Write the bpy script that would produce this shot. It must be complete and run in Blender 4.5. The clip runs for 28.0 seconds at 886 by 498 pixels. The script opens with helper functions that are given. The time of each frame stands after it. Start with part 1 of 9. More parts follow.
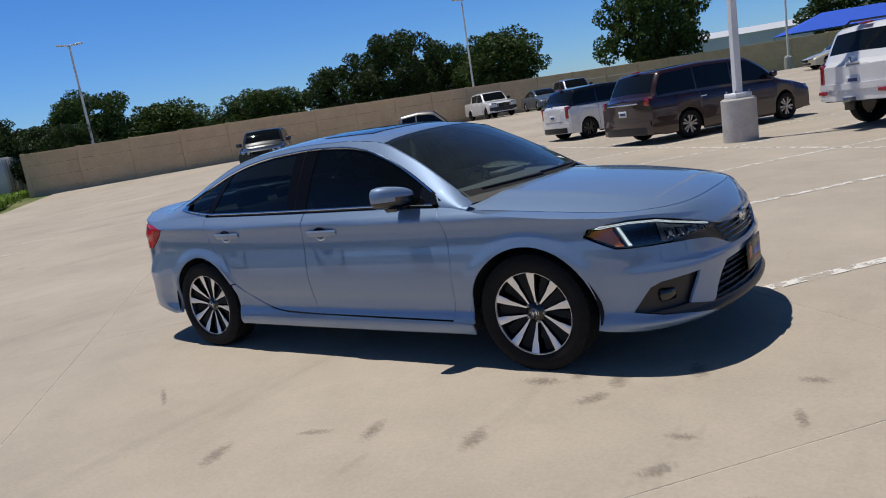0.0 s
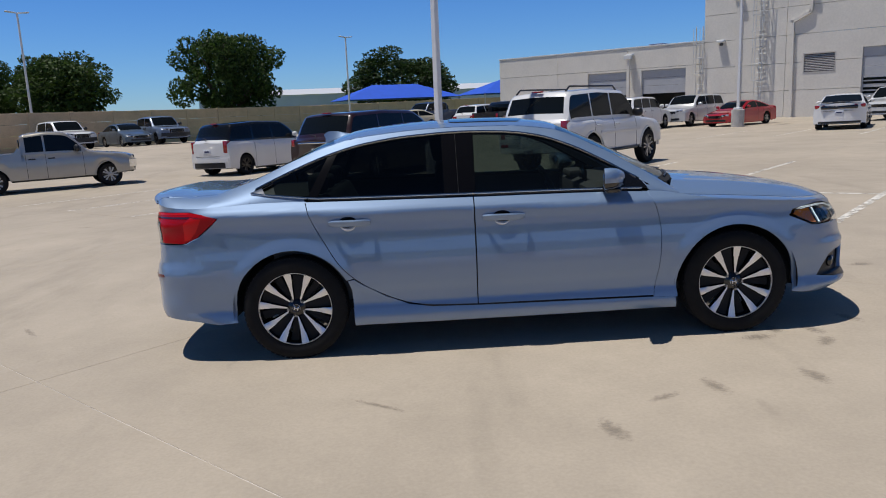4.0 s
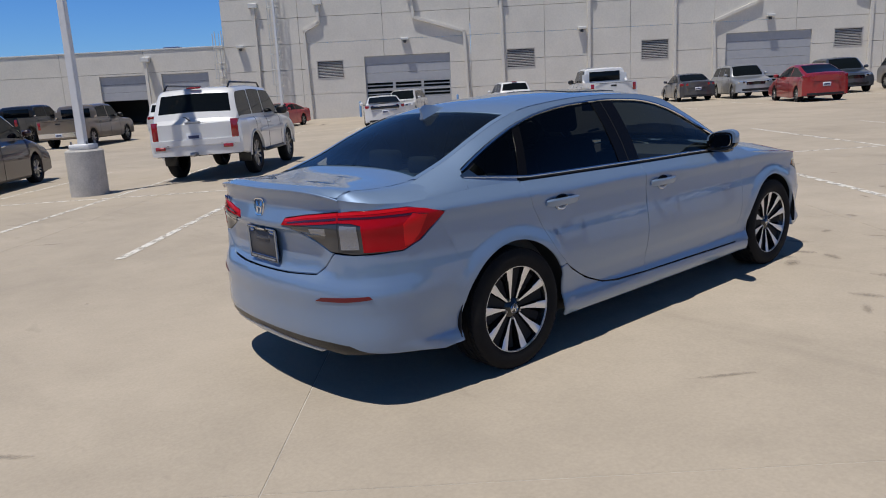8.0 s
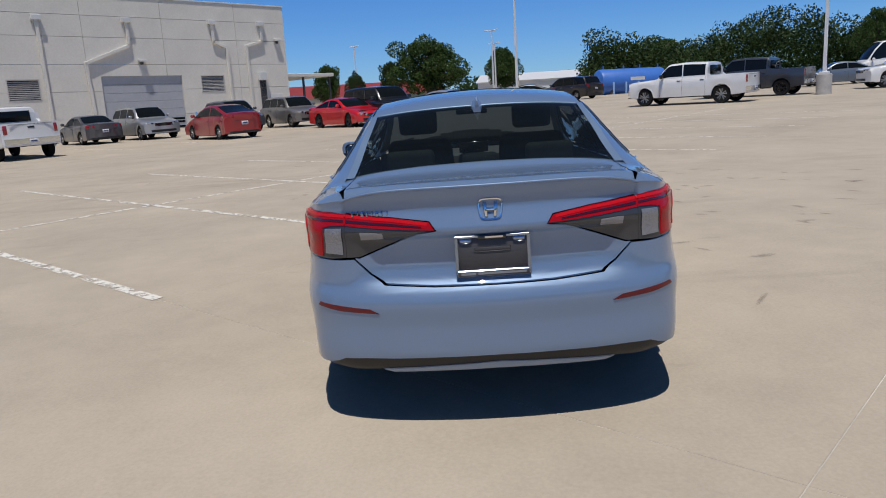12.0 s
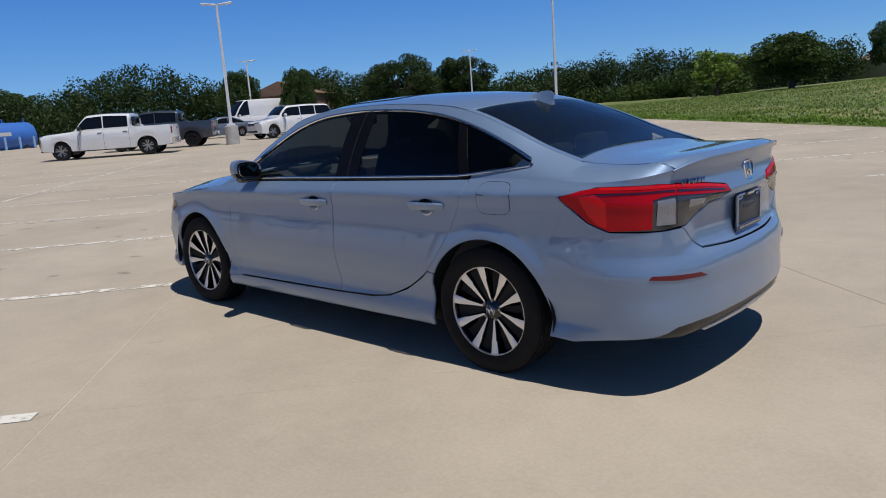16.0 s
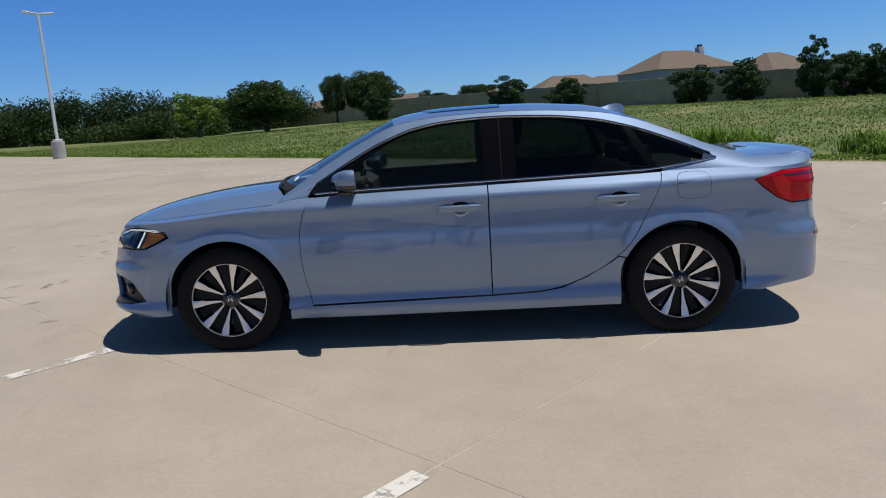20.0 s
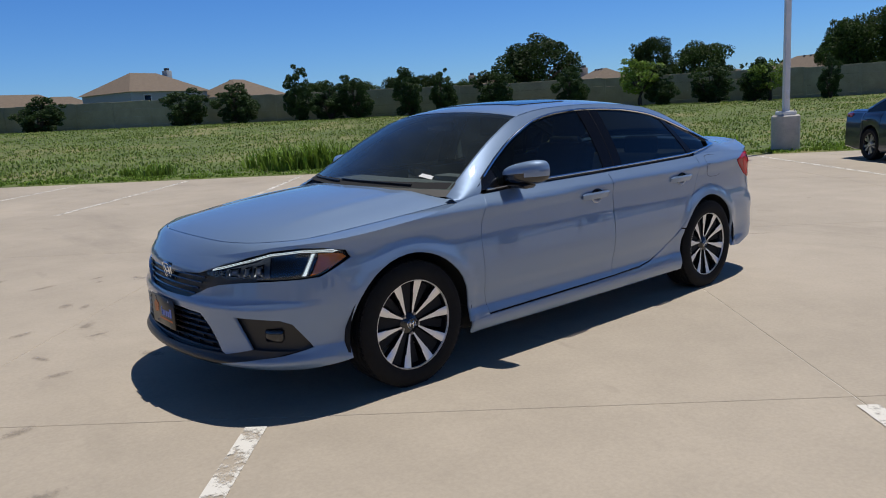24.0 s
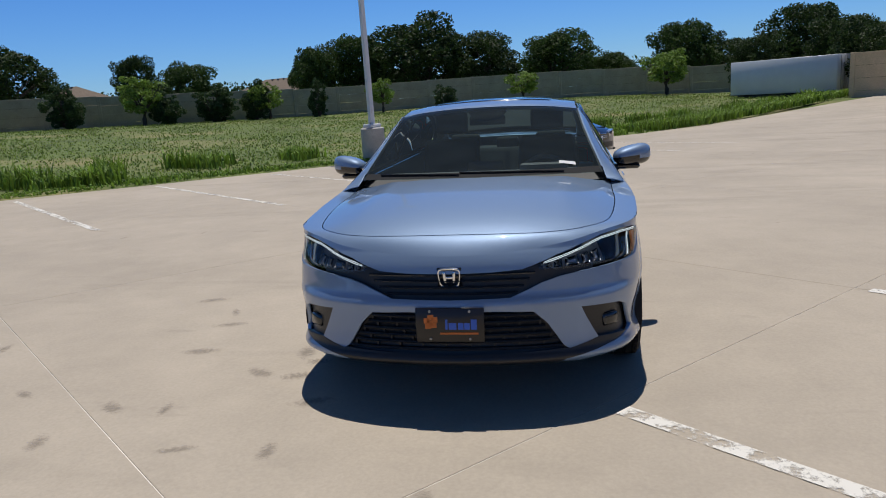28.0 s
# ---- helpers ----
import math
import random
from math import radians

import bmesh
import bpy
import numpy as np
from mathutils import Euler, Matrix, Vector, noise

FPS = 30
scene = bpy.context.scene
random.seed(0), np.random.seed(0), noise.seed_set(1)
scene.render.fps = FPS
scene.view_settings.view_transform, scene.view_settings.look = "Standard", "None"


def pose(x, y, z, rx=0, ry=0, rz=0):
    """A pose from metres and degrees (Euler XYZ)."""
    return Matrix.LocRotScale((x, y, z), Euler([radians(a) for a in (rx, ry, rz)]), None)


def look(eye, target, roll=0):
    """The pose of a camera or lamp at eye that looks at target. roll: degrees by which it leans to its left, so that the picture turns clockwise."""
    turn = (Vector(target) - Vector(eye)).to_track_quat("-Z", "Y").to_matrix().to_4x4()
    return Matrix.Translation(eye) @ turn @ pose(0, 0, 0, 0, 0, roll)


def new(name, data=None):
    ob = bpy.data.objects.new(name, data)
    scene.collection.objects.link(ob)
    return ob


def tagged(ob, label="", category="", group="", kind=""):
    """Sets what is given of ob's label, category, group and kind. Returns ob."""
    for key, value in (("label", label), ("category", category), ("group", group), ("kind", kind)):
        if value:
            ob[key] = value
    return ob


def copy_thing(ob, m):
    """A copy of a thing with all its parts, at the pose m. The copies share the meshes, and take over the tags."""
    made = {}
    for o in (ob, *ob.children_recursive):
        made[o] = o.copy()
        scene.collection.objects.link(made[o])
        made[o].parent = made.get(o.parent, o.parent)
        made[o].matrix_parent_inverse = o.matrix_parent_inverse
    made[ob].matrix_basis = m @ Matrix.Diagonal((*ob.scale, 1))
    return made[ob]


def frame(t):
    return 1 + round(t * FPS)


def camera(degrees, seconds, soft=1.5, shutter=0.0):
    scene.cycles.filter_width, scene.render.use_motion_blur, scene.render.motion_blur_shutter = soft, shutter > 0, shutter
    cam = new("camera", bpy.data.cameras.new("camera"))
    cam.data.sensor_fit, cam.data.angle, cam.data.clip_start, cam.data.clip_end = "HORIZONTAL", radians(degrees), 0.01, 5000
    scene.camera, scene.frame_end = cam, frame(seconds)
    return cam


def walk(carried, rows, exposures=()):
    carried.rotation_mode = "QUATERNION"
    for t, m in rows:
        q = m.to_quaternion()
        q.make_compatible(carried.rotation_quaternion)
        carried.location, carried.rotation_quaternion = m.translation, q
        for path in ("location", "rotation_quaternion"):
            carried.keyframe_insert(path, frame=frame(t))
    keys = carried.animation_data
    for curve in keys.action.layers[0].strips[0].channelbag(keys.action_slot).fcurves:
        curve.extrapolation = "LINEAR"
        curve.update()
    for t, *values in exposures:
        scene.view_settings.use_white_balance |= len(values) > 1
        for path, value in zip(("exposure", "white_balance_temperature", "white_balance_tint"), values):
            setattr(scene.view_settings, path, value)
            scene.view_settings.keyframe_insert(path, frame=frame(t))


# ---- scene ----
cam = camera(62.8, 28.0, 1.0)
PATH = [
    (0, (3.211, -4.085, 1.517), (2.051, -2.504, 1.124), -8.9),
    (0.5, (2.821, -4.43, 1.529), (1.784, -2.764, 1.145), -8.9),
    (1, (2.406, -4.623, 1.511), (1.484, -2.887, 1.142), -8.6),
    (1.5, (1.969, -4.842, 1.521), (1.176, -3.044, 1.152), -7.3),
    (2, (1.525, -5.004, 1.509), (0.872, -3.149, 1.146), -5.7),
    (2.5, (1.046, -5.106, 1.511), (0.542, -3.205, 1.146), -4.5),
    (3, (0.548, -5.235, 1.512), (0.205, -3.3, 1.142), -3.5),
    (3.5, (0.051, -5.226, 1.498), (-0.117, -3.268, 1.123), -2.8),
    (4, (-0.465, -5.222, 1.489), (-0.456, -3.258, 1.108), -2.4),
    (4.5, (-0.956, -5.181, 1.481), (-0.778, -3.226, 1.096), -2.1),
    (6.5, (-2.761, -4.405, 1.439), (-1.947, -2.626, 1.024), -2.3),
    (7, (-3.191, -4.118, 1.441), (-2.232, -2.416, 1.017), -2.5),
    (7.5, (-3.567, -3.771, 1.439), (-2.464, -2.158, 1.012), -2.6),
    (8, (-3.968, -3.443, 1.432), (-2.727, -1.932, 1.009), -2.8),
    (8.5, (-4.292, -3.048, 1.404), (-2.914, -1.659, 0.99), -2.9),
    (9, (-4.61, -2.65, 1.393), (-3.103, -1.401, 0.986), -3.1),
    (9.5, (-4.888, -2.239, 1.389), (-3.26, -1.15, 0.985), -3.2),
    (10, (-5.061, -1.786, 1.39), (-3.329, -0.871, 0.988), -3.5),
    (10.5, (-5.234, -1.313, 1.386), (-3.416, -0.58, 0.991), -3.5),
    (11, (-5.253, -0.826, 1.345), (-3.364, -0.297, 0.958), -3.6),
    (11.5, (-5.274, -0.349, 1.334), (-3.337, -0.043, 0.941), -3.8),
    (12, (-5.27, 0.127, 1.331), (-3.31, 0.185, 0.939), -3.3),
    (12.5, (-5.158, 0.6, 1.319), (-3.206, 0.403, 0.93), -2.9),
    (14.5, (-4.519, 2.407, 1.285), (-2.829, 1.405, 0.911), -3.4),
    (15, (-4.225, 2.848, 1.27), (-2.649, 1.673, 0.905), -3.4),
    (15.5, (-3.949, 3.258, 1.247), (-2.486, 1.942, 0.889), -3.7),
    (16, (-3.624, 3.586, 1.241), (-2.281, 2.145, 0.89), -4.2),
    (16.5, (-3.25, 3.856, 1.254), (-2.037, 2.303, 0.907), -4.6),
    (17, (-2.872, 4.163, 1.29), (-1.802, 2.511, 0.936), -5.0),
    (17.5, (-2.433, 4.369, 1.277), (-1.515, 2.626, 0.934), -5.3),
    (18, (-2.0, 4.626, 1.288), (-1.246, 2.805, 0.95), -5.6),
    (18.5, (-1.554, 4.834, 1.29), (-0.966, 2.951, 0.963), -5.7),
    (19, (-1.077, 4.974, 1.302), (-0.665, 3.044, 0.979), -5.3),
    (19.5, (-0.579, 5.135, 1.318), (-0.345, 3.176, 0.99), -4.7),
    (20, (-0.069, 5.149, 1.301), (-0.018, 3.179, 0.962), -3.9),
    (20.5, (0.439, 5.148, 1.299), (0.309, 3.184, 0.949), -3.0),
    (21, (0.919, 5.102, 1.319), (0.613, 3.158, 0.961), -2.6),
    (21.5, (1.363, 4.94, 1.327), (0.886, 3.031, 0.969), -2.3),
    (23.5, (3.126, 4.038, 1.364), (2.01, 2.42, 0.996), -3.6),
    (24, (3.46, 3.682, 1.369), (2.211, 2.166, 0.997), -3.9),
    (24.5, (3.813, 3.327, 1.376), (2.451, 1.912, 0.999), -3.8),
    (25, (4.091, 2.957, 1.372), (2.62, 1.658, 0.986), -3.3),
    (25.5, (4.39, 2.569, 1.383), (2.815, 1.401, 0.988), -3.4),
    (26, (4.696, 2.179, 1.419), (3.029, 1.154, 1.005), -3.5),
    (26.5, (4.902, 1.774, 1.444), (3.155, 0.898, 1.018), -3.8),
    (27, (5.083, 1.342, 1.464), (3.266, 0.634, 1.023), -4.3),
    (27.5, (5.227, 0.931, 1.439), (3.344, 0.405, 1.021), -4.1),
    (28, (5.285, 0.54, 1.454), (3.359, 0.192, 1.041), -4.0),
]
walk(cam, [(t, look(e, g, r)) for t, e, g, r in PATH])

# ---- world, sun ----
world = bpy.data.worlds.new("world")
scene.world = world
world.use_nodes = True
_nt = world.node_tree
sky = _nt.nodes.new("ShaderNodeTexSky")
sky.sky_type = 'NISHITA'
sky.sun_disc = False
sky.sun_elevation = radians(73)
sky.sun_rotation = radians(270)
sky.altitude = 300
sky.air_density = 1.0
sky.dust_density = 0.0
sky.ozone_density = 1.2
# the deep blue of a dry clear noon low down: more saturated than the plain model
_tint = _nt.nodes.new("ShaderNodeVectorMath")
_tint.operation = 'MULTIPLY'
# added falloff: upper sky dimmed and greyed to darken shadows and cut blue fill
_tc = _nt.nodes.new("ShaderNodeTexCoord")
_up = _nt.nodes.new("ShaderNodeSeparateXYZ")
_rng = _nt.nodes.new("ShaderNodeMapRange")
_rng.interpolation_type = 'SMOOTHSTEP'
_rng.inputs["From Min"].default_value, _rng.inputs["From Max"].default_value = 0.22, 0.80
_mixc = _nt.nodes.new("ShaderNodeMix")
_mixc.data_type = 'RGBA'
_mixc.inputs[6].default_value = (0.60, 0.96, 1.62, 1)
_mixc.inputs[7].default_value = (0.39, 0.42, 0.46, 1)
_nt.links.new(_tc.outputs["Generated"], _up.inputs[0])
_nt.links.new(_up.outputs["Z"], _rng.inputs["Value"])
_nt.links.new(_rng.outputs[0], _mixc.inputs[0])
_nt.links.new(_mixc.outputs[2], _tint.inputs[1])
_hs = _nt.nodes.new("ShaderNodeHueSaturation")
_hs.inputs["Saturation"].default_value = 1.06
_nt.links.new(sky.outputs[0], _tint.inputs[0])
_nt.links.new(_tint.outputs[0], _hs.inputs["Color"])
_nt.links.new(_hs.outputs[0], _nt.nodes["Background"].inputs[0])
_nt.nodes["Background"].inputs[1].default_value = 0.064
sun = new("sun", bpy.data.lights.new("sun", 'SUN'))
sun.data.energy = 3.8
sun.data.color = (1.0, 0.958, 0.91)
sun.data.angle = radians(0.53)
sun.matrix_world = look((-0.30, 0.0, 1.0), (0, 0, 0))

# the lot is one gently sloping plane
SX, SY = 0.0178, -0.0134
def gz(x, y):
    return SX * x + SY * y
UP = Vector((-SX, -SY, 1.0)).normalized()
def on_lot(x, y, heading):
    """Pose of a thing standing on the lot, its own x axis turned to heading degrees."""
    fwd = Vector((math.cos(radians(heading)), math.sin(radians(heading)), 0))
    fwd = (fwd - UP * fwd.dot(UP)).normalized()
    left = UP.cross(fwd)
    m = Matrix((fwd, left, UP)).transposed().to_4x4()
    m.translation = (x, y, gz(x, y))
    return m

# ---- helpers of this scene ----
def part(name, bm, material, parent=None, label=""):
    me = bpy.data.meshes.new(name)
    bm.to_mesh(me)
    bm.free()
    return part_mesh(name, me, material, parent, label)

def part_mesh(name, me, material, parent=None, label=""):
    if material is not None:
        me.materials.append(material)
    ob = new(name, me)
    if parent is not None:
        ob.parent = parent
    if label:
        ob["label"] = label
    return ob

def smooth(bm, angle=40):
    for f in bm.faces:
        f.smooth = True
    lim = radians(angle)
    for e in bm.edges:
        if len(e.link_faces) == 2 and e.calc_face_angle(0) > lim:
            e.smooth = False
    return bm

def add_box(bm, x0, x1, y0, y1, z0, z1, bevel=0.0, m=None, seg=1):
    r = bmesh.ops.create_cube(bm, size=1.0)
    vs = r["verts"]
    for v in vs:
        v.co = Vector(((x0 + x1) / 2 + v.co.x * (x1 - x0), (y0 + y1) / 2 + v.co.y * (y1 - y0), (z0 + z1) / 2 + v.co.z * (z1 - z0)))
    if bevel > 0:
        es = list({e for v in vs for e in v.link_edges})
        r = bmesh.ops.bevel(bm, geom=es, offset=bevel, segments=seg, affect='EDGES', profile=0.6)
        vs = list({v for v in r["verts"]} | {v for v in vs if v.is_valid})
    if m is not None:
        for v in vs:
            v.co = m @ v.co
    return vs

def box(x0, x1, y0, y1, z0, z1, bevel=0.0, seg=1):
    bm = bmesh.new()
    add_box(bm, x0, x1, y0, y1, z0, z1, bevel, None, seg)
    return smooth(bm, 50)

def lathe(profile, n=32, axis='z', a0=0.0, a1=2 * math.pi):
    """Turn (radius, height) pairs round an axis."""
    bm = bmesh.new()
    full = abs(a1 - a0 - 2 * math.pi) < 1e-6
    cols = n if full else n + 1
    rings = []
    for k in range(cols):
        a = a0 + (a1 - a0) * k / n
        c, s = math.cos(a), math.sin(a)
        ring = []
        for r, h in profile:
            p = (r * c, r * s, h) if axis == 'z' else ((r * c, h, r * s) if axis == 'y' else (h, r * c, r * s))
            ring.append(bm.verts.new(p))
        rings.append(ring)
    for k in range(n):
        A, B = rings[k], rings[(k + 1) % cols]
        for i in range(len(profile) - 1):
            bm.faces.new((A[i], B[i], B[i + 1], A[i + 1]))
    bmesh.ops.remove_doubles(bm, verts=bm.verts, dist=1e-5)
    bmesh.ops.recalc_face_normals(bm, faces=bm.faces)
    return smooth(bm, 35)

def tube(points, r, n=8, taper=None):
    """A round bar along points."""
    bm = bmesh.new()
    P = [Vector(p) for p in points]
    rings = []
    for i, p in enumerate(P):
        d = (P[min(i + 1, len(P) - 1)] - P[max(i - 1, 0)]).normalized()
        u = d.cross(Vector((0, 0, 1)))
        u = Vector((1, 0, 0)) if u.length < 1e-4 else u.normalized()
        w = d.cross(u)
        rr = r if taper is None else r * taper[i]
        rings.append([bm.verts.new(p + rr * (math.cos(2 * math.pi * k / n) * u + math.sin(2 * math.pi * k / n) * w)) for k in range(n)])
    for A, B in zip(rings, rings[1:]):
        for k in range(n):
            bm.faces.new((A[k], A[(k + 1) % n], B[(k + 1) % n], B[k]))
    bm.faces.new(rings[0][::-1])
    bm.faces.new(rings[-1])
    bmesh.ops.recalc_face_normals(bm, faces=bm.faces)
    return smooth(bm, 50)

def join_into(dst, src, m=None):
    me = bpy.data.meshes.new("tmp")
    src.to_mesh(me)
    src.free()
    if m is not None:
        me.transform(m)
    dst.from_mesh(me)
    bpy.data.meshes.remove(me)
    return dst

def curve(pts, n=8):
    """Catmull-Rom points through pts (2D)."""
    out = []
    for i in range(len(pts) - 1):
        p0, p1, p2, p3 = pts[max(i - 1, 0)], pts[i], pts[i + 1], pts[min(i + 2, len(pts) - 1)]
        for k in range(n):
            t = k / n
            out.append(tuple(0.5 * (2 * b + (c - a) * t + (2 * a - 5 * b + 4 * c - d) * t * t + (3 * b - a - 3 * c + d) * t ** 3) for a, b, c, d in zip(p0, p1, p2, p3)))
    out.append(tuple(pts[-1]))
    return out

def prof(xs, ys):
    """Smooth 1D curve through (xs, ys), xs rising."""
    xs, ys = np.array(xs, float), np.array(ys, float)
    h, d = np.diff(xs), np.diff(ys) / np.diff(xs)
    m = np.zeros(len(xs))
    for i in range(1, len(xs) - 1):
        if d[i - 1] * d[i] > 0:
            w1, w2 = 2 * h[i] + h[i - 1], h[i] + 2 * h[i - 1]
            m[i] = (w1 + w2) / (w1 / d[i - 1] + w2 / d[i])
    m[0], m[-1] = d[0], d[-1]
    def f(x):
        if x <= xs[0]:
            return ys[0] + m[0] * (x - xs[0])
        if x >= xs[-1]:
            return ys[-1] + m[-1] * (x - xs[-1])
        i = int(np.searchsorted(xs, x)) - 1
        t = (x - xs[i]) / h[i]
        return float((2 * t ** 3 - 3 * t * t + 1) * ys[i] + (t ** 3 - 2 * t * t + t) * h[i] * m[i] + (3 * t * t - 2 * t ** 3) * ys[i + 1] + (t ** 3 - t * t) * h[i] * m[i + 1])
    return f

def sstep(a, b, x):
    t = min(1.0, max(0.0, (x - a) / (b - a)))
    return t * t * (3 - 2 * t)

# ---- materials ----
def mat(name, color, rough=0.5, metal=0.0, coat=0.0, spec=0.5, vary=0.0, scale=4.0, bump=0.0, bscale=60.0, emit=0.0, fine=0.0):
    m = bpy.data.materials.new(name)
    m.use_nodes = True
    nt = m.node_tree
    b = nt.nodes["Principled BSDF"]
    b.inputs["Base Color"].default_value = (*color, 1)
    b.inputs["Roughness"].default_value = rough
    b.inputs["Metallic"].default_value = metal
    b.inputs["Coat Weight"].default_value = coat
    b.inputs["Coat Roughness"].default_value = 0.03
    b.inputs["Specular IOR Level"].default_value = spec
    tc = nt.nodes.new("ShaderNodeTexCoord")
    if vary > 0:
        n1 = nt.nodes.new("ShaderNodeTexNoise")
        n1.inputs["Scale"].default_value = scale
        n1.inputs["Detail"].default_value = 6
        n1.inputs["Roughness"].default_value = 0.65
        nt.links.new(tc.outputs["Object"], n1.inputs["Vector"])
        mr = nt.nodes.new("ShaderNodeMapRange")
        mr.inputs["From Min"].default_value, mr.inputs["From Max"].default_value = 0.3, 0.7
        mr.inputs["To Min"].default_value, mr.inputs["To Max"].default_value = 1 - vary, 1 + vary
        nt.links.new(n1.outputs[0], mr.inputs["Value"])
        fac = mr.outputs[0]
        if fine > 0:
            n2 = nt.nodes.new("ShaderNodeTexNoise")
            n2.inputs["Scale"].default_value = scale * 14
            n2.inputs["Detail"].default_value = 3
            nt.links.new(tc.outputs["Object"], n2.inputs["Vector"])
            mr2 = nt.nodes.new("ShaderNodeMapRange")
            mr2.inputs["From Min"].default_value, mr2.inputs["From Max"].default_value = 0.3, 0.7
            mr2.inputs["To Min"].default_value, mr2.inputs["To Max"].default_value = 1 - fine, 1 + fine
            nt.links.new(n2.outputs[0], mr2.inputs["Value"])
            mu = nt.nodes.new("ShaderNodeMath")
            mu.operation = 'MULTIPLY'
            nt.links.new(fac, mu.inputs[0])
            nt.links.new(mr2.outputs[0], mu.inputs[1])
            fac = mu.outputs[0]
        vm = nt.nodes.new("ShaderNodeVectorMath")
        vm.operation = 'SCALE'
        vm.inputs[0].default_value = color
        nt.links.new(fac, vm.inputs["Scale"])
        nt.links.new(vm.outputs[0], b.inputs["Base Color"])
    if bump > 0:
        n3 = nt.nodes.new("ShaderNodeTexNoise")
        n3.inputs["Scale"].default_value = bscale
        n3.inputs["Detail"].default_value = 4
        nt.links.new(tc.outputs["Object"], n3.inputs["Vector"])
        bp = nt.nodes.new("ShaderNodeBump")
        bp.inputs["Strength"].default_value = bump
        bp.inputs["Distance"].default_value = 0.01
        nt.links.new(n3.outputs[0], bp.inputs["Height"])
        nt.links.new(bp.outputs[0], b.inputs["Normal"])
    if emit > 0:
        b.inputs["Emission Color"].default_value = (*color, 1)
        b.inputs["Emission Strength"].default_value = emit
    return m

def pane_mat(name, tint, gloss_rough=0.0, ior=1.48, dust_haze=0.0):
    """Thin glass: tinted see-through with a mirror film by Fresnel."""
    m = bpy.data.materials.new(name)
    m.use_nodes = True
    nt = m.node_tree
    nt.nodes.remove(nt.nodes["Principled BSDF"])
    tr = nt.nodes.new("ShaderNodeBsdfTransparent")
    tr.inputs[0].default_value = (*tint, 1)
    gl = nt.nodes.new("ShaderNodeBsdfGlossy")
    gl.inputs["Roughness"].default_value = gloss_rough
    fr = nt.nodes.new("ShaderNodeFresnel")
    fr.inputs[0].default_value = ior
    mx = nt.nodes.new("ShaderNodeMixShader")
    nt.links.new(fr.outputs[0], mx.inputs[0])
    nt.links.new(tr.outputs[0], mx.inputs[1])
    nt.links.new(gl.outputs[0], mx.inputs[2])
    last = mx
    if dust_haze > 0:
        # a thin film of dust catches the sun; its teal also paints in cabin brightness
        df = nt.nodes.new("ShaderNodeBsdfDiffuse")
        df.inputs[0].default_value = (0.46, 0.58, 0.60, 1)
        ns = nt.nodes.new("ShaderNodeTexNoise")
        ns.inputs["Scale"].default_value, ns.inputs["Detail"].default_value = 7.0, 5
        mr = nt.nodes.new("ShaderNodeMapRange")
        mr.inputs["From Min"].default_value, mr.inputs["From Max"].default_value = 0.3, 0.7
        mr.inputs["To Min"].default_value, mr.inputs["To Max"].default_value = dust_haze * 0.75, dust_haze * 1.25
        nt.links.new(ns.outputs[0], mr.inputs["Value"])
        last = nt.nodes.new("ShaderNodeMixShader")
        nt.links.new(mr.outputs[0], last.inputs[0])
        nt.links.new(mx.outputs[0], last.inputs[1])
        nt.links.new(df.outputs[0], last.inputs[2])
    nt.links.new(last.outputs[0], nt.nodes["Material Output"].inputs[0])
    return m

def lens_mat(name, color, tint):
    """Coloured lamp plastic: clear coat over a tinted, partly see-through body."""
    m = mat(name, color, 0.18, 0.0, 0.15, 0.12)
    b = m.node_tree.nodes["Principled BSDF"]
    b.inputs["Alpha"].default_value = tint
    return m

M_PAINT = mat("pearl_paint", (0.176, 0.258, 0.390), 0.50, 0.30, 1.0, 0.4)
M_PAINT.node_tree.nodes["Principled BSDF"].inputs["Coat Roughness"].default_value = 0.012
M_PAINT.node_tree.nodes["Principled BSDF"].inputs["Coat IOR"].default_value = 1.65
M_BLACK = mat("black_plastic", (0.012, 0.012, 0.013), 0.35, bump=0.1, bscale=400)
M_GLOSSBLK = mat("gloss_black", (0.006, 0.006, 0.007), 0.12, 0, 0.6)
M_RUBBER = mat("rubber", (0.009, 0.009, 0.0095), 0.85, spec=0.25, vary=0.2, scale=20, bump=0.1, bscale=200)
M_CHROME = mat("chrome", (0.75, 0.76, 0.78), 0.08, 1.0)
M_MACHINED = mat("machined_alloy", (0.80, 0.80, 0.81), 0.42, 0.85, bump=0.05, bscale=900)
M_DISC = mat("brake_disc", (0.10, 0.10, 0.105), 0.5, 0.8)
M_RIMBLK = mat("black_rim", (0.008, 0.008, 0.009), 0.25, 0, 0.4)
M_STEEL = mat("brake_steel", (0.32, 0.32, 0.33), 0.35, 1.0)
M_INNER = mat("dark_liner", (0.010, 0.010, 0.011), 0.9)
M_MIRROR = mat("mirror_silver", (0.35, 0.36, 0.38), 0.02, 1.0)
M_HEADLINER = mat("headliner_cloth", (0.28, 0.28, 0.28), 0.9, bump=0.1, bscale=300)
M_SEAT = mat("seat_cloth", (0.026, 0.026, 0.027), 0.85, vary=0.2, scale=40, bump=0.2, bscale=500)
M_TRIM = mat("dash_plastic", (0.075, 0.076, 0.078), 0.6, bump=0.1, bscale=300)
M_SIDEGLASS = pane_mat("tinted_glass", (0.25, 0.30, 0.28), dust_haze=0.004)
M_REARSIDE = pane_mat("privacy_glass", (0.15, 0.17, 0.165))
M_WINDSHIELD = pane_mat("windshield_glass", (0.64, 0.80, 0.79), 0.01, dust_haze=0.030)
M_BACKGLASS = pane_mat("rear_glass", (0.40, 0.48, 0.47), dust_haze=0.008)
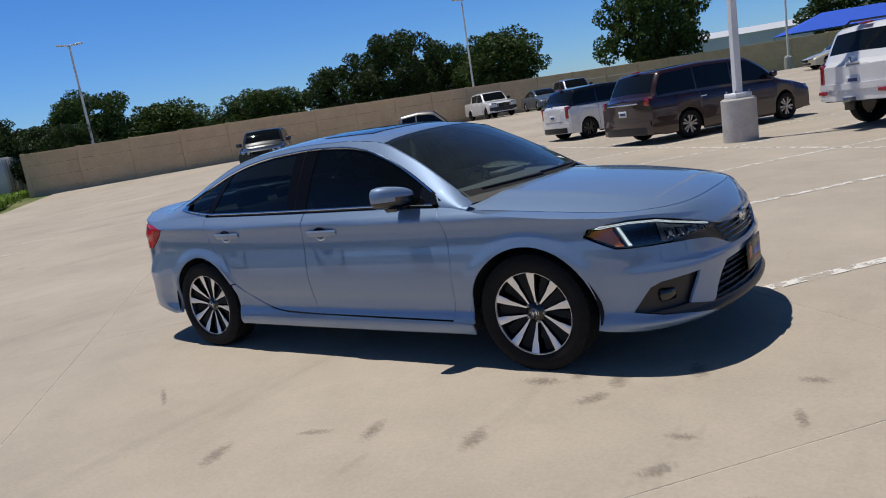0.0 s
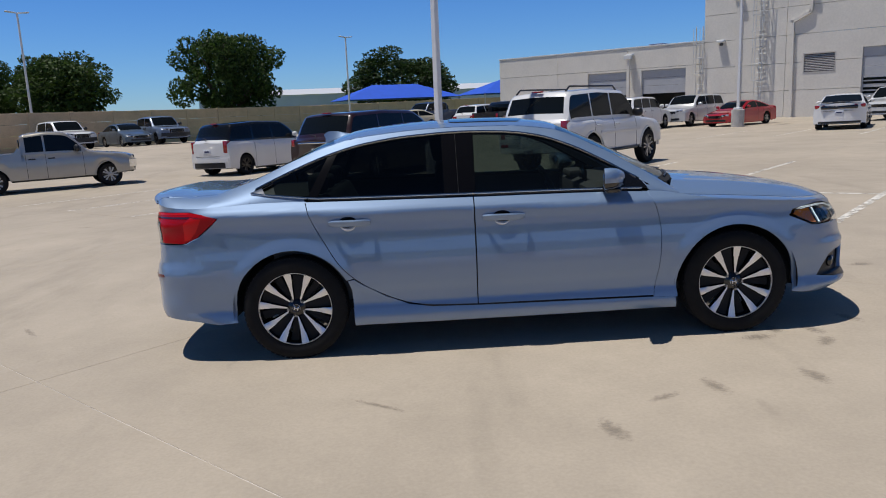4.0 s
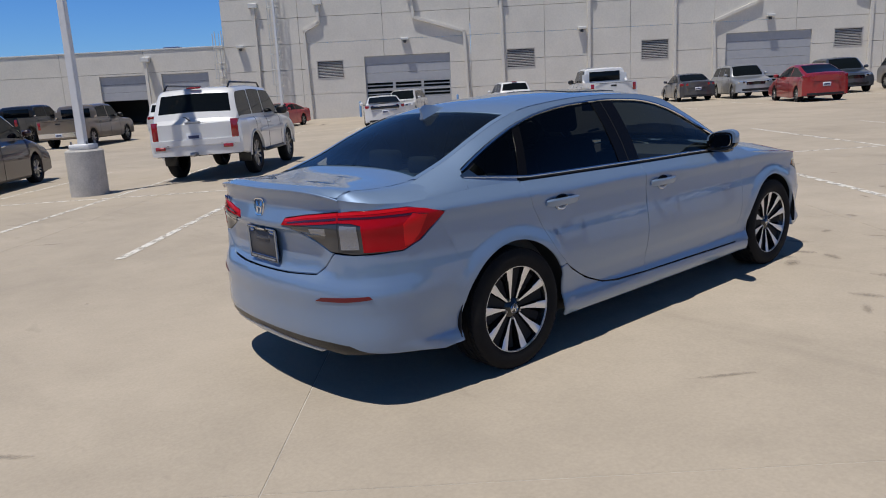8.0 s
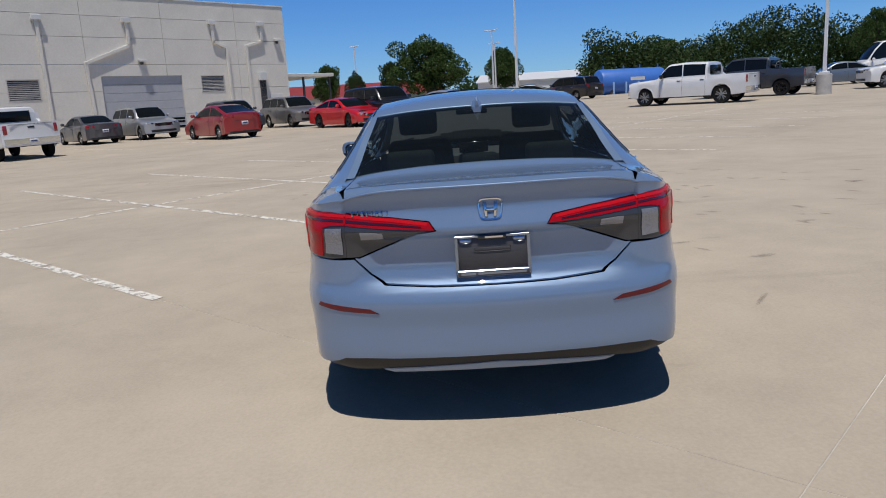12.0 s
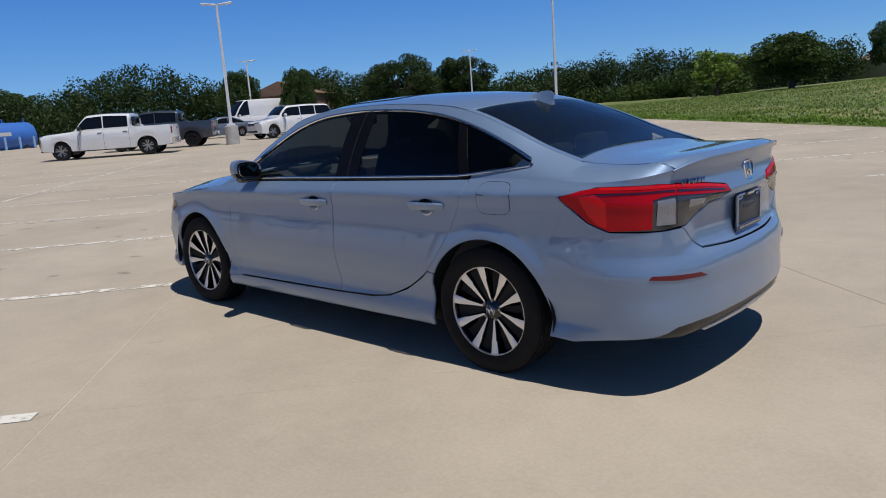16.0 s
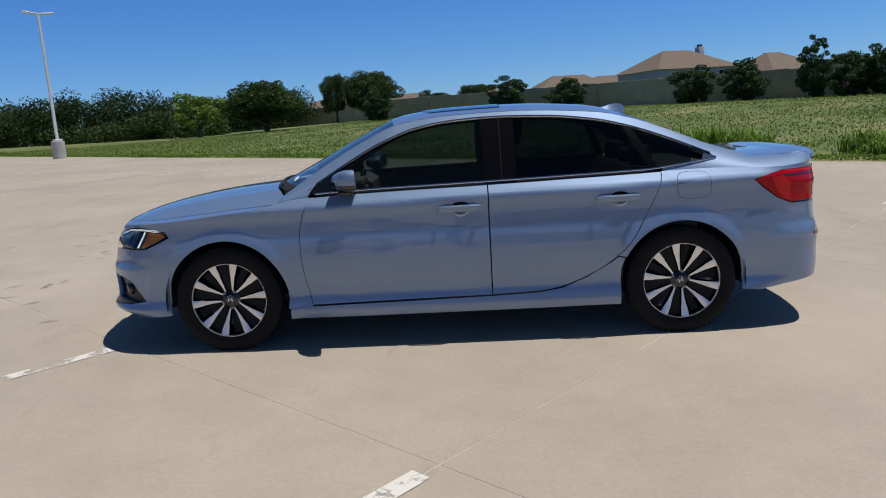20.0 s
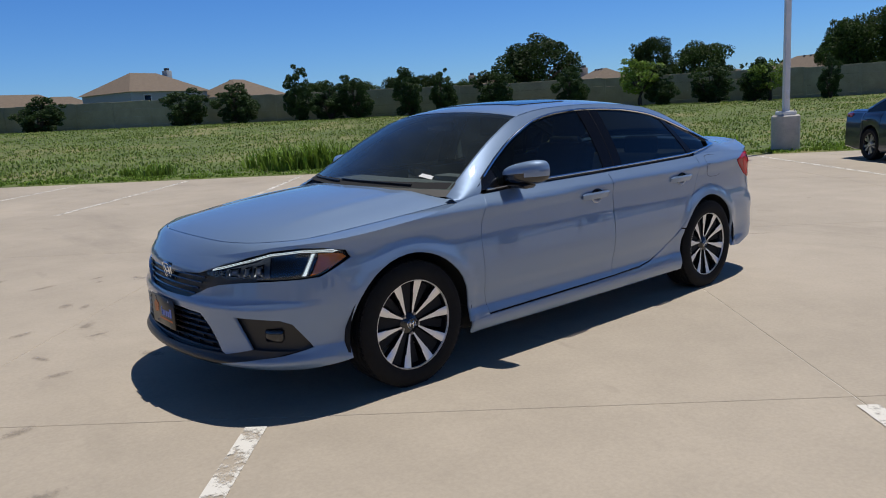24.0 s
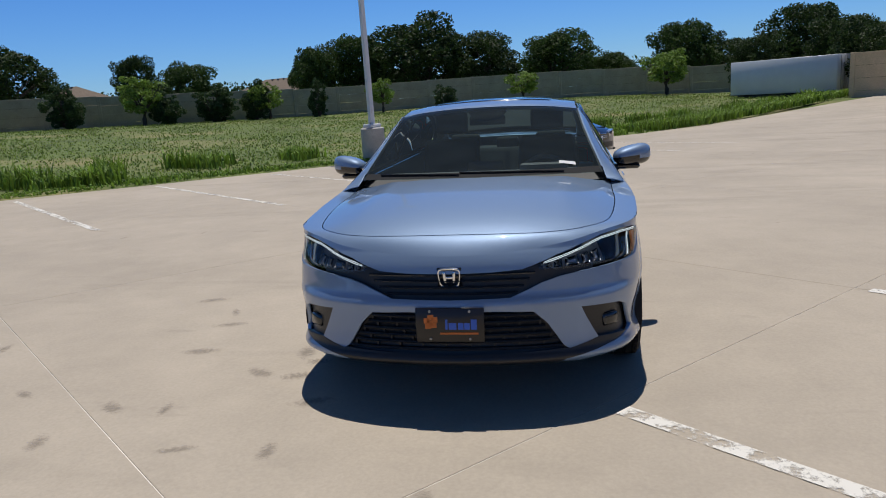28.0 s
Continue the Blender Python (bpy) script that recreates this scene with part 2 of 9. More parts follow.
M_CLEAR = pane_mat("clear_lens", (0.85, 0.87, 0.88))
M_RED = lens_mat("red_lens", (0.40, 0.004, 0.010), 0.97)
M_REDBAR = mat("red_reflector", (0.26, 0.006, 0.014), 0.25, 0, 0.3, 0.25)
M_SMOKE = mat("smoked_lens", (0.045, 0.045, 0.048), 0.15, 0, 0.5, 0.4)
M_AMBER = mat("amber_reflector", (0.85, 0.24, 0.015), 0.25, 0, 1.0, vary=0.15, scale=120)
M_REFLECT = mat("lamp_bowl", (0.62, 0.63, 0.65), 0.25, 0.4, bump=0.3, bscale=150)
M_DRL = mat("light_guide", (0.80, 0.90, 0.95), 0.2, 0, 0.5, emit=0.7)
M_PLATEBLUE = mat("blue_lettering", (0.03, 0.12, 0.55), 0.4)
M_ORANGE = mat("orange_lettering", (0.55, 0.14, 0.02), 0.4)
M_WHITEPAPER = mat("white_paper", (0.75, 0.75, 0.73), 0.7)
M_LAMPGREY = mat("lamp_inner_grey", (0.16, 0.16, 0.17), 0.3, 0.4, vary=0.4, scale=30, bump=0.5, bscale=60)
M_CUPSUN = mat("cup_sunlight", (0.50, 0.53, 0.58), 0.3, 0.2)
M_PILLAR = mat("pillar_black", (0.005, 0.005, 0.006), 0.12, spec=0.14)
M_FRAMECHROME = mat("plate_chrome", (0.30, 0.36, 0.48), 0.15, 1.0)
M_REDDARK = mat("bumper_reflector", (0.13, 0.010, 0.014), 0.3, 0, 0.3, 0.25)
M_DARKGREY = mat("dark_grey", (0.06, 0.06, 0.065), 0.5)

# ---- the grey sedan: analytic body surfaces, cut into panels ----
car = new("sedan_car")
car.matrix_basis = on_lot(0, 0, 0)
tagged(car, "blue-grey pearl four-door sedan parked on the concrete lot", "car")

_plan = curve([(2.300, -0.25), (2.318, 0), (2.300, 0.25), (2.252, 0.47), (2.165, 0.65), (2.025, 0.782), (1.810, 0.852), (1.370, 0.885), (0.600, 0.897), (0.0, 0.90), (-0.70, 0.90), (-1.37, 0.892), (-1.75, 0.874), (-2.03, 0.842), (-2.215, 0.742), (-2.325, 0.50), (-2.365, 0.2), (-2.372, 0), (-2.365, -0.2)], 40)[40:-40]
_pl = np.array(_plan)
_len = np.concatenate([[0], np.cumsum(np.hypot(*np.diff(_pl, axis=0).T))])
_i0 = int(np.argmin(np.abs(_pl[:, 0])))
_S = _len[_i0] - _len
_tan = np.gradient(_pl, axis=0)
_nrm = np.stack([-_tan[:, 1], _tan[:, 0]], 1)
_nrm /= np.linalg.norm(_nrm, axis=1)[:, None]
_nrm *= np.sign((_nrm * _pl).sum(1))[:, None]
for _k in range(30):
    _nrm[0], _nrm[-1] = (1, 0), (-1, 0)
    _nrm[1:-1] = (_nrm[:-2] + _nrm[1:-1] + _nrm[2:]) / 3
_nrm[0], _nrm[-1] = (1, 0), (-1, 0)
_o = np.argsort(_S)
_So, _plo, _nro = _S[_o], _pl[_o], _nrm[_o]
SF, SR = float(_So[-1]), float(_So[0])

def sx(x):
    """Ring length at a place on the side."""
    return float(np.interp(x, _plo[:, 0], _So))
def sf(y):
    """Ring length on the nose, y from the middle."""
    k = _pl[:, 0] > 1.5
    return float(np.interp(y, _pl[k, 1], _S[k]))
def sr(y):
    k = _pl[:, 0] < -1.5
    return float(np.interp(y, _pl[k, 1][::-1], _S[k][::-1]))

side_in = prof([0.15, 0.19, 0.235, 0.28, 0.33, 0.38, 0.45, 0.55, 0.64, 0.72, 0.80, 0.855, 0.868, 0.885, 0.91, 0.95, 1.0, 1.06], [0.075, 0.028, 0.012, 0.020, 0.034, 0.030, 0.012, 0.0, 0.006, 0.017, 0.021, 0.015, 0.015, 0.024, 0.046, 0.082, 0.122, 0.172])
front_in = prof([0.18, 0.225, 0.262, 0.30, 0.38, 0.46, 0.51, 0.55, 0.62, 0.67, 0.72, 0.76, 0.80, 0.85], [0.16, 0.05, 0.006, 0.022, 0.032, 0.030, 0.026, 0.042, 0.056, 0.066, 0.094, 0.130, 0.185, 0.27])
rear_in = prof([0.18, 0.24, 0.29, 0.36, 0.46, 0.55, 0.605, 0.635, 0.66, 0.74, 0.82, 0.862, 0.91, 0.96, 1.00, 1.03, 1.06], [0.13, 0.050, 0.016, 0.004, 0.006, 0.0, 0.012, 0.036, 0.058, 0.072, 0.064, 0.034, 0.047, 0.060, 0.055, 0.040, 0.038])

rear_corner = prof([0.18, 0.24, 0.29, 0.36, 0.46, 0.55, 0.59, 0.64, 0.74, 0.82, 0.862, 0.91, 0.96, 1.00, 1.03, 1.06], [0.11, 0.036, 0.006, 0.0, 0.004, 0.0, 0.008, 0.024, 0.034, 0.038, 0.034, 0.047, 0.060, 0.055, 0.040, 0.038])
def P(s, z):
    """The body's side ring: point at ring length s and height z."""
    x = float(np.interp(s, _So, _plo[:, 0]))
    y = float(np.interp(s, _So, _plo[:, 1]))
    nx, ny = float(np.interp(s, _So, _nro[:, 0])), float(np.interp(s, _So, _nro[:, 1]))
    wf, wr = sstep(1.72, 2.16, x), sstep(-1.80, -2.20, x)
    lift = 0.022 * max(-1.2, min(2.1, -x + 0.2)) * sstep(0.66, 0.84, z)
    fi = front_in(z)
    if z > 0.735:
        fi -= 0.70 * (fi - front_in(0.735)) * sstep(0.30, 0.60, y)
    i = side_in(z - lift) * (1 - wf - wr) + fi * wf + (rear_in(z) + (rear_corner(z) - rear_in(z)) * sstep(0.46, 0.64, y)) * wr
    # lips round the wheel openings
    for wx in (1.3675, -1.3675):
        d = math.hypot(x - wx, z - 0.315)
        if d < 0.60 and z > 0.18:
            i -= 0.009 * (1 - sstep(0.385, 0.455, d)) * (1 - wf - wr)
    i = max(i, -0.012)
    n = math.hypot(nx, ny)
    return (x - nx / n * i, y - ny / n * i, z)

zA = prof([-2.35, -2.18, -2.0, -1.8, -1.55, -1.3, -0.9, -0.25, 0.5, 0.90, 1.15, 1.4, 1.75, 2.0, 2.15, 2.25, 2.32], [1.020, 0.984, 0.968, 0.970, 0.980, 0.976, 0.966, 0.950, 0.934, 0.915, 0.868, 0.838, 0.806, 0.790, 0.772, 0.748, 0.720])
def A_at(s):
    x = float(np.interp(s, _So, _plo[:, 0]))
    return zA(x)

# hood and deck heights, and the roof's middle and rail lines
hood_c = prof([0.9, 1.2, 1.5, 1.8, 1.95, 2.05, 2.13, 2.2], [0.985, 0.957, 0.930, 0.888, 0.858, 0.830, 0.798, 0.762])
hood_e = prof([0.9, 1.07, 1.4, 1.75, 1.94, 2.1], [0.895, 0.878, 0.850, 0.806, 0.775, 0.72])
def hood_z(x, y):
    v = abs(y) / 0.765
    return hood_c(x) - max(0, (hood_c(x) - hood_e(x))) * v ** 2.6 + 0.006 * math.exp(-((abs(y) - 0.50) / 0.06) ** 2) * sstep(2.05, 1.5, x)
deck_c = prof([-2.36, -2.28, -2.2, -2.05, -1.9, -1.72, -1.6], [1.046, 1.058, 1.058, 1.050, 1.052, 1.075, 1.11])
def deck_z(x, y):
    v = abs(y) / 0.64
    return deck_c(x) - 0.022 * v ** 4
mid_z = prof([-1.78, -1.6, -1.35, -1.1, -0.9, -0.4, 0.0, 0.3, 0.55, 0.85, 1.18], [1.062, 1.128, 1.245, 1.345, 1.388, 1.414, 1.405, 1.372, 1.270, 1.118, 0.955])
rail_z = prof([-1.78, -1.6, -1.35, -1.1, -0.9, -0.4, 0.0, 0.3, 0.55, 0.85, 0.98, 1.2], [1.052, 1.110, 1.213, 1.300, 1.338, 1.366, 1.356, 1.318, 1.208, 1.030, 0.945, 0.80])
rail_y = prof([-1.78, -1.5, -1.1, -0.7, -0.3, 0.2, 0.5, 0.98, 1.2], [0.652, 0.628, 0.590, 0.582, 0.585, 0.588, 0.622, 0.735, 0.79])
def roof_pt(x, y):
    v = min(1.3, abs(y) / rail_y(x))
    return (x, y, rail_z(x) + (mid_z(x) - rail_z(x)) * (1 - v ** 2.2))
def belt(x):
    return P(sx(x), zA(x))
def house(x, z):
    """The glasshouse side, between the belt and the roof rail."""
    bx, by, bz = belt(x)
    rz, ry = rail_z(x), rail_y(x)
    w = (z - bz) / max(0.02, rz - bz)
    w = min(1.05, max(-0.05, w))
    return (x, by + (ry - by) * w + 0.022 * 4 * w * (1 - w), z)

from mathutils.geometry import tessellate_polygon

def grid_panel(poly, f, du, dv, depth=0.016, gap=0.0030, flip=False, mirror=True, inward=None):
    """Fill a 2D outline, lay it on the surface f and give its rim a return edge; both sides of the car if mirror."""
    pts = [Vector((p[0], p[1], 0)) for p in poly]
    area = sum(a.x * b.y - b.x * a.y for a, b in zip(pts, pts[1:] + pts[:1]))
    if area < 0:
        pts.reverse()
    if gap:
        q = []
        n = len(pts)
        for i in range(n):
            a, b, c = pts[i - 1], pts[i], pts[(i + 1) % n]
            d1, d2 = (b - a).normalized(), (c - b).normalized()
            nn = Vector((-(d1.y + d2.y), d1.x + d2.x, 0))
            c2 = b + (nn.normalized() * gap if nn.length > 1e-6 else Vector((0, 0, 0)))
            if mirror and (abs(b.x - SF) < 1e-6 or abs(b.x - SR) < 1e-6):
                c2.x = b.x
            q.append(c2)
        pts = q
    bm = bmesh.new()
    vs = [bm.verts.new(p) for p in pts]
    for i, j, k in tessellate_polygon([pts]):
        a, b, c = pts[i], pts[j], pts[k]
        w = (b - a).cross(c - a).z
        if abs(w) > 1e-12:
            bm.faces.new((vs[i], vs[j], vs[k]) if w > 0 else (vs[i], vs[k], vs[j]))
    u0, u1 = min(p.x for p in pts), max(p.x for p in pts)
    v0, v1 = min(p.y for p in pts), max(p.y for p in pts)
    for lo, hi, st, no in ((u0, u1, du, (1, 0, 0)), (v0, v1, dv, (0, 1, 0))):
        k = max(1, int(round((hi - lo) / st)))
        for j in range(1, k):
            c = lo + (hi - lo) * j / k
            bmesh.ops.bisect_plane(bm, geom=bm.verts[:] + bm.edges[:] + bm.faces[:], plane_co=(c * no[0], c * no[1], 0), plane_no=no, dist=1e-6)
    bmesh.ops.remove_doubles(bm, verts=bm.verts, dist=1e-5)
    e = 0.004
    uv = [v.co.copy() for v in bm.verts]
    pos, nor = [], []
    for c in uv:
        p = Vector(f(c.x, c.y))
        a, b = Vector(f(c.x + e, c.y)) - Vector(f(c.x - e, c.y)), Vector(f(c.x, c.y + e)) - Vector(f(c.x, c.y - e))
        n = a.cross(b)
        n = n.normalized() if n.length > 1e-12 else Vector((0, 0, 1))
        pos.append(p)
        nor.append(n)
    vote = sum(n.dot(p - Vector((max(-1.4, min(1.4, p.x)), 0, min(p.z, 0.6)))) for p, n in zip(pos, nor))
    flip = vote < 0
    if flip:
        nor = [-n for n in nor]
    bm.verts.index_update()
    faces = [[v.index for v in fa.verts] for fa in bm.faces]
    if flip:
        faces = [fa[::-1] for fa in faces]
    rim = [(l.vert.index, l.link_loop_next.vert.index) for ed in bm.edges if len(ed.link_faces) == 1 for l in ed.link_loops]
    bm.free()
    V, N, F = list(pos), list(nor), list(faces)
    if depth:
        # the rim turns inwards, sharing its upper edge with the skin
        outs = {}
        if flip:
            rim = [(b, a) for a, b in rim]
        for a, b in rim:
            out = (pos[b] - pos[a]).cross(nor[a])
            out = out.normalized() if out.length > 1e-9 else nor[a]
            for q in (a, b):
                outs[q] = outs.get(q, Vector((0, 0, 0))) + out
        low = {}
        for q, out in outs.items():
            low[q] = len(V)
            V.append(pos[q] - nor[q] * depth)
            N.append(out.normalized() if out.length > 1e-9 else nor[q])
        F += [[b, a, low[a], low[b]] for a, b in rim]
    if mirror:
        k = len(V)
        V += [Vector((p.x, -p.y, p.z)) for p in V[:k]]
        N += [Vector((p.x, -p.y, p.z)) for p in N[:k]]
        F += [[i + k for i in fa[::-1]] for fa in F]
    return V, N, F

def one_side(data, sign):
    V, N, F = data
    if sign > 0:
        return data
    return [Vector((p.x, -p.y, p.z)) for p in V], [Vector((p.x, -p.y, p.z)) for p in N], [fa[::-1] for fa in F]

def merge(*datas):
    V, N, F = [], [], []
    for v, n, f in datas:
        k = len(V)
        V += v
        N += n
        F += [[i + k for i in fa] for fa in f]
    return V, N, F

def panel(name, data, material, parent, label="", shift=0.0):
    V, N, F = data
    if shift:
        V = [p + n * shift for p, n in zip(V, N)]
    me = bpy.data.meshes.new(name)
    me.from_pydata([tuple(p) for p in V], [], F)
    me.update()
    me.polygons.foreach_set("use_smooth", [True] * len(me.polygons))
    me.normals_split_custom_set_from_vertices([tuple(n) for n in N])
    return part_mesh(name, me, material, parent, label)

def bez(f0, f1, ctrl, u, w):
    a, b = Vector(f0(u)), Vector(f1(u))
    c = Vector(ctrl(u, a, b))
    return tuple((1 - w) ** 2 * a + 2 * w * (1 - w) * c + w * w * b)

def arch(wx, a0, a1, n=18, r=0.372):
    return [(sx(wx + r * math.cos(radians(a0 + (a1 - a0) * k / n))), 0.315 + r * math.sin(radians(a0 + (a1 - a0) * k / n))) for k in range(n + 1)]

# side panels (ring length, height)
door_f = curve([(sx(0.838), 0.905), (sx(0.885), 0.80), (sx(0.905), 0.667), (sx(0.892), 0.45), (sx(0.857), 0.268)], 6)
top = lambda a, b, n=10: [(sx(a + (b - a) * k / n), zA(a + (b - a) * k / n)) for k in range(n + 1)]
rear_edge = curve([(sx(-1.262), zA(-1.262)), (sx(-1.225), 0.86), (sx(-1.155), 0.72), (sx(-1.06), 0.565), (sx(-0.94), 0.452), (sx(-0.80), 0.368), (sx(-0.66), 0.314), (sx(-0.52), 0.293)], 6)
fr_door = grid_panel(top(0.838, -0.229) + [(sx(-0.231), 0.7), (sx(-0.235), 0.284), (sx(0.3), 0.276)] + door_f[::-1], P, 0.07, 0.025, gap=0.0050, flip=True, mirror=False)
rr_door = grid_panel(top(-0.229, -1.262) + rear_edge + [(sx(-0.235), 0.284)], P, 0.07, 0.025, gap=0.0050, flip=True, mirror=False)
fender_pts = top(1.72, 0.838) + door_f + [(sx(0.857), 0.262), (sx(0.97), 0.255)] + arch(1.3675, 189, 44.5) + [(sx(1.6575), 0.650), (sx(1.70), 0.717), (sx(1.716), 0.758)]
fender = grid_panel(fender_pts, P, 0.04, 0.02, gap=0.0, flip=True, mirror=False)
sill = grid_panel([(sx(0.99), 0.255), (sx(0.857), 0.264), (sx(0.3), 0.272), (sx(-0.235), 0.280), (sx(-0.52), 0.289), (sx(-0.66), 0.310), (sx(-0.80), 0.364), (sx(-0.94), 0.448), (sx(-0.985), 0.486), (sx(-1.028), 0.478), (sx(-1.009), 0.42), (sx(-1.005), 0.19), (sx(-0.5), 0.185), (sx(0.5), 0.182), (sx(0.995), 0.185)], P, 0.09, 0.02, flip=True, mirror=False)
quarter_pts = top(-1.262, -2.0, 10) + [(sr(k), A_at(sr(k))) for k in (0.80, 0.77, 0.74, 0.71, 0.68, 0.655, 0.633)] + [(sr(0.633), 0.945), (sr(0.70), 0.952), (sx(-1.98), 0.951), (sx(-1.79), 0.906), (sx(-1.8265), 0.870), (sx(-1.7205), 0.6575)] + arch(-1.3675, 141, 27) + [(sx(-0.99), 0.492)] + [q for q in rear_edge[::-1] if q[0] < sx(-0.985)]
quarter = grid_panel(quarter_pts, P, 0.04, 0.02, gap=0.0, flip=True, mirror=False)
for sgn in (1, -1):
    fd = panel("front_door", one_side(fr_door, sgn), M_PAINT, car)
    rd = panel("rear_door", one_side(rr_door, sgn), M_PAINT, car)
    panel("front_fender", one_side(fender, sgn), M_PAINT, car)
    panel("side_sill", one_side(sill, sgn), M_PAINT, car)
    panel("rear_quarter_panel", one_side(quarter, sgn), M_PAINT, car)
    # door handles: cup, bar
    for x0, dr in ((-0.055, fd), (-0.99, rd)):
        zc = 0.822 if x0 > -0.5 else 0.838
        bm = bmesh.new()
        pts = [Vector(P(sx(x0 + 0.128 - 0.256 * k / 8), zc - 0.004 + 0.004 * k / 8)) for k in range(9)]
        for k, p in enumerate(pts):
            off = 0.038 if 1 < k < 7 else (0.032 if k in (1, 7) else 0.014)
            hh = 0.020 if k not in (0, 8) else 0.013
            ring = [bm.verts.new((p.x, sgn * (p.y + oy), p.z + oz)) for oy, oz in ((off - 0.016, -hh), (off - 0.012, -hh), (off - 0.006, -hh * 0.6), (off, hh * 0.6), (off - 0.005, hh), (off - 0.018, hh))]
            if k:
                for j in range(6):
                    bm.faces.new((prev[j], prev[(j + 1) % 6], ring[(j + 1) % 6], ring[j]))
            else:
                bm.faces.new(ring)
            prev = ring
        bm.faces.new(prev[::-1])
        bmesh.ops.recalc_face_normals(bm, faces=bm.faces)
        part("handle", smooth(bm, 40), M_PAINT, dr, "body-coloured pull handle")
        # finger pocket: painted shade behind the bar (black disc), painted sun below (crescent)
        c = Vector(P(sx(x0 - 0.01), zc))
        bm = lathe([(0.0, -0.001), (0.030, 0.0005), (0.042, 0.003), (0.046, 0.001)], 24, 'y')
        for v in bm.verts:
            v.co = Vector((v.co.x * 1.25 + c.x, 0, v.co.z * 0.72 + c.z + 0.003)) + Vector((0, sgn * v.co.y, 0))
            v.co.y += sgn * (P(v.co.x, v.co.z)[1] + 0.0015)
        bmesh.ops.recalc_face_normals(bm, faces=bm.faces)
        part("pocket_shade", smooth(bm, 40), M_GLOSSBLK, dr, "black disc painted as shade in the finger pocket")
        bm = bmesh.new()
        prev = None
        for k in range(13):
            u = math.pi * (1.06 + 0.88 * k / 12)
            ring = []
            for rr, oy in ((0.55, 0.003), (0.80, 0.008), (1.0, 0.001)):
                x, z = c.x + 0.048 * (0.80 + 0.2 * rr) * math.cos(u), c.z - 0.015 + 0.038 * rr * math.sin(u)
                ring.append(bm.verts.new((x, sgn * (P(x, z)[1] + oy + 0.002), z)))
            if prev:
                for j in range(2):
                    bm.faces.new((prev[j], prev[j + 1], ring[j + 1], ring[j]))
            prev = ring
        bmesh.ops.recalc_face_normals(bm, faces=bm.faces)
        part("pocket_sun", smooth(bm, 60), M_CUPSUN, dr, "pale crescent painted as sunlight in the finger pocket")
# fuel door on the left quarter
fpts = []
for k in range(24):
    a = 2 * math.pi * k / 24
    ca, sa = math.cos(a), math.sin(a)
    fpts.append((sx(-1.437 + 0.100 * math.copysign(abs(ca) ** 0.5, ca)), 0.888 + 0.078 * math.copysign(abs(sa) ** 0.5, sa)))
panel("fuel_door_gap", grid_panel(fpts, P, 0.05, 0.03, 0, 0, True, False), M_INNER, car, shift=0.0015)
panel("fuel_door", grid_panel(fpts, P, 0.03, 0.02, 0.004, 0.003, True, False), M_PAINT, car, shift=0.003)

# front bumper, both halves in one skin
fb = [(SF, 0.536), (sf(0.27), 0.540), (sf(0.35), 0.570), (sf(0.42), 0.598), (sf(0.5), 0.618), (sf(0.60), 0.630), (sf(0.70), 0.636), (sx(1.95), 0.640), (sx(1.86), 0.645), (sx(1.70), 0.715), (sx(1.6575), 0.650)] + arch(1.3675, 44.5, -12, 10) + [(sx(1.80), 0.226), (sx(1.95), 0.216), (sf(0.72), 0.214), (sf(0.60), 0.220), (sf(0.49), 0.236), (sf(0.50), 0.258), (sf(0.66), 0.282), (sf(0.77), 0.296), (sx(1.91), 0.318), (sx(1.93), 0.345), (sf(0.795), 0.440), (sf(0.765), 0.462), (sf(0.70), 0.470), (sf(0.582), 0.478), (sf(0.61), 0.42), (sf(0.660), 0.325), (sf(0.53), 0.295), (sf(0.505), 0.310), (sf(0.43), 0.42), (sf(0.37), 0.475), (sf(0.2), 0.483), (SF, 0.484)]
panel("front_bumper", grid_panel(fb, P, 0.04, 0.022, 0.02, 0.0), M_PAINT, car)
nose_top = [(sx(1.72 + 0.28 * k / 6), zA(1.72 + 0.28 * k / 6)) for k in range(7)] + [(sf(y), A_at(sf(y))) for y in (0.70, 0.6, 0.5, 0.4, 0.3, 0.2, 0.1, 0.0)]
nose = nose_top + [(SF, 0.648), (sf(0.2), 0.651), (sf(0.33), 0.659), (sf(0.40), 0.680), (sf(0.5), 0.712), (sf(0.6), 0.734), (sf(0.745), 0.768), (sx(1.93), 0.779), (sx(1.83), 0.773), (sx(1.722), 0.753), (sx(1.708), 0.725)]
seam = curve([(2.130, 0.0), (2.124, 0.22), (2.094, 0.41), (2.010, 0.580), (1.850, 0.705), (1.5, 0.759), (1.2, 0.766), (1.02, 0.768), (0.86, 0.775)], 10)
_sm = np.array(seam)
_smu = np.linspace(0, 1, len(_sm))
# ring length for each point of the hood seam
_sml = np.interp(_smu, [0, 0.125, 0.25, 0.375, 0.5, 0.625, 0.75, 0.875, 1.0], [SF, sf(0.235), sf(0.45), sf(0.67), sx(1.90), sx(1.52), sx(1.21), sx(1.03), sx(0.86)])
def seam_pt(u):
    x, y = float(np.interp(u, _smu, _sm[:, 0])), float(np.interp(u, _smu, _sm[:, 1]))
    return (x, y, hood_z(x, y))
def edge_pt(u):
    s = float(np.interp(u, _smu, _sml))
    return P(s, A_at(s))
def edge_ctrl(u, a, b):
    return ((a.x + b.x) / 2, (a.y + b.y) / 2, a.z * 0.26 + b.z * 0.74 + 0.001)
fb_strip = lambda u, w: bez(edge_pt, seam_pt, edge_ctrl, u, w)
U0, U1 = 0.0, 0.555
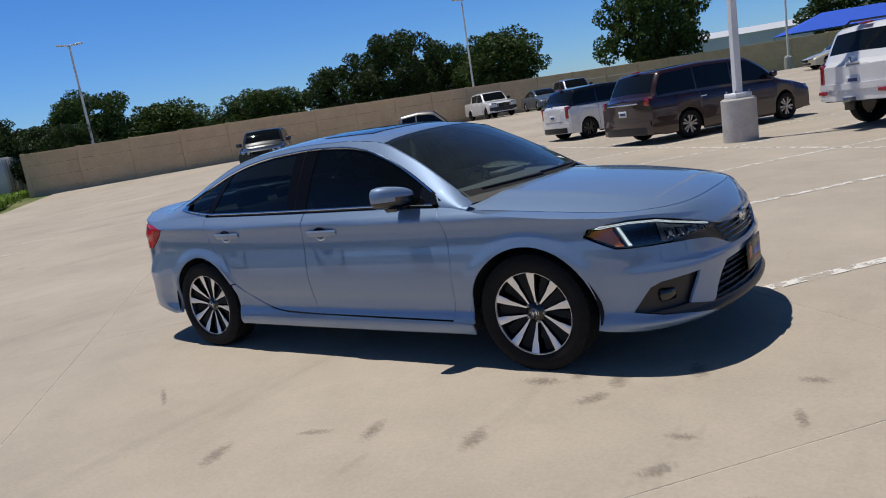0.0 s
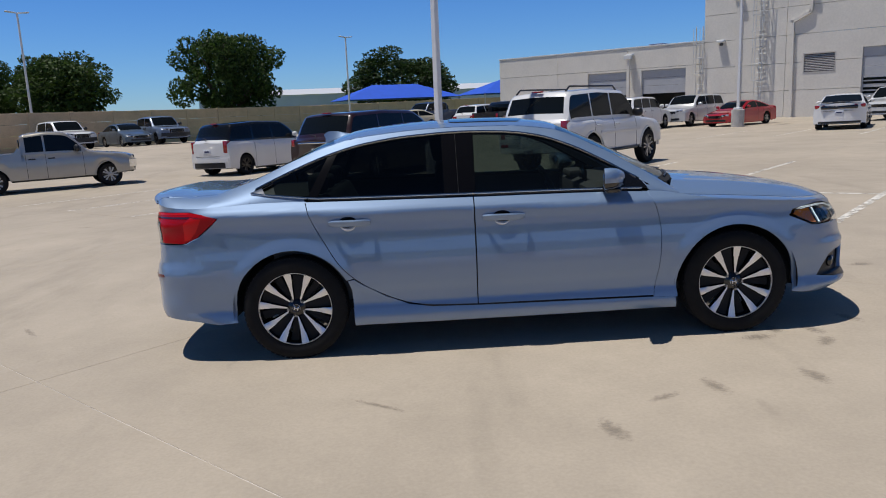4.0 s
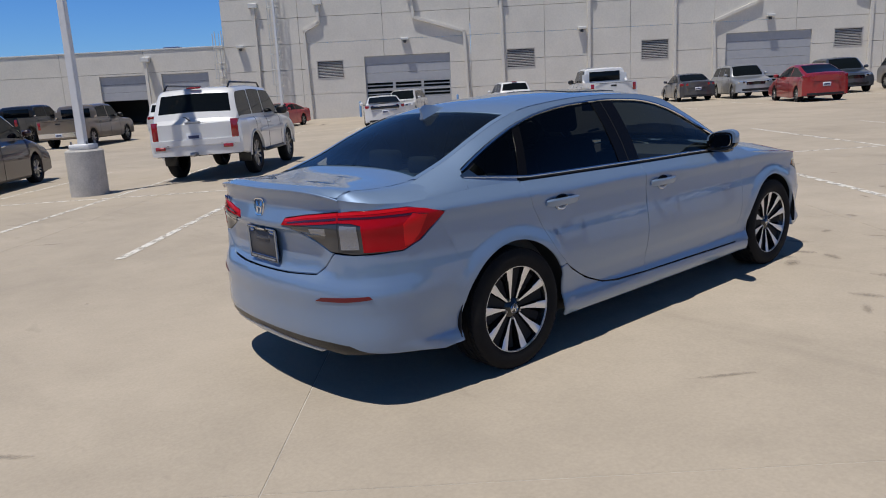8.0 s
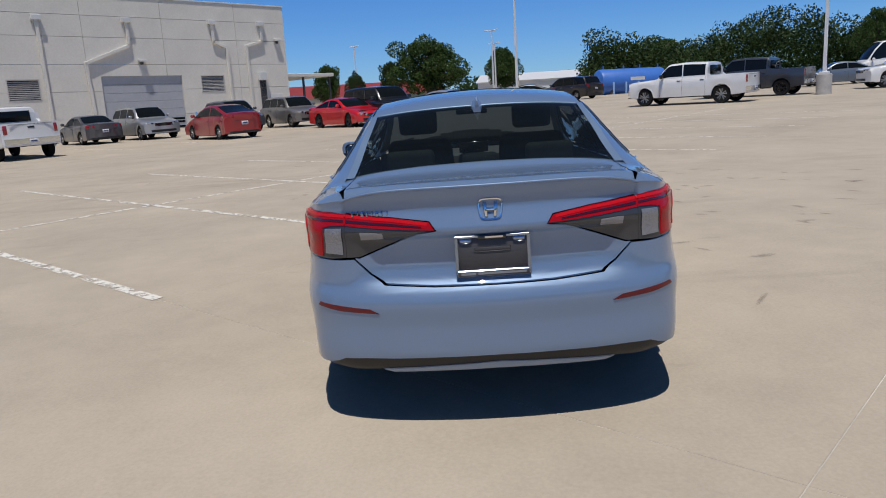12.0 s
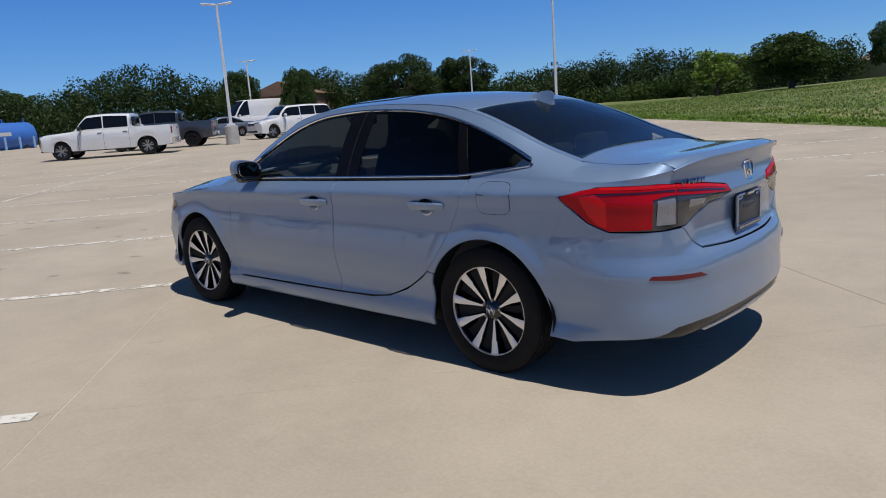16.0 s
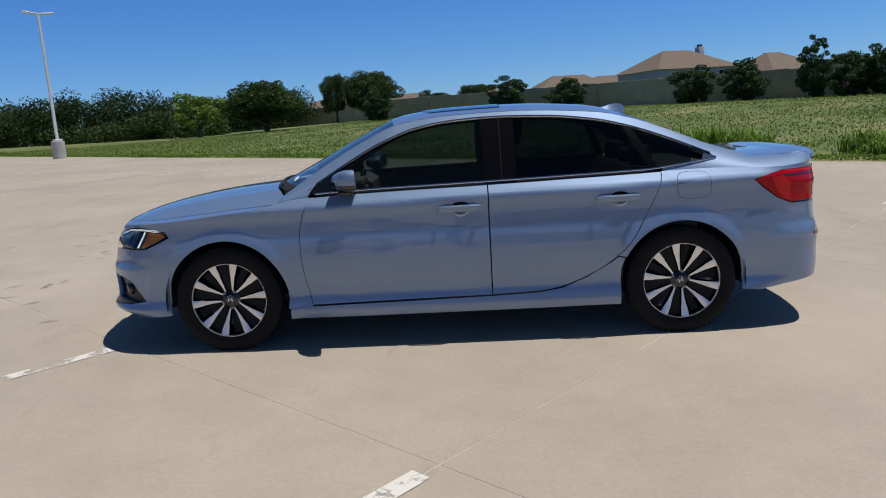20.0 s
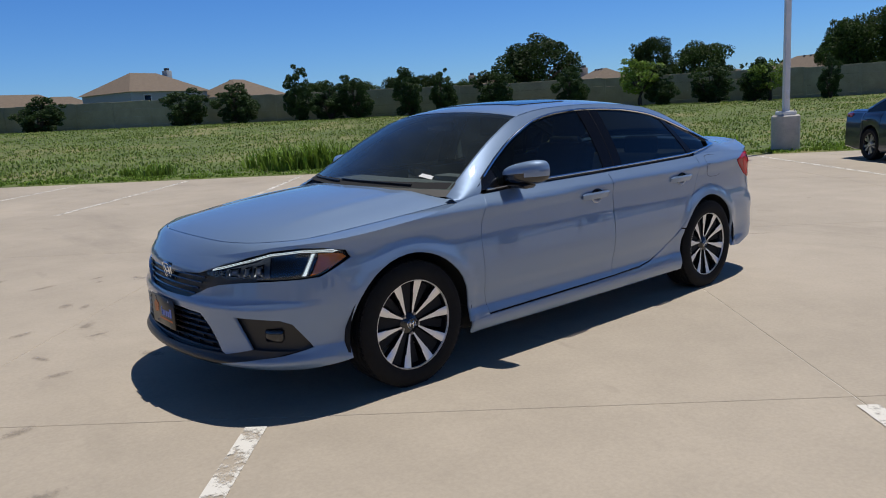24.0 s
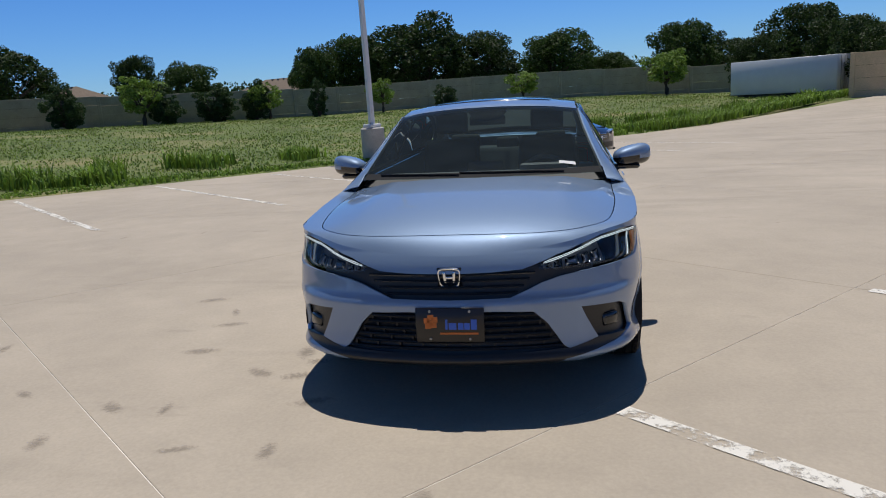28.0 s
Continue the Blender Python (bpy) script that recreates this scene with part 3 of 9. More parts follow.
strip_nose = grid_panel([(U0, 0), (U1, 0), (U1, 1), (U0, 1)], fb_strip, 0.02, 0.14, 0, 0, False, True)
strip_fend = grid_panel([(U1, 0), (1.0, 0), (1.0, 1), (U1, 1)], fb_strip, 0.02, 0.14, 0.0, 0, False, False)
panel("nose_panel", merge(grid_panel(nose, P, 0.04, 0.02, 0.012, 0.0), strip_nose), M_PAINT, car)
for sgn in (1, -1):
    panel("fender_top", one_side(strip_fend, sgn), M_PAINT, car)
hood = [(x, y) for x, y in seam[:-6]] + [(0.950, 0.752), (1.015, 0.67), (1.120, 0.40), (1.172, 0.0)]
hood_poly = hood + [(x, -y) for x, y in hood[::-1] if y > 0]
hood_poly = [p for i, p in enumerate(hood_poly) if i == 0 or (Vector(p) - Vector(hood_poly[i - 1])).length > 1e-4]
panel("hood", grid_panel(hood_poly, lambda x, y: (x, y, hood_z(x, y)), 0.05, 0.05, 0.02, 0.0050, False, False), M_PAINT, car)
# cowl grille under the windshield
bm = bmesh.new()
for k in range(15):
    y = -0.70 + 0.1 * k
    add_box(bm, 1.02 - 0.14 * (y / 0.7) ** 2, 1.17 - 0.13 * (y / 0.7) ** 2, y - 0.052, y + 0.052, 0.905 - 0.06 * (abs(y) / 0.7) ** 2, 0.918 - 0.06 * (abs(y) / 0.7) ** 2, 0.003)
part("cowl_grille", bm, M_BLACK, car)
for yb, yt, x1 in ((0.50, -0.10, 1.075), (-0.10, -0.60, 1.05)):
    path = []
    for k in range(7):
        y = yb + (yt - yb) * k / 6
        x = 0.985 + 0.175 * (1 - (y / 0.71) ** 2) - 0.012 - 0.02 * k / 6
        path.append((x, y, roof_pt(x, y)[2] + 0.008))
    part("wiper", tube(path, 0.005, 6), M_BLACK, car)

# upper grille, lower grille, fog pockets, lip
up_grille = [(SF, 0.662), (sf(0.2), 0.666), (sf(0.34), 0.676), (sf(0.41), 0.686), (sf(0.44), 0.66), (sf(0.68), 0.655), (sf(0.68), 0.628), (sf(0.5), 0.610), (sf(0.42), 0.590), (sf(0.35), 0.562), (sf(0.27), 0.530), (SF, 0.526)]
g_up = panel("upper_grille", grid_panel(up_grille, P, 0.06, 0.03, 0, 0), M_BLACK, car, "black upper grille", shift=-0.030)
for k, z in enumerate((0.560, 0.588, 0.616, 0.642)):
    ymax = 0.28 + 0.10 * (z - 0.54) / 0.11
    path = [Vector(P(sf(abs(y)), z)) - Vector((0.010, 0, 0)) for y in np.linspace(-ymax, ymax, 13)]
    path = [Vector((p.x, y, p.z)) for p, y in zip(path, np.linspace(-ymax, ymax, 13))]
    part("grille_bar", tube(path, 0.0055, 6), M_GLOSSBLK, g_up)
lo_grille = [(SF, 0.488), (sf(0.37), 0.480), (sf(0.43), 0.42), (sf(0.52), 0.29), (SF, 0.282)]
g_lo = panel("lower_grille", grid_panel(lo_grille, P, 0.06, 0.03, 0, 0), M_BLACK, car, "black honeycomb lower grille", shift=-0.035)
for k, z in enumerate((0.312, 0.342, 0.372, 0.402, 0.432, 0.460)):
    ymax = 0.50 - 0.15 * (z - 0.29) / 0.19
    ys = np.linspace(-ymax, ymax, 25)
    bm = bmesh.new()
    prev = None
    for y in ys:
        p = P(sf(abs(y)), z)
        ring = [bm.verts.new((p[0] + dx, y, z + dz)) for dx, dz in ((-0.040, 0.004), (-0.010, 0.006), (-0.006, 0.0), (-0.010, -0.005), (-0.040, -0.003))]
        if prev:
            for q in range(4):
                bm.faces.new((prev[q], prev[q + 1], ring[q + 1], ring[q]))
        prev = ring
    bmesh.ops.recalc_face_normals(bm, faces=bm.faces)
    part("grille_bar", smooth(bm, 40), M_BLACK, g_lo)
    if k < 5:
        for q in range(9):
            y = -ymax + 2 * ymax * (q + (0.75 if k % 2 else 0.25)) / 9
            p = P(sf(abs(y)), z + 0.015)
            part("grille_link", box(p[0] - 0.036, p[0] - 0.022, y - 0.004, y + 0.004, z, z + 0.030), M_BLACK, g_lo)
lip = [(SF, 0.290), (sf(0.50), 0.300), (sf(0.53), 0.298), (sf(0.66), 0.327), (sf(0.80), 0.312), (sf(0.66), 0.280), (sf(0.50), 0.256), (sf(0.49), 0.238), (SF, 0.240)]
panel("front_lip", grid_panel(lip, P, 0.05, 0.015, 0.05, 0.0), M_BLACK, car, "black plastic front lip", shift=0.002)
fog = [(sf(0.575), 0.484), (sf(0.77), 0.468), (sf(0.80), 0.445), (sx(1.92), 0.345), (sx(1.90), 0.310), (sf(0.65), 0.318)]
for sgn in (1, -1):
    pk = panel("fog_pocket", one_side(grid_panel(fog, P, 0.04, 0.03, 0, 0, False, False), sgn), M_BLACK, car, "black plastic bumper corner pocket", shift=-0.03)
    c = P(sf(0.72), 0.385)
    bm = box(-0.012, 0.03, -0.045, 0.045, -0.032, 0.032, 0.010)
    bmesh.ops.transform(bm, matrix=pose(c[0] - 0.052, sgn * (c[1] - 0.012), c[2], 0, 0, sgn * 38), verts=bm.verts)
    part("fog_blank", bm, M_GLOSSBLK, pk)
# emblem
def bar_h(parent, m, w, h, t, material):
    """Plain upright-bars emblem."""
    for a, b, c, d in ((-0.5, -0.5, -0.26, 0.5), (0.26, -0.5, 0.5, 0.5)):
        bm = box(-t / 2, t / 2, a * w, c * w, b * h, d * h, t * 0.3)
        for v in bm.verts:
            v.co.y *= 0.78 + 0.22 * (v.co.z / h + 0.5)
        bmesh.ops.transform(bm, matrix=m, verts=bm.verts)
        part("emblem_bar", bm, material, parent)
    bm = box(-t / 2, t / 2, -0.26 * w, 0.26 * w, -0.10 * h, 0.10 * h, t * 0.2)
    bmesh.ops.transform(bm, matrix=m, verts=bm.verts)
    part("emblem_bar", bm, material, parent)
def emblem(x, z, tilt, size, faces, parent):
    bm = bmesh.new()
    n = 28
    outer, inner = [], []
    for k in range(n):
        a = 2 * math.pi * k / n
        c, s = math.cos(a), math.sin(a)
        yy, zz = math.copysign(abs(c) ** 0.45, c), math.copysign(abs(s) ** 0.45, s)
        wd = 0.90 + 0.10 * zz
        outer.append((0.56 * size * yy * wd, 0.46 * size * zz))
        inner.append((0.56 * size * yy * wd * 0.88, 0.46 * size * zz * 0.86))
    rows = [[bm.verts.new((dx * faces, y, z2)) for y, z2 in pts] for dx, pts in ((0, outer), (0.006, outer), (0.009, [(y * 0.97, q * 0.97) for y, q in outer]), (0.008, inner), (0.0, inner))]
    for A, B in zip(rows, rows[1:]):
        for k in range(n):
            bm.faces.new((A[k], A[(k + 1) % n], B[(k + 1) % n], B[k]))
    bmesh.ops.recalc_face_normals(bm, faces=bm.faces)
    m = pose(x, 0, z, 0, tilt, 0)
    bmesh.ops.transform(bm, matrix=m, verts=bm.verts)
    ring = part("emblem", smooth(bm, 30), M_CHROME, parent, "chrome rounded emblem ring")
    bar_h(ring, m @ pose(0.005 * faces, 0, 0), size * 0.62, size * 0.62, 0.008, M_CHROME)
    return ring
emblem(2.250, 0.632, 10, 0.098, 1, car)
bm = box(-0.004, 0.004, -0.055, 0.055, -0.045, 0.045, 0.003)
bmesh.ops.transform(bm, matrix=pose(2.244, 0, 0.632, 0, 10, 0), verts=bm.verts)
part("emblem_back", bm, M_GLOSSBLK, car)

def text(name, body, size, m, material, parent, extrude=0.0006, align='CENTER', label=""):
    cu = bpy.data.curves.new(name, 'FONT')
    cu.body, cu.size, cu.extrude = body, size, extrude
    cu.align_x, cu.align_y = align, 'CENTER'
    cu.resolution_u = 3
    ob = bpy.data.objects.new("tmp", cu)
    me = bpy.data.meshes.new_from_object(ob)
    bpy.data.objects.remove(ob)
    me.transform(m)
    return part_mesh(name, me, material, parent, label)
FACE_F = Matrix(((0, 0, 1, 0), (1, 0, 0, 0), (0, 1, 0, 0), (0, 0, 0, 1)))
# front dealer plate
fp = part("front_plate", box(2.296, 2.303, -0.152, 0.152, 0.352, 0.508, 0.003), mat("plate_black", (0.012, 0.010, 0.010), 0.3), car, "black dealer plate on the front bumper")
for yy, w, hh in ((-0.035, 0.010, 0.045), (-0.008, 0.034, 0.030), (0.028, 0.024, 0.030), (0.056, 0.024, 0.030), (0.086, 0.026, 0.046)):
    part("letter_mark", box(2.3032, 2.3045, yy - w / 2 + 0.02, yy + w / 2 + 0.02, 0.410, 0.410 + hh, 0.0), M_PLATEBLUE, fp, "blue plain mark")
part("letter_mark", box(2.3032, 2.3045, -0.045, 0.125, 0.388, 0.397, 0.0), M_ORANGE, fp, "thin orange bar")
bm = bmesh.new()
for a, b in ((-0.115, 0.45), (-0.098, 0.465), (-0.080, 0.455), (-0.10, 0.44), (-0.085, 0.430), (-0.11, 0.425)):
    add_box(bm, 2.3032, 2.3045, a, a + 0.026, b - 0.012, b + 0.012, 0.0, Matrix.Translation((0, 0, 0)))
part("logo_patch", bm, M_ORANGE, fp, "orange swirl-shaped patch")
for y in (-0.088, 0.088):
    for z in (0.367, 0.492):
        bm = lathe([(0.0, 0.004), (0.005, 0.003), (0.007, 0.0)], 10, 'x')
        bmesh.ops.translate(bm, verts=bm.verts, vec=(2.303, y, z))
        part("bolt", bm, M_STEEL, fp)

# headlights
hl = [(sx(1.708), 0.720), (sx(1.728), 0.748), (sx(1.83), 0.768), (sx(1.93), 0.774), (sf(0.745), 0.763), (sf(0.6), 0.730), (sf(0.5), 0.708), (sf(0.41), 0.684), (sf(0.395), 0.666), (sf(0.42), 0.648), (sf(0.5), 0.645), (sf(0.66), 0.645), (sx(1.95), 0.646), (sx(1.86), 0.652)]
amber = [(sx(1.724), 0.722), (sx(1.742), 0.742), (sx(1.852), 0.750), (sx(1.905), 0.655), (sx(1.86), 0.658)]
drl_v = [(sx(1.866), 0.752), (sx(1.886), 0.753), (sx(1.944), 0.655), (sx(1.922), 0.654)]
drl_h = [(sx(1.75), 0.753), (sx(1.83), 0.764), (sx(1.93), 0.769), (sf(0.745), 0.758), (sf(0.6), 0.725), (sf(0.43), 0.685), (sf(0.43), 0.678), (sf(0.6), 0.716), (sf(0.745), 0.748), (sx(1.93), 0.759), (sx(1.83), 0.755)]
for sgn in (1, -1):
    h = panel("headlight", one_side(grid_panel(hl, P, 0.05, 0.03, 0.0, 0, False, False), sgn), M_GLOSSBLK, car, "LED headlight with clear lens", shift=-0.035)
    inner = [(sf(0.735), 0.745), (sf(0.6), 0.716), (sf(0.5), 0.694), (sf(0.43), 0.676), (sf(0.43), 0.656), (sf(0.735), 0.654)]
    panel("reflector_panel", one_side(grid_panel(inner, P, 0.03, 0.02, 0.0, 0, False, False), sgn), M_LAMPGREY, h, shift=-0.026)
    panel("turn_reflector", one_side(grid_panel(amber, P, 0.04, 0.02, 0.006, 0, False, False), sgn), M_AMBER, h, "amber reflector", shift=-0.006)
    panel("light_guide", one_side(grid_panel(drl_v, P, 0.04, 0.02, 0.006, 0, False, False), sgn), M_DRL, h, shift=-0.008)
    panel("light_guide", one_side(grid_panel(drl_h, P, 0.04, 0.02, 0.006, 0, False, False), sgn), M_DRL, h, shift=-0.010)
    for y0, y1 in ((0.715, 0.672), (0.662, 0.620), (0.605, 0.535), (0.520, 0.480), (0.470, 0.440)):
        zt = 0.694 + 0.12 * (y0 - 0.5)
        ref = [(sf(y0), zt), (sf(y1), zt - 0.010), (sf(y1), 0.657), (sf(y0), 0.656)]
        panel("lamp_bowl", one_side(grid_panel(ref, P, 0.02, 0.015, 0.012, 0.001, False, False), sgn), M_REFLECT, h, shift=-0.016)
    panel("headlight_lens", one_side(grid_panel(hl, P, 0.04, 0.02, 0.0, 0.002, False, False), sgn), M_CLEAR, h, shift=-0.002).visible_shadow = False
for sgn in (1, -1):
    panel("headlight_surround", one_side(grid_panel([(a, b - 0.004 if b < 0.7 else b + 0.004) for a, b in hl], P, 0.05, 0.03, 0, 0, False, False), sgn), M_BLACK, car, shift=-0.045)

# ---- rear ----
rb = [(SR, 0.628), (sr(0.25), 0.630), (sr(0.47), 0.642), (sr(0.535), 0.685), (sr(0.60), 0.752), (sr(0.70), 0.748), (sx(-2.03), 0.752), (sx(-1.935), 0.79), (sx(-1.8265), 0.870), (sx(-1.7205), 0.6575)]
rb += [(sx(-1.3675 - 0.372 * math.cos(radians(a))), 0.315 + 0.372 * math.sin(radians(a))) for a in (39, 34, 28, 18, 8, -2, -10)] + [(sx(-1.85), 0.238), (sx(-2.0), 0.262), (sr(0.74), 0.288), (sr(0.70), 0.300), (sr(0.66), 0.318), (sr(0.55), 0.325), (SR, 0.330)]
panel("rear_bumper", grid_panel(rb, P, 0.045, 0.022, 0.02, 0.0015, True), M_PAINT, car)
dif = [(SR, 0.330), (sr(0.55), 0.325), (sr(0.66), 0.318), (sr(0.75), 0.296), (sr(0.77), 0.280), (sr(0.62), 0.262), (sr(0.5), 0.270), (SR, 0.296)]
panel("bumper_valance", grid_panel(dif, P, 0.05, 0.02, 0.02, 0, True), M_BLACK, car, "black lower rear valance", shift=-0.006)
dif2 = [(SR, 0.297), (sr(0.5), 0.271), (sr(0.46), 0.256), (SR, 0.264)]
panel("valance_strip", grid_panel(dif2, P, 0.05, 0.02, 0.03, 0, True), M_PAINT, car)
for sgn in (1, -1):
    panel("rear_reflector", one_side(grid_panel([(sr(0.49), 0.527), (sr(0.66), 0.533), (sr(0.77), 0.548), (sr(0.76), 0.562), (sr(0.64), 0.553), (sr(0.53), 0.546)], P, 0.04, 0.02, 0.008, 0, True, False), sgn), M_REDDARK, car, "red bumper reflector", shift=0.003)
lid_face = [(SR, 1.046), (sr(0.3), 1.0455), (sr(0.42), 1.042), (sr(0.5), 1.035), (sr(0.56), 1.024), (sr(0.60), 1.012), (sr(0.632), 1.000), (sr(0.632), 0.951), (sr(0.622), 0.948), (sr(0.42), 0.929), (sr(0.258), 0.906), (sr(0.228), 0.865), (sr(0.30), 0.856), (sr(0.43), 0.811), (sr(0.575), 0.757), (sr(0.596), 0.757), (sr(0.53), 0.688), (sr(0.465), 0.648), (sr(0.25), 0.636), (SR, 0.634)]
lid_seam = [(-1.70, 0.0), (-1.715, 0.3), (-1.74, 0.56), (-1.765, 0.612), (-1.85, 0.624), (-2.0, 0.630)]
_rear_plan = [P(sr(y), zz)[:2] for y, zz in ((0.630, 1.000), (0.60, 1.012), (0.56, 1.024), (0.5, 1.035), (0.42, 1.042), (0.3, 1.0455), (0.15, 1.046), (0.0, 1.046))]
deck = lid_seam + _rear_plan
deck_poly = deck + [(x, -y) for x, y in deck[::-1] if y > 0.001]
deck_poly = [p for i, p in enumerate(deck_poly) if i == 0 or (Vector(p) - Vector(deck_poly[i - 1])).length > 1e-4]
def deck_pt(x, y):
    """Deck skin, its edge settling on the upright face."""
    back = P(sr(min(0.62, abs(y))), 1.02)[0]
    t = sstep(back + 0.10, back, x)
    v = min(1, abs(y) / 0.628)
    edge = 1.046 - 0.046 * v ** 6
    return (x, y, deck_z(x, y) * (1 - t) + edge * t + 0.010 * t * (1 - t) * 2)
lid = panel("trunk_lid", merge(grid_panel(lid_face, P, 0.04, 0.02, 0.012, 0.0015, True), grid_panel(deck_poly, deck_pt, 0.03, 0.05, 0.012, 0.0012, False, False)), M_PAINT, car)
# rounded trailing lip of the lid
_lip = []
for y in np.linspace(-0.622, 0.622, 41):
    v = abs(y) / 0.628
    q = P(sr(abs(y)), 1.046 - 0.046 * v ** 6)
    _lip.append((q[0] + 0.004, y, q[2] - 0.003))
part("spoiler_lip", tube(_lip, 0.006, 8), M_PAINT, lid)
# quarter top, between the shoulder and the trunk seam
q_seam = curve([(-1.66, 0.612), (-1.765, 0.616), (-1.85, 0.628), (-2.0, 0.634), (-2.19, 0.632)], 8)
_qs = np.array(q_seam)
_qu = np.linspace(0, 1, len(_qs))
_ql = np.interp(_qu, [0, 0.25, 0.5, 0.75, 0.9, 1], [sx(-1.66), sx(-1.765), sx(-1.86), sx(-2.02), sr(0.72), sr(0.633)])
def q_in(u):
    x, y = float(np.interp(u, _qu, _qs[:, 0])), float(np.interp(u, _qu, _qs[:, 1]))
    return (x, y, deck_pt(max(x, -2.165), y)[2] if x < -1.72 else deck_z(x, y) * 0.6 + rail_z(x) * 0.4)
def q_out(u):
    s = float(np.interp(u, _qu, _ql))
    return P(s, A_at(s))
q_strip = lambda u, w: bez(q_out, q_in, lambda u, a, b: (a.x * 0.55 + b.x * 0.45, a.y * 0.55 + b.y * 0.45, b.z * 0.8 + a.z * 0.2 + 0.004), u, w)
qs_data = grid_panel([(0.0, 0), (1.0, 0), (1.0, 1), (0.0, 1)], q_strip, 0.05, 0.14, 0, 0, True, False)
for sgn in (1, -1):
    panel("quarter_top", one_side(qs_data, sgn), M_PAINT, car)
# tail lights: outer lamp on the quarter, inner lamp on the lid
t_out = [(sx(-1.80), 0.902), (sx(-1.90), 0.934), (sx(-1.99), 0.948), (sr(0.70), 0.949), (sr(0.634), 0.944), (sr(0.634), 0.760), (sr(0.70), 0.753), (sx(-2.03), 0.756), (sx(-1.94), 0.795)]
t_red = [(sx(-1.80), 0.902), (sx(-1.90), 0.934), (sx(-1.99), 0.948), (sr(0.70), 0.949), (sr(0.634), 0.944), (sr(0.634), 0.898), (sr(0.70), 0.896), (sr(0.745), 0.885), (sr(0.75), 0.762), (sx(-2.03), 0.758), (sx(-1.94), 0.795)]
t_in = [(sr(0.630), 0.944), (sr(0.42), 0.925), (sr(0.262), 0.901), (sr(0.235), 0.868), (sr(0.303), 0.861), (sr(0.43), 0.817), (sr(0.575), 0.762), (sr(0.630), 0.760)]
t_inred = [(sr(0.630), 0.944), (sr(0.42), 0.925), (sr(0.262), 0.901), (sr(0.238), 0.870), (sr(0.43), 0.882), (sr(0.630), 0.898)]
M_FROST = mat("frosted_lens", (0.24, 0.24, 0.25), 0.12, 0.2, 1.0, bump=0.5, bscale=90)
M_REDLIT = mat("red_light_guide", (0.62, 0.008, 0.012), 0.2, 0, 0.15, 0.2)
M_REDDEEP = mat("recess_shade_red", (0.05, 0.002, 0.004), 0.2, 0, 0.6)
for sgn in (1, -1):
    tl = panel("tail_light", one_side(grid_panel(t_out, P, 0.03, 0.02, 0.02, 0.001, True, False), sgn), M_SMOKE, car, "tail light with red upper band and smoked lower lens", shift=0.0)
    panel("red_lens", one_side(grid_panel(t_red, P, 0.03, 0.02, 0.006, 0.002, True, False), sgn), M_RED, tl, shift=0.005)
    # painted recess shade (dark strip) and bright guide along the band, down the corner
    panel("lens_shade", one_side(grid_panel([(sx(-1.88), 0.908), (sx(-1.97), 0.921), (sr(0.70), 0.923), (sr(0.637), 0.920), (sr(0.637), 0.911), (sr(0.70), 0.914), (sx(-1.975), 0.912)], P, 0.03, 0.02, 0.0, 0, True, False), sgn), M_REDDEEP, tl, shift=0.0065)
    panel("light_bar", one_side(grid_panel([(sx(-1.90), 0.906), (sx(-1.97), 0.916), (sx(-2.02), 0.875), (sx(-2.02), 0.775), (sx(-1.985), 0.785), (sx(-1.94), 0.83)], P, 0.03, 0.02, 0.002, 0, True, False), sgn), M_REDLIT, tl, shift=0.0085)
    panel("light_bar", one_side(grid_panel([(sx(-1.99), 0.943), (sr(0.70), 0.943), (sr(0.637), 0.939), (sr(0.637), 0.931), (sr(0.70), 0.934), (sx(-1.99), 0.935)], P, 0.03, 0.02, 0.002, 0, True, False), sgn), M_REDLIT, tl, shift=0.0075)
    panel("clear_lamp", one_side(grid_panel([(sr(0.645), 0.886), (sr(0.728), 0.882), (sr(0.734), 0.776), (sr(0.645), 0.774)], P, 0.02, 0.02, 0.0, 0, True, False), sgn), M_FROST, tl, shift=0.004)
    panel("inner_tail_light", one_side(grid_panel(t_in, P, 0.03, 0.02, 0.012, 0.001, True, False), sgn), M_SMOKE, lid, "smoked inner tail light with red band")
    panel("red_lens", one_side(grid_panel(t_inred, P, 0.03, 0.02, 0.005, 0.001, True, False), sgn), M_RED, lid, shift=0.004)
    panel("lens_shade", one_side(grid_panel([(sr(0.626), 0.921), (sr(0.42), 0.903), (sr(0.29), 0.886), (sr(0.29), 0.880), (sr(0.42), 0.893), (sr(0.626), 0.909)], P, 0.03, 0.02, 0.0, 0, True, False), sgn), M_REDDEEP, lid, shift=0.0055)
    panel("light_bar", one_side(grid_panel([(sr(0.626), 0.940), (sr(0.42), 0.921), (sr(0.268), 0.898), (sr(0.268), 0.890), (sr(0.42), 0.912), (sr(0.626), 0.931)], P, 0.03, 0.02, 0.002, 0, True, False), sgn), M_REDLIT, lid, shift=0.006)
    panel("reverse_lamp", one_side(grid_panel([(sr(0.56), 0.868), (sr(0.46), 0.864), (sr(0.46), 0.842), (sr(0.56), 0.838)], P, 0.03, 0.02, 0.002, 0, True, False), sgn), M_FROST, lid, shift=0.003)
emblem(P(SR, 0.942)[0] - 0.002, 0.942, 8, 0.098, -1, lid)
# lettering on the lid
for k in range(5):
    for q in ((-0.006, 0.006),) if k in (1, 3) else ((-0.014, -0.008), (0.008, 0.014)):
        y = 0.565 - 0.032 * k
        xb = P(sr(y), 0.945)[0]
        part("badge_bar", box(xb - 0.004, xb + 0.002, y + q[0], y + q[1], 0.934, 0.957, 0.001), M_FRAMECHROME, lid)
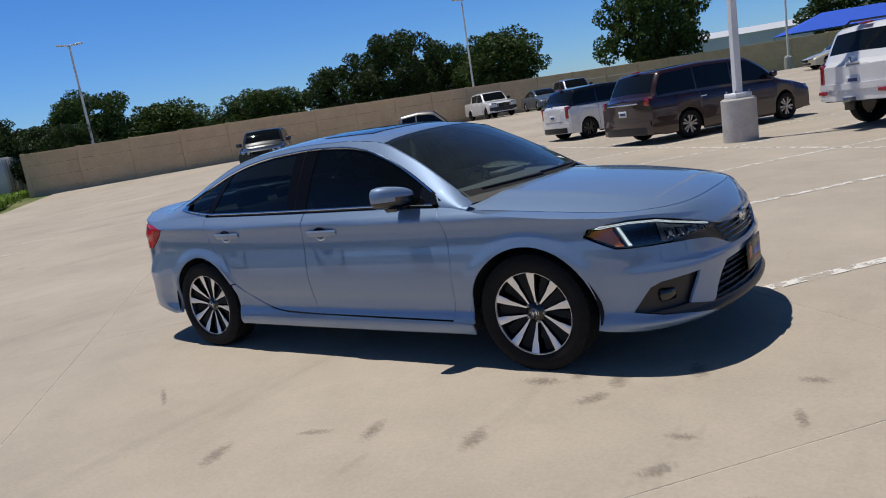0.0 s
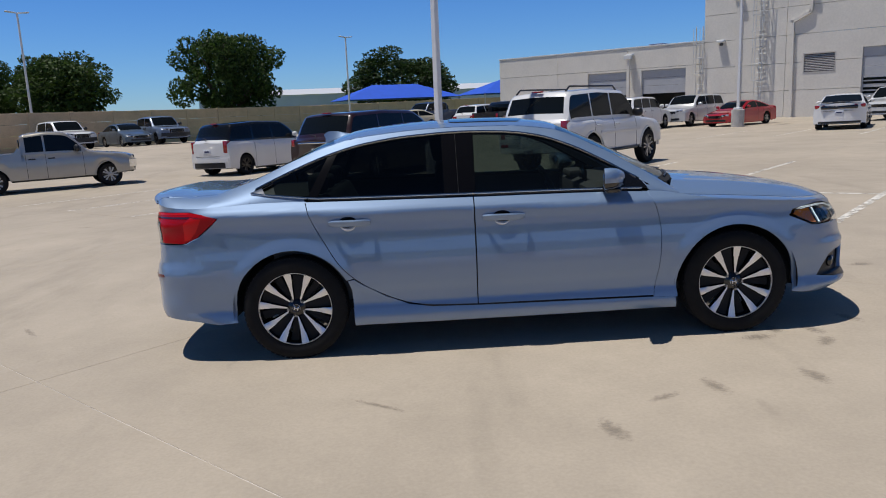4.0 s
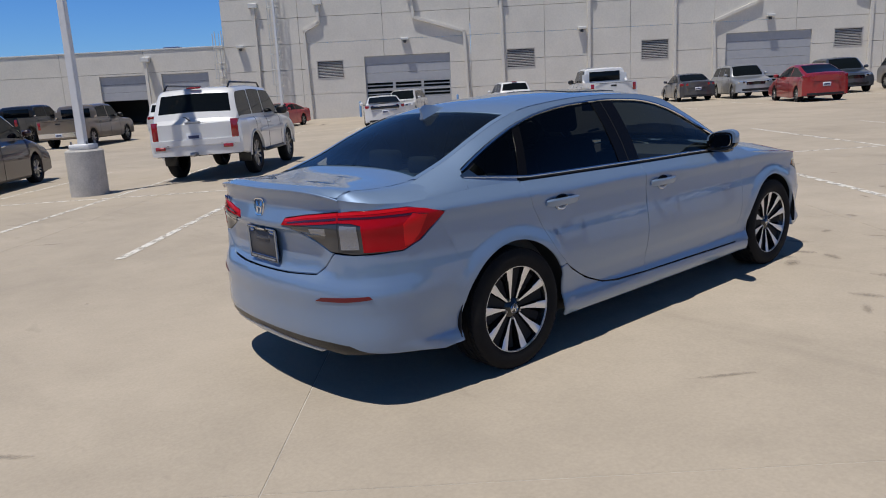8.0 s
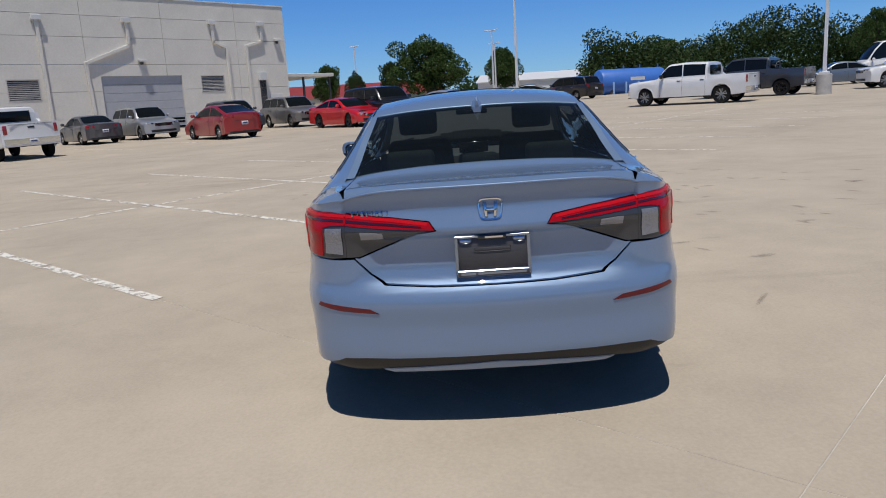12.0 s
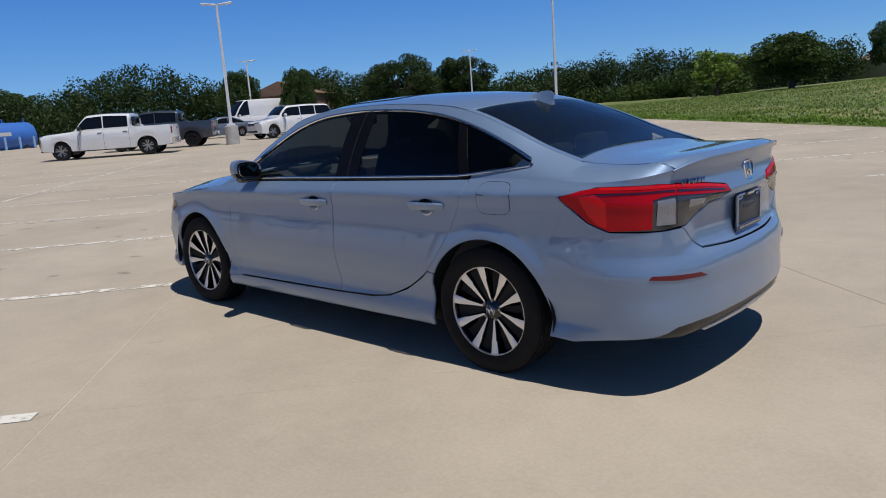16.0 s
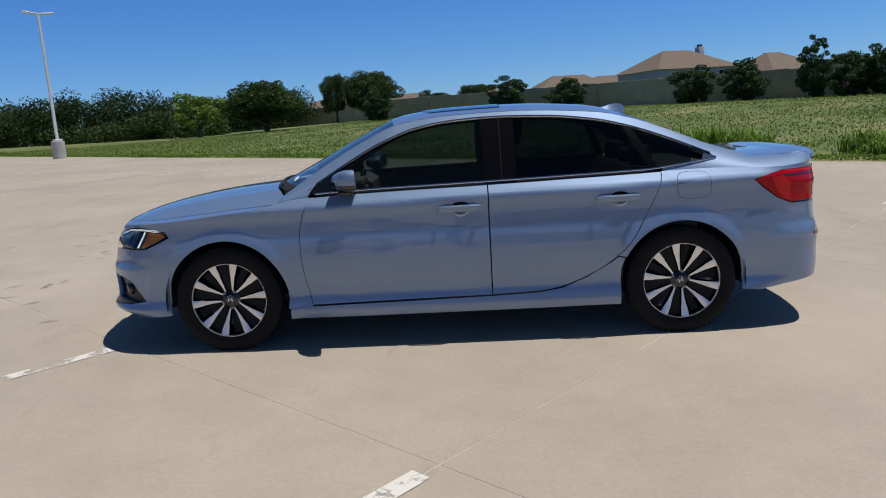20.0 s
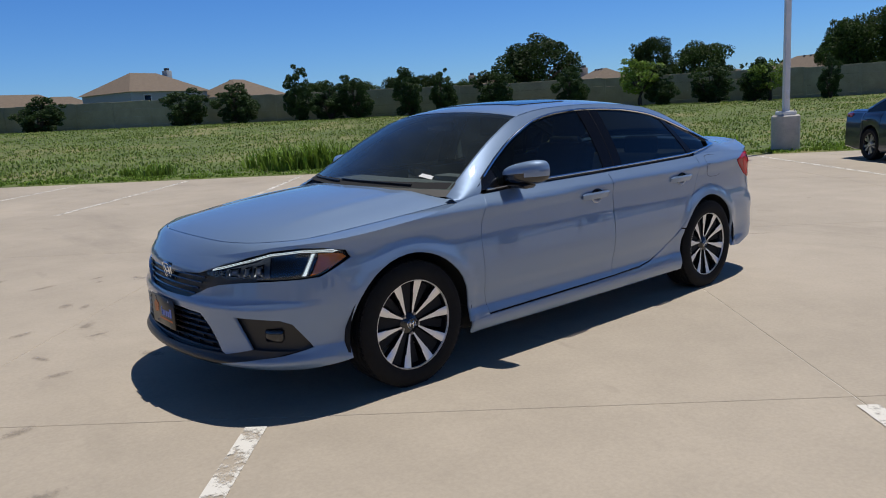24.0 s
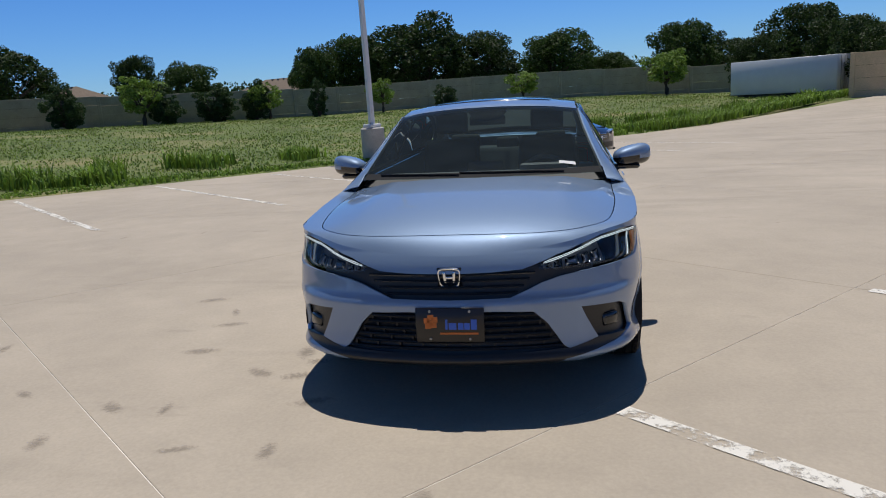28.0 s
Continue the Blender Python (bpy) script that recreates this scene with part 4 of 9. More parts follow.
# rear plate frame
px = P(SR, 0.835)[0]
pf = part("plate_recess", box(px - 0.006, px + 0.002, -0.150, 0.150, 0.672, 0.832, 0.002), M_DARKGREY, lid, "empty licence plate holder")
bm = bmesh.new()
for y0, y1, z0, z1 in ((-0.155, 0.155, 0.663, 0.690), (-0.155, 0.155, 0.826, 0.838), (-0.155, -0.142, 0.663, 0.838), (0.142, 0.155, 0.663, 0.838)):
    add_box(bm, px - 0.013, px - 0.003, y0, y1, z0, z1, 0.002)
part("plate_frame", bm, M_FRAMECHROME, lid, "chrome plate frame")
part("plate_frame_band", box(px - 0.0145, px - 0.012, -0.148, 0.148, 0.666, 0.687, 0.001), mat("frame_band", (0.05, 0.05, 0.055), 0.4), lid)
part("letter_mark", box(px - 0.0155, px - 0.014, 0.075, 0.135, 0.671, 0.682), M_FRAMECHROME, lid, "silver plain bar")
part("letter_mark", box(px - 0.0155, px - 0.014, -0.135, 0.065, 0.672, 0.681), M_FRAMECHROME, lid, "silver plain bar")
part("frame_tab", box(px - 0.0145, px - 0.005, -0.06, 0.06, 0.818, 0.838, 0.003), M_GLOSSBLK, lid)
part("letter_mark", box(px - 0.0155, px - 0.014, -0.045, 0.03, 0.825, 0.832), M_CHROME, lid, "silver plain bar")
for y in (-0.11, 0.11):
    part("plate_tab", box(px - 0.012, px - 0.005, y - 0.025, y + 0.025, 0.806, 0.828, 0.006), M_FRAMECHROME, lid)
part("plate_slot", box(px - 0.009, px - 0.005, -0.075, 0.075, 0.768, 0.790, 0.004), M_DARKGREY, lid)

# ---- glasshouse ----
roof_poly = []
for k in range(13):
    x = 0.325 - 1.405 * k / 12
    roof_poly.append((x, rail_y(x) * 0.985))
front_edge = [(0.325 + 0.045 * (1 - (y / 0.58) ** 2), y) for y in np.linspace(-0.58, 0.58, 9)][1:-1]
back_edge = [(-1.08 - 0.05 * (1 - (y / 0.58) ** 2), y) for y in np.linspace(0.58, -0.58, 9)][1:-1]
roof_full = roof_poly + back_edge + [(x, -y) for x, y in roof_poly[::-1]] + front_edge
panel("roof", grid_panel(roof_full, roof_pt, 0.07, 0.07, 0.012, 0.0, False, False), M_PAINT, car)
sun_roof = [(0.10, 0.40), (-0.05, 0.41), (-0.30, 0.41), (-0.34, 0.39), (-0.34, -0.39), (-0.30, -0.41), (-0.05, -0.41), (0.10, -0.40), (0.15, -0.2), (0.16, 0.0), (0.15, 0.2)]
panel("sunroof_gap", grid_panel([(x * 1.02 - 0.0, y * 1.02) for x, y in sun_roof], roof_pt, 0.1, 0.1, 0, 0, False, False), M_BLACK, car, shift=0.001)
panel("sunroof", grid_panel(sun_roof, roof_pt, 0.06, 0.06, 0.003, 0, False, False), M_GLOSSBLK, car, "dark glass sunroof", shift=0.004)
def ws_edge(n):
    return [(0.98 - (0.98 - 0.325) * k / n, rail_y(0.98 - (0.98 - 0.325) * k / n) * 0.984) for k in range(n + 1)]
base_edge = [(0.985 + 0.185 * (1 - (y / 0.71) ** 2), y) for y in np.linspace(-0.71, 0.71, 11)]
ws = [(x, -y) for x, y in ws_edge(8)[::-1]] + base_edge[1:-1] + ws_edge(8) + front_edge[::-1]
wsd = grid_panel(ws, roof_pt, 0.06, 0.07, 0, 0, False, False)
panel("windshield", wsd, M_WINDSHIELD, car, "clear curved windshield", shift=-0.003).visible_shadow = False
panel("cowl_cover", grid_panel([(x - 0.012, y * 0.99) for x, y in base_edge] + [(x + 0.075, y * 1.01) for x, y in base_edge[::-1]], lambda x, y: (x, y, hood_z(x, y) - 0.009), 0.05, 0.06, 0, 0, False, False), M_INNER, car, "black plastic cowl cover")
# black frit along the lower edge and mirror housing
frit = base_edge + [(x - 0.05, y * 0.99) for x, y in base_edge[::-1]]
panel("windshield_border", grid_panel(frit, roof_pt, 0.06, 0.07, 0, 0, False, False), M_INNER, car, shift=0.001)
panel("mirror_cover", grid_panel([(0.40, 0.13), (0.40, -0.13), (0.50, -0.09), (0.53, 0), (0.50, 0.09)], roof_pt, 0.05, 0.05, 0.03, 0, False, False), M_GLOSSBLK, car, shift=-0.007)
bl_edge = [(-1.085 - (1.775 - 1.085) * k / 8, rail_y(-1.085 - (1.775 - 1.085) * k / 8) * 0.955) for k in range(9)]
bl_base = [(-1.715 - 0.060 * (y / 0.62) ** 2, y) for y in np.linspace(0.622, -0.622, 9)]
bl = bl_edge + bl_base[1:-1] + [(x, -y) for x, y in bl_edge[::-1]] + back_edge[::-1]
panel("rear_window", grid_panel(bl, roof_pt, 0.06, 0.07, 0.0, 0.0, False, False), M_BACKGLASS, car, "dark tinted rear window", shift=-0.003)
# rear pillar and rail skin
def rail_strip(x0, x1, n=16):
    return [(x0 + (x1 - x0) * k / n) for k in range(n + 1)]
dlo_top = prof([-1.575, -1.45, -1.3, -1.1, -0.9, -0.6, -0.3, 0.0, 0.2, 0.4, 0.6, 0.75], [1.050, 1.105, 1.166, 1.236, 1.284, 1.318, 1.327, 1.312, 1.278, 1.205, 1.100, 1.010])
xs = rail_strip(0.925, -1.87, 42)
frame_poly = [(x, rail_z(x) - 0.001) for x in xs] + [(-1.87, zA(-1.87))]
frame_poly += [(x, zA(x)) for x in (-1.80, -1.70, -1.66, -1.60)] + [(-1.585, 1.035)]
frame_poly += [(x, dlo_top(x) + 0.016) for x in np.linspace(-1.57, 0.78, 34)] + [(0.83, 0.978), (0.875, 0.968)]
for sgn in (1, -1):
    panel("roof_side", one_side(grid_panel(frame_poly, house, 0.08, 0.03, 0.0, 0.0, True, False), sgn), M_PAINT, car)
    belt_strip = [(x, zA(x) - 0.002) for x in np.linspace(-1.60, -1.262, 6)] + [(-1.262, 0.99), (-1.40, 1.012), (-1.585, 1.036)]
    panel("quarter_shoulder", one_side(grid_panel(belt_strip, house, 0.08, 0.02, 0.0, 0.0, False, False), sgn), M_PAINT, car)
    # chrome outline
    path = [Vector(house(x, dlo_top(x) + 0.009)) + Vector((0, 0.004, 0)) for x in np.linspace(0.78, -1.57, 44)]
    part("window_chrome", tube([(p.x, sgn * p.y, p.z) for p in path], 0.0075, 6), M_CHROME, car)
    low = [Vector(house(x, zA(x) + 0.016 if x > -1.2 else zA(-1.2) + 0.016 + 0.046 * (-1.2 - x) / 0.385)) + Vector((0, 0.006, 0)) for x in np.linspace(0.80, -1.585, 36)]
    part("belt_chrome", tube([(p.x, sgn * p.y, p.z) for p in low], 0.0065, 6), M_CHROME, car)
    tip = [(-1.53, 1.062), (-1.60, 1.040), (-1.595, 1.030), (-1.49, 1.020), (-1.51, 1.034)]
    panel("chrome_tip", one_side(grid_panel(tip, house, 0.05, 0.03, 0.0, 0, False, False), sgn), M_CHROME, car, shift=0.004)
    # glass: front, rear, quarter
    lowz = lambda x: zA(x) + 0.014
    fg = [(x, dlo_top(x)) for x in np.linspace(0.74, -0.215, 14)] + [(-0.225, lowz(-0.225))] + [(x, lowz(x)) for x in np.linspace(-0.1, 0.80, 6)]
    rg = [(x, dlo_top(x)) for x in np.linspace(-0.40, -1.065, 10)] + [(-1.20, lowz(-1.20) + 0.005)] + [(x, lowz(x)) for x in np.linspace(-1.1, -0.40, 5)]
    qg = [(x, dlo_top(x)) for x in np.linspace(-1.115, -1.47, 6)] + [(-1.44, 1.020), (-1.30, 0.998), (-1.235, lowz(-1.235) + 0.004)]
    panel("front_window", one_side(grid_panel(fg, house, 0.1, 0.06, 0, 0, True, False), sgn), M_SIDEGLASS, car, "dark tinted side window", shift=-0.004)
    panel("rear_side_window", one_side(grid_panel(rg, house, 0.1, 0.06, 0, 0, True, False), sgn), M_REARSIDE, car, "dark tinted side window", shift=-0.004)
    panel("quarter_window", one_side(grid_panel(qg, house, 0.1, 0.06, 0, 0, True, False), sgn), M_REARSIDE, car, "dark tinted quarter window", shift=-0.004)
    # rubber seals close the glass to the belt and the roof rail
    seal = [(x, zA(x) - 0.006) for x in np.linspace(0.80, -1.24, 12)] + [(x, lowz(x) + 0.006) for x in np.linspace(-1.24, 0.80, 12)]
    panel("belt_seal", one_side(grid_panel(seal, house, 0.1, 0.03, 0, 0, True, False), sgn), M_INNER, car, shift=-0.006)
    seal = [(x, dlo_top(x) + 0.022) for x in np.linspace(0.80, -1.56, 34)] + [(x, dlo_top(x) - 0.008) for x in np.linspace(-1.56, 0.80, 34)]
    panel("roof_seal", one_side(grid_panel(seal, house, 0.1, 0.03, 0, 0, True, False), sgn), M_INNER, car, shift=-0.008)
    # pillar covers
    for name, p in (("centre_pillar", [(-0.205, dlo_top(-0.205)), (-0.405, dlo_top(-0.405)), (-0.405, lowz(-0.405)), (-0.215, lowz(-0.215))]), ("rear_door_pillar", [(-1.06, dlo_top(-1.06)), (-1.12, dlo_top(-1.12)), (-1.245, lowz(-1.245) + 0.004), (-1.185, lowz(-1.19))])):
        panel(name, one_side(grid_panel(p, house, 0.05, 0.06, 0.004, 0, True, False), sgn), M_PILLAR, car, "gloss black pillar cover", shift=0.001)
    gapx = [Vector(house(-0.318 + 0.03 * 0, z)) for z in np.linspace(lowz(-0.3), dlo_top(-0.3), 5)]
    part("door_seal", tube([(p.x, sgn * (p.y + 0.0012), p.z) for p in gapx], 0.0022, 4), M_INNER, car)
    # wing mirror
    bm = bmesh.new()
    bmesh.ops.create_uvsphere(bm, u_segments=24, v_segments=14, radius=1)
    for v in bm.verts:
        x, y, z = v.co
        sq = lambda a, p: math.copysign(abs(a) ** p, a)
        x2, y2, z2 = sq(x, 0.8), sq(y, 0.75), sq(z, 0.72)
        if x2 < -0.25:
            x2 = -0.25
        v.co = Vector((0.575 + x2 * (0.100 - 0.022 * y2) - 0.028 * y2, sgn * (0.920 + 0.118 * y2), 1.012 + z2 * (0.074 - 0.012 * (1 - y2)) + 0.010 * y2))
    bmesh.ops.recalc_face_normals(bm, faces=bm.faces)
    mir = part("wing_mirror", smooth(bm, 60), M_PAINT, car)
    mir.data.materials.append(M_GLOSSBLK)
    for f in mir.data.polygons:
        f.material_index = 1 if f.center.z < 0.985 + 0.02 * abs(f.center.y) else 0
    for nm, x0, x1, ay, az, mt in (("mirror_frame", 0.549, 0.566, 0.098, 0.056, M_GLOSSBLK), ("mirror_glass", 0.546, 0.550, 0.084, 0.044, M_MIRROR)):
        fm = bmesh.new()
        rings = []
        for x, k in ((x1, 1.0), (x0 + 0.003, 1.0), (x0, 0.95)):
            ring = []
            for q in range(24):
                a = 2 * math.pi * q / 24
                ca, sa = math.cos(a), math.sin(a)
                ring.append(fm.verts.new((x - 0.018 * math.copysign(abs(ca) ** 0.6, ca), sgn * (0.918 + ay * k * math.copysign(abs(ca) ** 0.6, ca)), 1.008 + az * k * math.copysign(abs(sa) ** 0.6, sa) + 0.008 * ca)))
            rings.append(ring)
        for A, B in zip(rings, rings[1:]):
            for q in range(24):
                fm.faces.new((A[q], A[(q + 1) % 24], B[(q + 1) % 24], B[q]))
        fm.faces.new(rings[-1])
        fm.faces.new(rings[0][::-1])
        bmesh.ops.recalc_face_normals(fm, faces=fm.faces)
        part(nm, smooth(fm, 30), mt, mir)
    bm = bmesh.new()
    add_box(bm, 0.555, 0.645, -0.085, 0.07, 0.930, 0.962, 0.012)
    for v in bm.verts:
        v.co.y = sgn * (0.895 + v.co.y)
    bmesh.ops.recalc_face_normals(bm, faces=bm.faces)
    part("mirror_foot", smooth(bm, 40), M_GLOSSBLK, mir)
    foot = [(0.80, 0.992), (0.925, rail_z(0.925) - 0.001), (0.98, rail_z(0.98)), (1.02, rail_z(1.02)), (1.03, zA(1.03) - 0.003), (0.93, zA(0.93) - 0.004), (0.855, zA(0.855) - 0.003), (0.835, 0.94)]
    panel("pillar_foot", one_side(grid_panel(foot, house, 0.03, 0.02, 0.006, 0, True, False), sgn), M_PAINT, car, shift=0.001)
    panel("mirror_sail", one_side(grid_panel([(0.70, 1.045), (0.86, 0.95), (0.84, 0.938), (0.70, 0.940)], house, 0.05, 0.05, 0.004, 0, True, False), sgn), M_GLOSSBLK, car, shift=0.001)

# painted edges between the glass and the roof rails
def pillar_edge(x0, x1, k0, k1, n):
    f = lambda x, k: roof_pt(x, rail_y(x) * k)
    return grid_panel([(x0, k0), (x1, k0), (x1, k1), (x0, k1)], f, abs(x1 - x0) / n, 0.1, 0, 0, False, False)
for sgn in (1, -1):
    panel("rear_pillar_edge", one_side(pillar_edge(-1.80, -1.07, 0.945, 1.004, 14), sgn), M_PAINT, car)
    panel("front_pillar_edge", one_side(pillar_edge(0.318, 0.93, 0.989, 1.004, 14), sgn), M_PAINT, car)
    panel("windshield_seal", one_side(pillar_edge(0.33, 0.97, 0.976, 0.991, 14), sgn), M_BLACK, car, shift=-0.005)
for sgn in (1, -1):
    panel("pillar_trim", one_side(grid_panel([q for q in frame_poly if q[0] > -1.61], house, 0.1, 0.05, 0, 0, True, False), sgn), M_TRIM, car, "grey inner pillar trim", shift=-0.022)
panel("headliner", grid_panel([(x * 0.98, y * 0.97) for x, y in roof_full], roof_pt, 0.1, 0.1, 0, 0, False, False), M_HEADLINER, car, "pale grey cloth headliner", shift=-0.030)
for sgn in (1, -1):
    panel("rear_glass_corner", one_side(grid_panel([(-1.67, 0.605), (-1.66, 0.640), (-1.83, 0.655), (-1.83, 0.600), (-1.785, 0.612)], lambda x, y: (x, y, deck_z(x, y) - 0.006), 0.04, 0.04, 0, 0, False, False), sgn), M_PAINT, car)
# antenna fin
bm = bmesh.new()
n = 9
rows = []
for k in range(n):
    t = k / (n - 1)
    x = -1.02 - 0.20 * t
    zb = mid_z(x) - 0.004
    hgt = 0.072 * sstep(0, 0.95, t) ** 0.9 * (1 - 0.15 * sstep(0.93, 1, t))
    w = 0.030 * (0.35 + 0.65 * math.sin(math.pi * min(1, 0.15 + t * 0.7)))
    rows.append([bm.verts.new(c) for c in ((x, -w, zb), (x, -w * 0.45, zb + hgt * 0.6), (x - 0.01 * t, -0.004, zb + hgt), (x - 0.01 * t, 0.004, zb + hgt), (x, w * 0.45, zb + hgt * 0.6), (x, w, zb))])
for A, B in zip(rows, rows[1:]):
    for j in range(5):
        bm.faces.new((A[j], A[j + 1], B[j + 1], B[j]))
bm.faces.new(rows[-1][::-1])
bm.faces.new(rows[0])
bmesh.ops.recalc_face_normals(bm, faces=bm.faces)
part("antenna_fin", smooth(bm, 50), M_PAINT, car)

# ---- underbody, wheel housings and cabin ----
for bx in ((-0.98, 0.98, -0.80, 0.80, 0.19, 0.30), (1.00, 2.12, -0.52, 0.52, 0.20, 0.60), (1.735, 1.80, -0.76, 0.76, 0.26, 0.55), (-2.15, -1.00, -0.55, 0.55, 0.27, 0.62), (-2.10, -1.76, -0.62, 0.62, 0.30, 0.72), (-1.9, -1.1, -0.60, 0.60, 0.60, 0.88)):
    part("underbody", box(*bx, 0.02), M_INNER, car)
# added plates, unseen: they stop sun leaking through panel gaps into the car's shadow
def block_plate(x0, x1, z, inset):
    ring = [(x, y) for x, y in _plan[::6] if x0 <= x <= x1]
    ring = [(x * (1 - inset / 2.3), y - inset if y > inset else 0.0) for x, y in ring]
    bm = bmesh.new()
    rows = [[bm.verts.new((x, s * y, z)) for s in (-1, 1)] for x, y in ring if y > 0.01]
    for A, B in zip(rows, rows[1:]):
        bm.faces.new((A[0], A[1], B[1], B[0]))
    return bm
part("boot_light_block", block_plate(-2.4, -1.77, 0.50, 0.055), M_INNER, car)
part("nose_light_block", block_plate(1.77, 2.4, 0.40, 0.055), M_INNER, car)
part("sill_light_block", box(-0.98, 0.98, -0.858, 0.858, 0.305, 0.325), M_INNER, car)
for wx in (1.3675, -1.3675):
    for sgn in (1, -1):
        bm = lathe([(0.385, 0.0), (0.392, -0.03), (0.392, -0.33), (0.05, -0.33)], 24, 'y', radians(-7), radians(187))
        for v in bm.verts:
            v.co = Vector((wx + v.co.x, sgn * (0.870 + v.co.y), 0.315 + v.co.z))
        part("wheel_housing", bm, M_INNER, car)
# door cards close the cabin below the glass
for sgn in (1, -1):
    bm = bmesh.new()
    cols = []
    for k in range(15):
        x = 0.90 - 2.4 * k / 14
        y = belt(x)[1] - 0.045
        cols.append([bm.verts.new((x, sgn * (y - 0.02), 0.28)), bm.verts.new((x, sgn * (y - 0.03), 0.70)), bm.verts.new((x, sgn * y, zA(x) - 0.004))])
    for A, B in zip(cols, cols[1:]):
        bm.faces.new((A[0], A[1], B[1], B[0]))
        bm.faces.new((A[1], A[2], B[2], B[1]))
    part("door_card", smooth(bm), M_TRIM, car)
part("cabin_floor", box(-1.3, 1.1, -0.78, 0.78, 0.28, 0.33), M_INNER, car)
part("parcel_shelf", box(-1.72, -1.15, -0.62, 0.62, 0.965, 0.985, 0.01), M_TRIM, car)
bm = bmesh.new()
rows = []
for y in np.linspace(-0.74, 0.74, 13):
    k = 1 - (y / 0.74) ** 2
    rows.append([bm.verts.new(c) for c in ((0.93 + 0.17 * k, y, 0.905), (0.80 + 0.12 * k, y, 0.945), (0.62 + 0.04 * k, y, 0.952), (0.56, y, 0.91), (0.55, y, 0.72), (0.66, y, 0.55))])
for A, B in zip(rows, rows[1:]):
    for j in range(5):
        bm.faces.new((A[j], A[j + 1], B[j + 1], B[j]))
bmesh.ops.recalc_face_normals(bm, faces=bm.faces)
part("dashboard", smooth(bm, 50), M_TRIM, car)
part("firewall", box(0.90, 0.98, -0.70, 0.70, 0.3, 0.86), M_INNER, car)
part("instrument_hood", box(0.55, 0.68, 0.22, 0.52, 0.93, 0.985, 0.02, 2), M_TRIM, car)
part("centre_screen", box(0.60, 0.615, -0.12, 0.11, 0.90, 1.01, 0.008), M_GLOSSBLK, car)
sw = lathe([(0.165 + 0.016 * math.cos(a), 0.016 * math.sin(a)) for a in np.linspace(0, 2 * math.pi, 11)], 32, 'x')
bmesh.ops.transform(sw, matrix=pose(0.42, 0.37, 0.86, 0, -24, 0), verts=sw.verts)
steer = part("steering_wheel", sw, M_TRIM, car)
bm = box(-0.02, 0.03, -0.075, 0.075, -0.055, 0.05, 0.02, 2)
add_box(bm, -0.01, 0.012, -0.16, 0.16, -0.018, 0.014, 0.004)
add_box(bm, -0.01, 0.012, -0.018, 0.018, -0.16, 0.0, 0.004)
bmesh.ops.transform(bm, matrix=pose(0.42, 0.37, 0.86, 0, -24, 0), verts=bm.verts)
part("wheel_hub", bm, M_TRIM, steer)
part("centre_console", box(-0.30, 0.65, -0.11, 0.11, 0.33, 0.62, 0.03, 2), M_TRIM, car)
def seat_shape(cx, cy, w, recl, parent):
    s = part("seat", box(cx - 0.27, cx + 0.25, cy - w / 2, cy + w / 2, 0.42, 0.60, 0.06, 3), M_SEAT, parent)
    bm = box(-0.07, 0.07, -w / 2, w / 2, 0.0, 0.62, 0.055, 3)
    for v in bm.verts:
        v.co.y *= 1.0 - 0.18 * max(0, (v.co.z - 0.3) / 0.32)
    bmesh.ops.transform(bm, matrix=pose(cx - 0.26, cy, 0.52, 0, recl, 0), verts=bm.verts)
    part("backrest", bm, M_SEAT, s)
    hx, hz = cx - 0.26 + math.sin(radians(recl)) * 0.70, 0.52 + 0.72
    bm = box(-0.05, 0.05, -0.125, 0.125, -0.085, 0.085, 0.04, 3)
    bmesh.ops.transform(bm, matrix=pose(hx, cy, hz, 0, recl * 0.5, 0), verts=bm.verts)
    part("headrest", bm, M_SEAT, s)
seat_shape(0.05, 0.37, 0.50, -18, car)
seat_shape(0.05, -0.37, 0.50, -18, car)
bench = part("rear_bench", box(-0.98, -0.50, -0.64, 0.64, 0.42, 0.60, 0.06, 3), M_SEAT, car)
bm = box(-0.08, 0.08, -0.62, 0.62, 0.0, 0.55, 0.06, 3)
bmesh.ops.transform(bm, matrix=pose(-0.98, 0, 0.48, 0, -26, 0), verts=bm.verts)
part("bench_back", bm, M_SEAT, bench)
for y in (-0.38, 0.0, 0.38):
    w = 0.13 if y else 0.10
    bm = box(-0.05, 0.05, y - w, y + w, -0.06, 0.075 if y else 0.04, 0.035, 3)
    bmesh.ops.translate(bm, verts=bm.verts, vec=(-1.24, 0, 1.04))
    part("headrest", bm, M_SEAT, bench)
part("inside_mirror", box(0.40, 0.43, -0.12, 0.12, 1.235, 1.295, 0.012, 2), M_GLOSSBLK, car)
# price slip on the windshield
slip = grid_panel([(0.985, 0.47), (0.958, 0.473), (0.948, 0.563), (0.974, 0.570)], roof_pt, 0.05, 0.05, 0, 0, False, False)
panel("stock_slip", slip, M_WHITEPAPER, car, "white paper slip behind the windshield", shift=0.002)

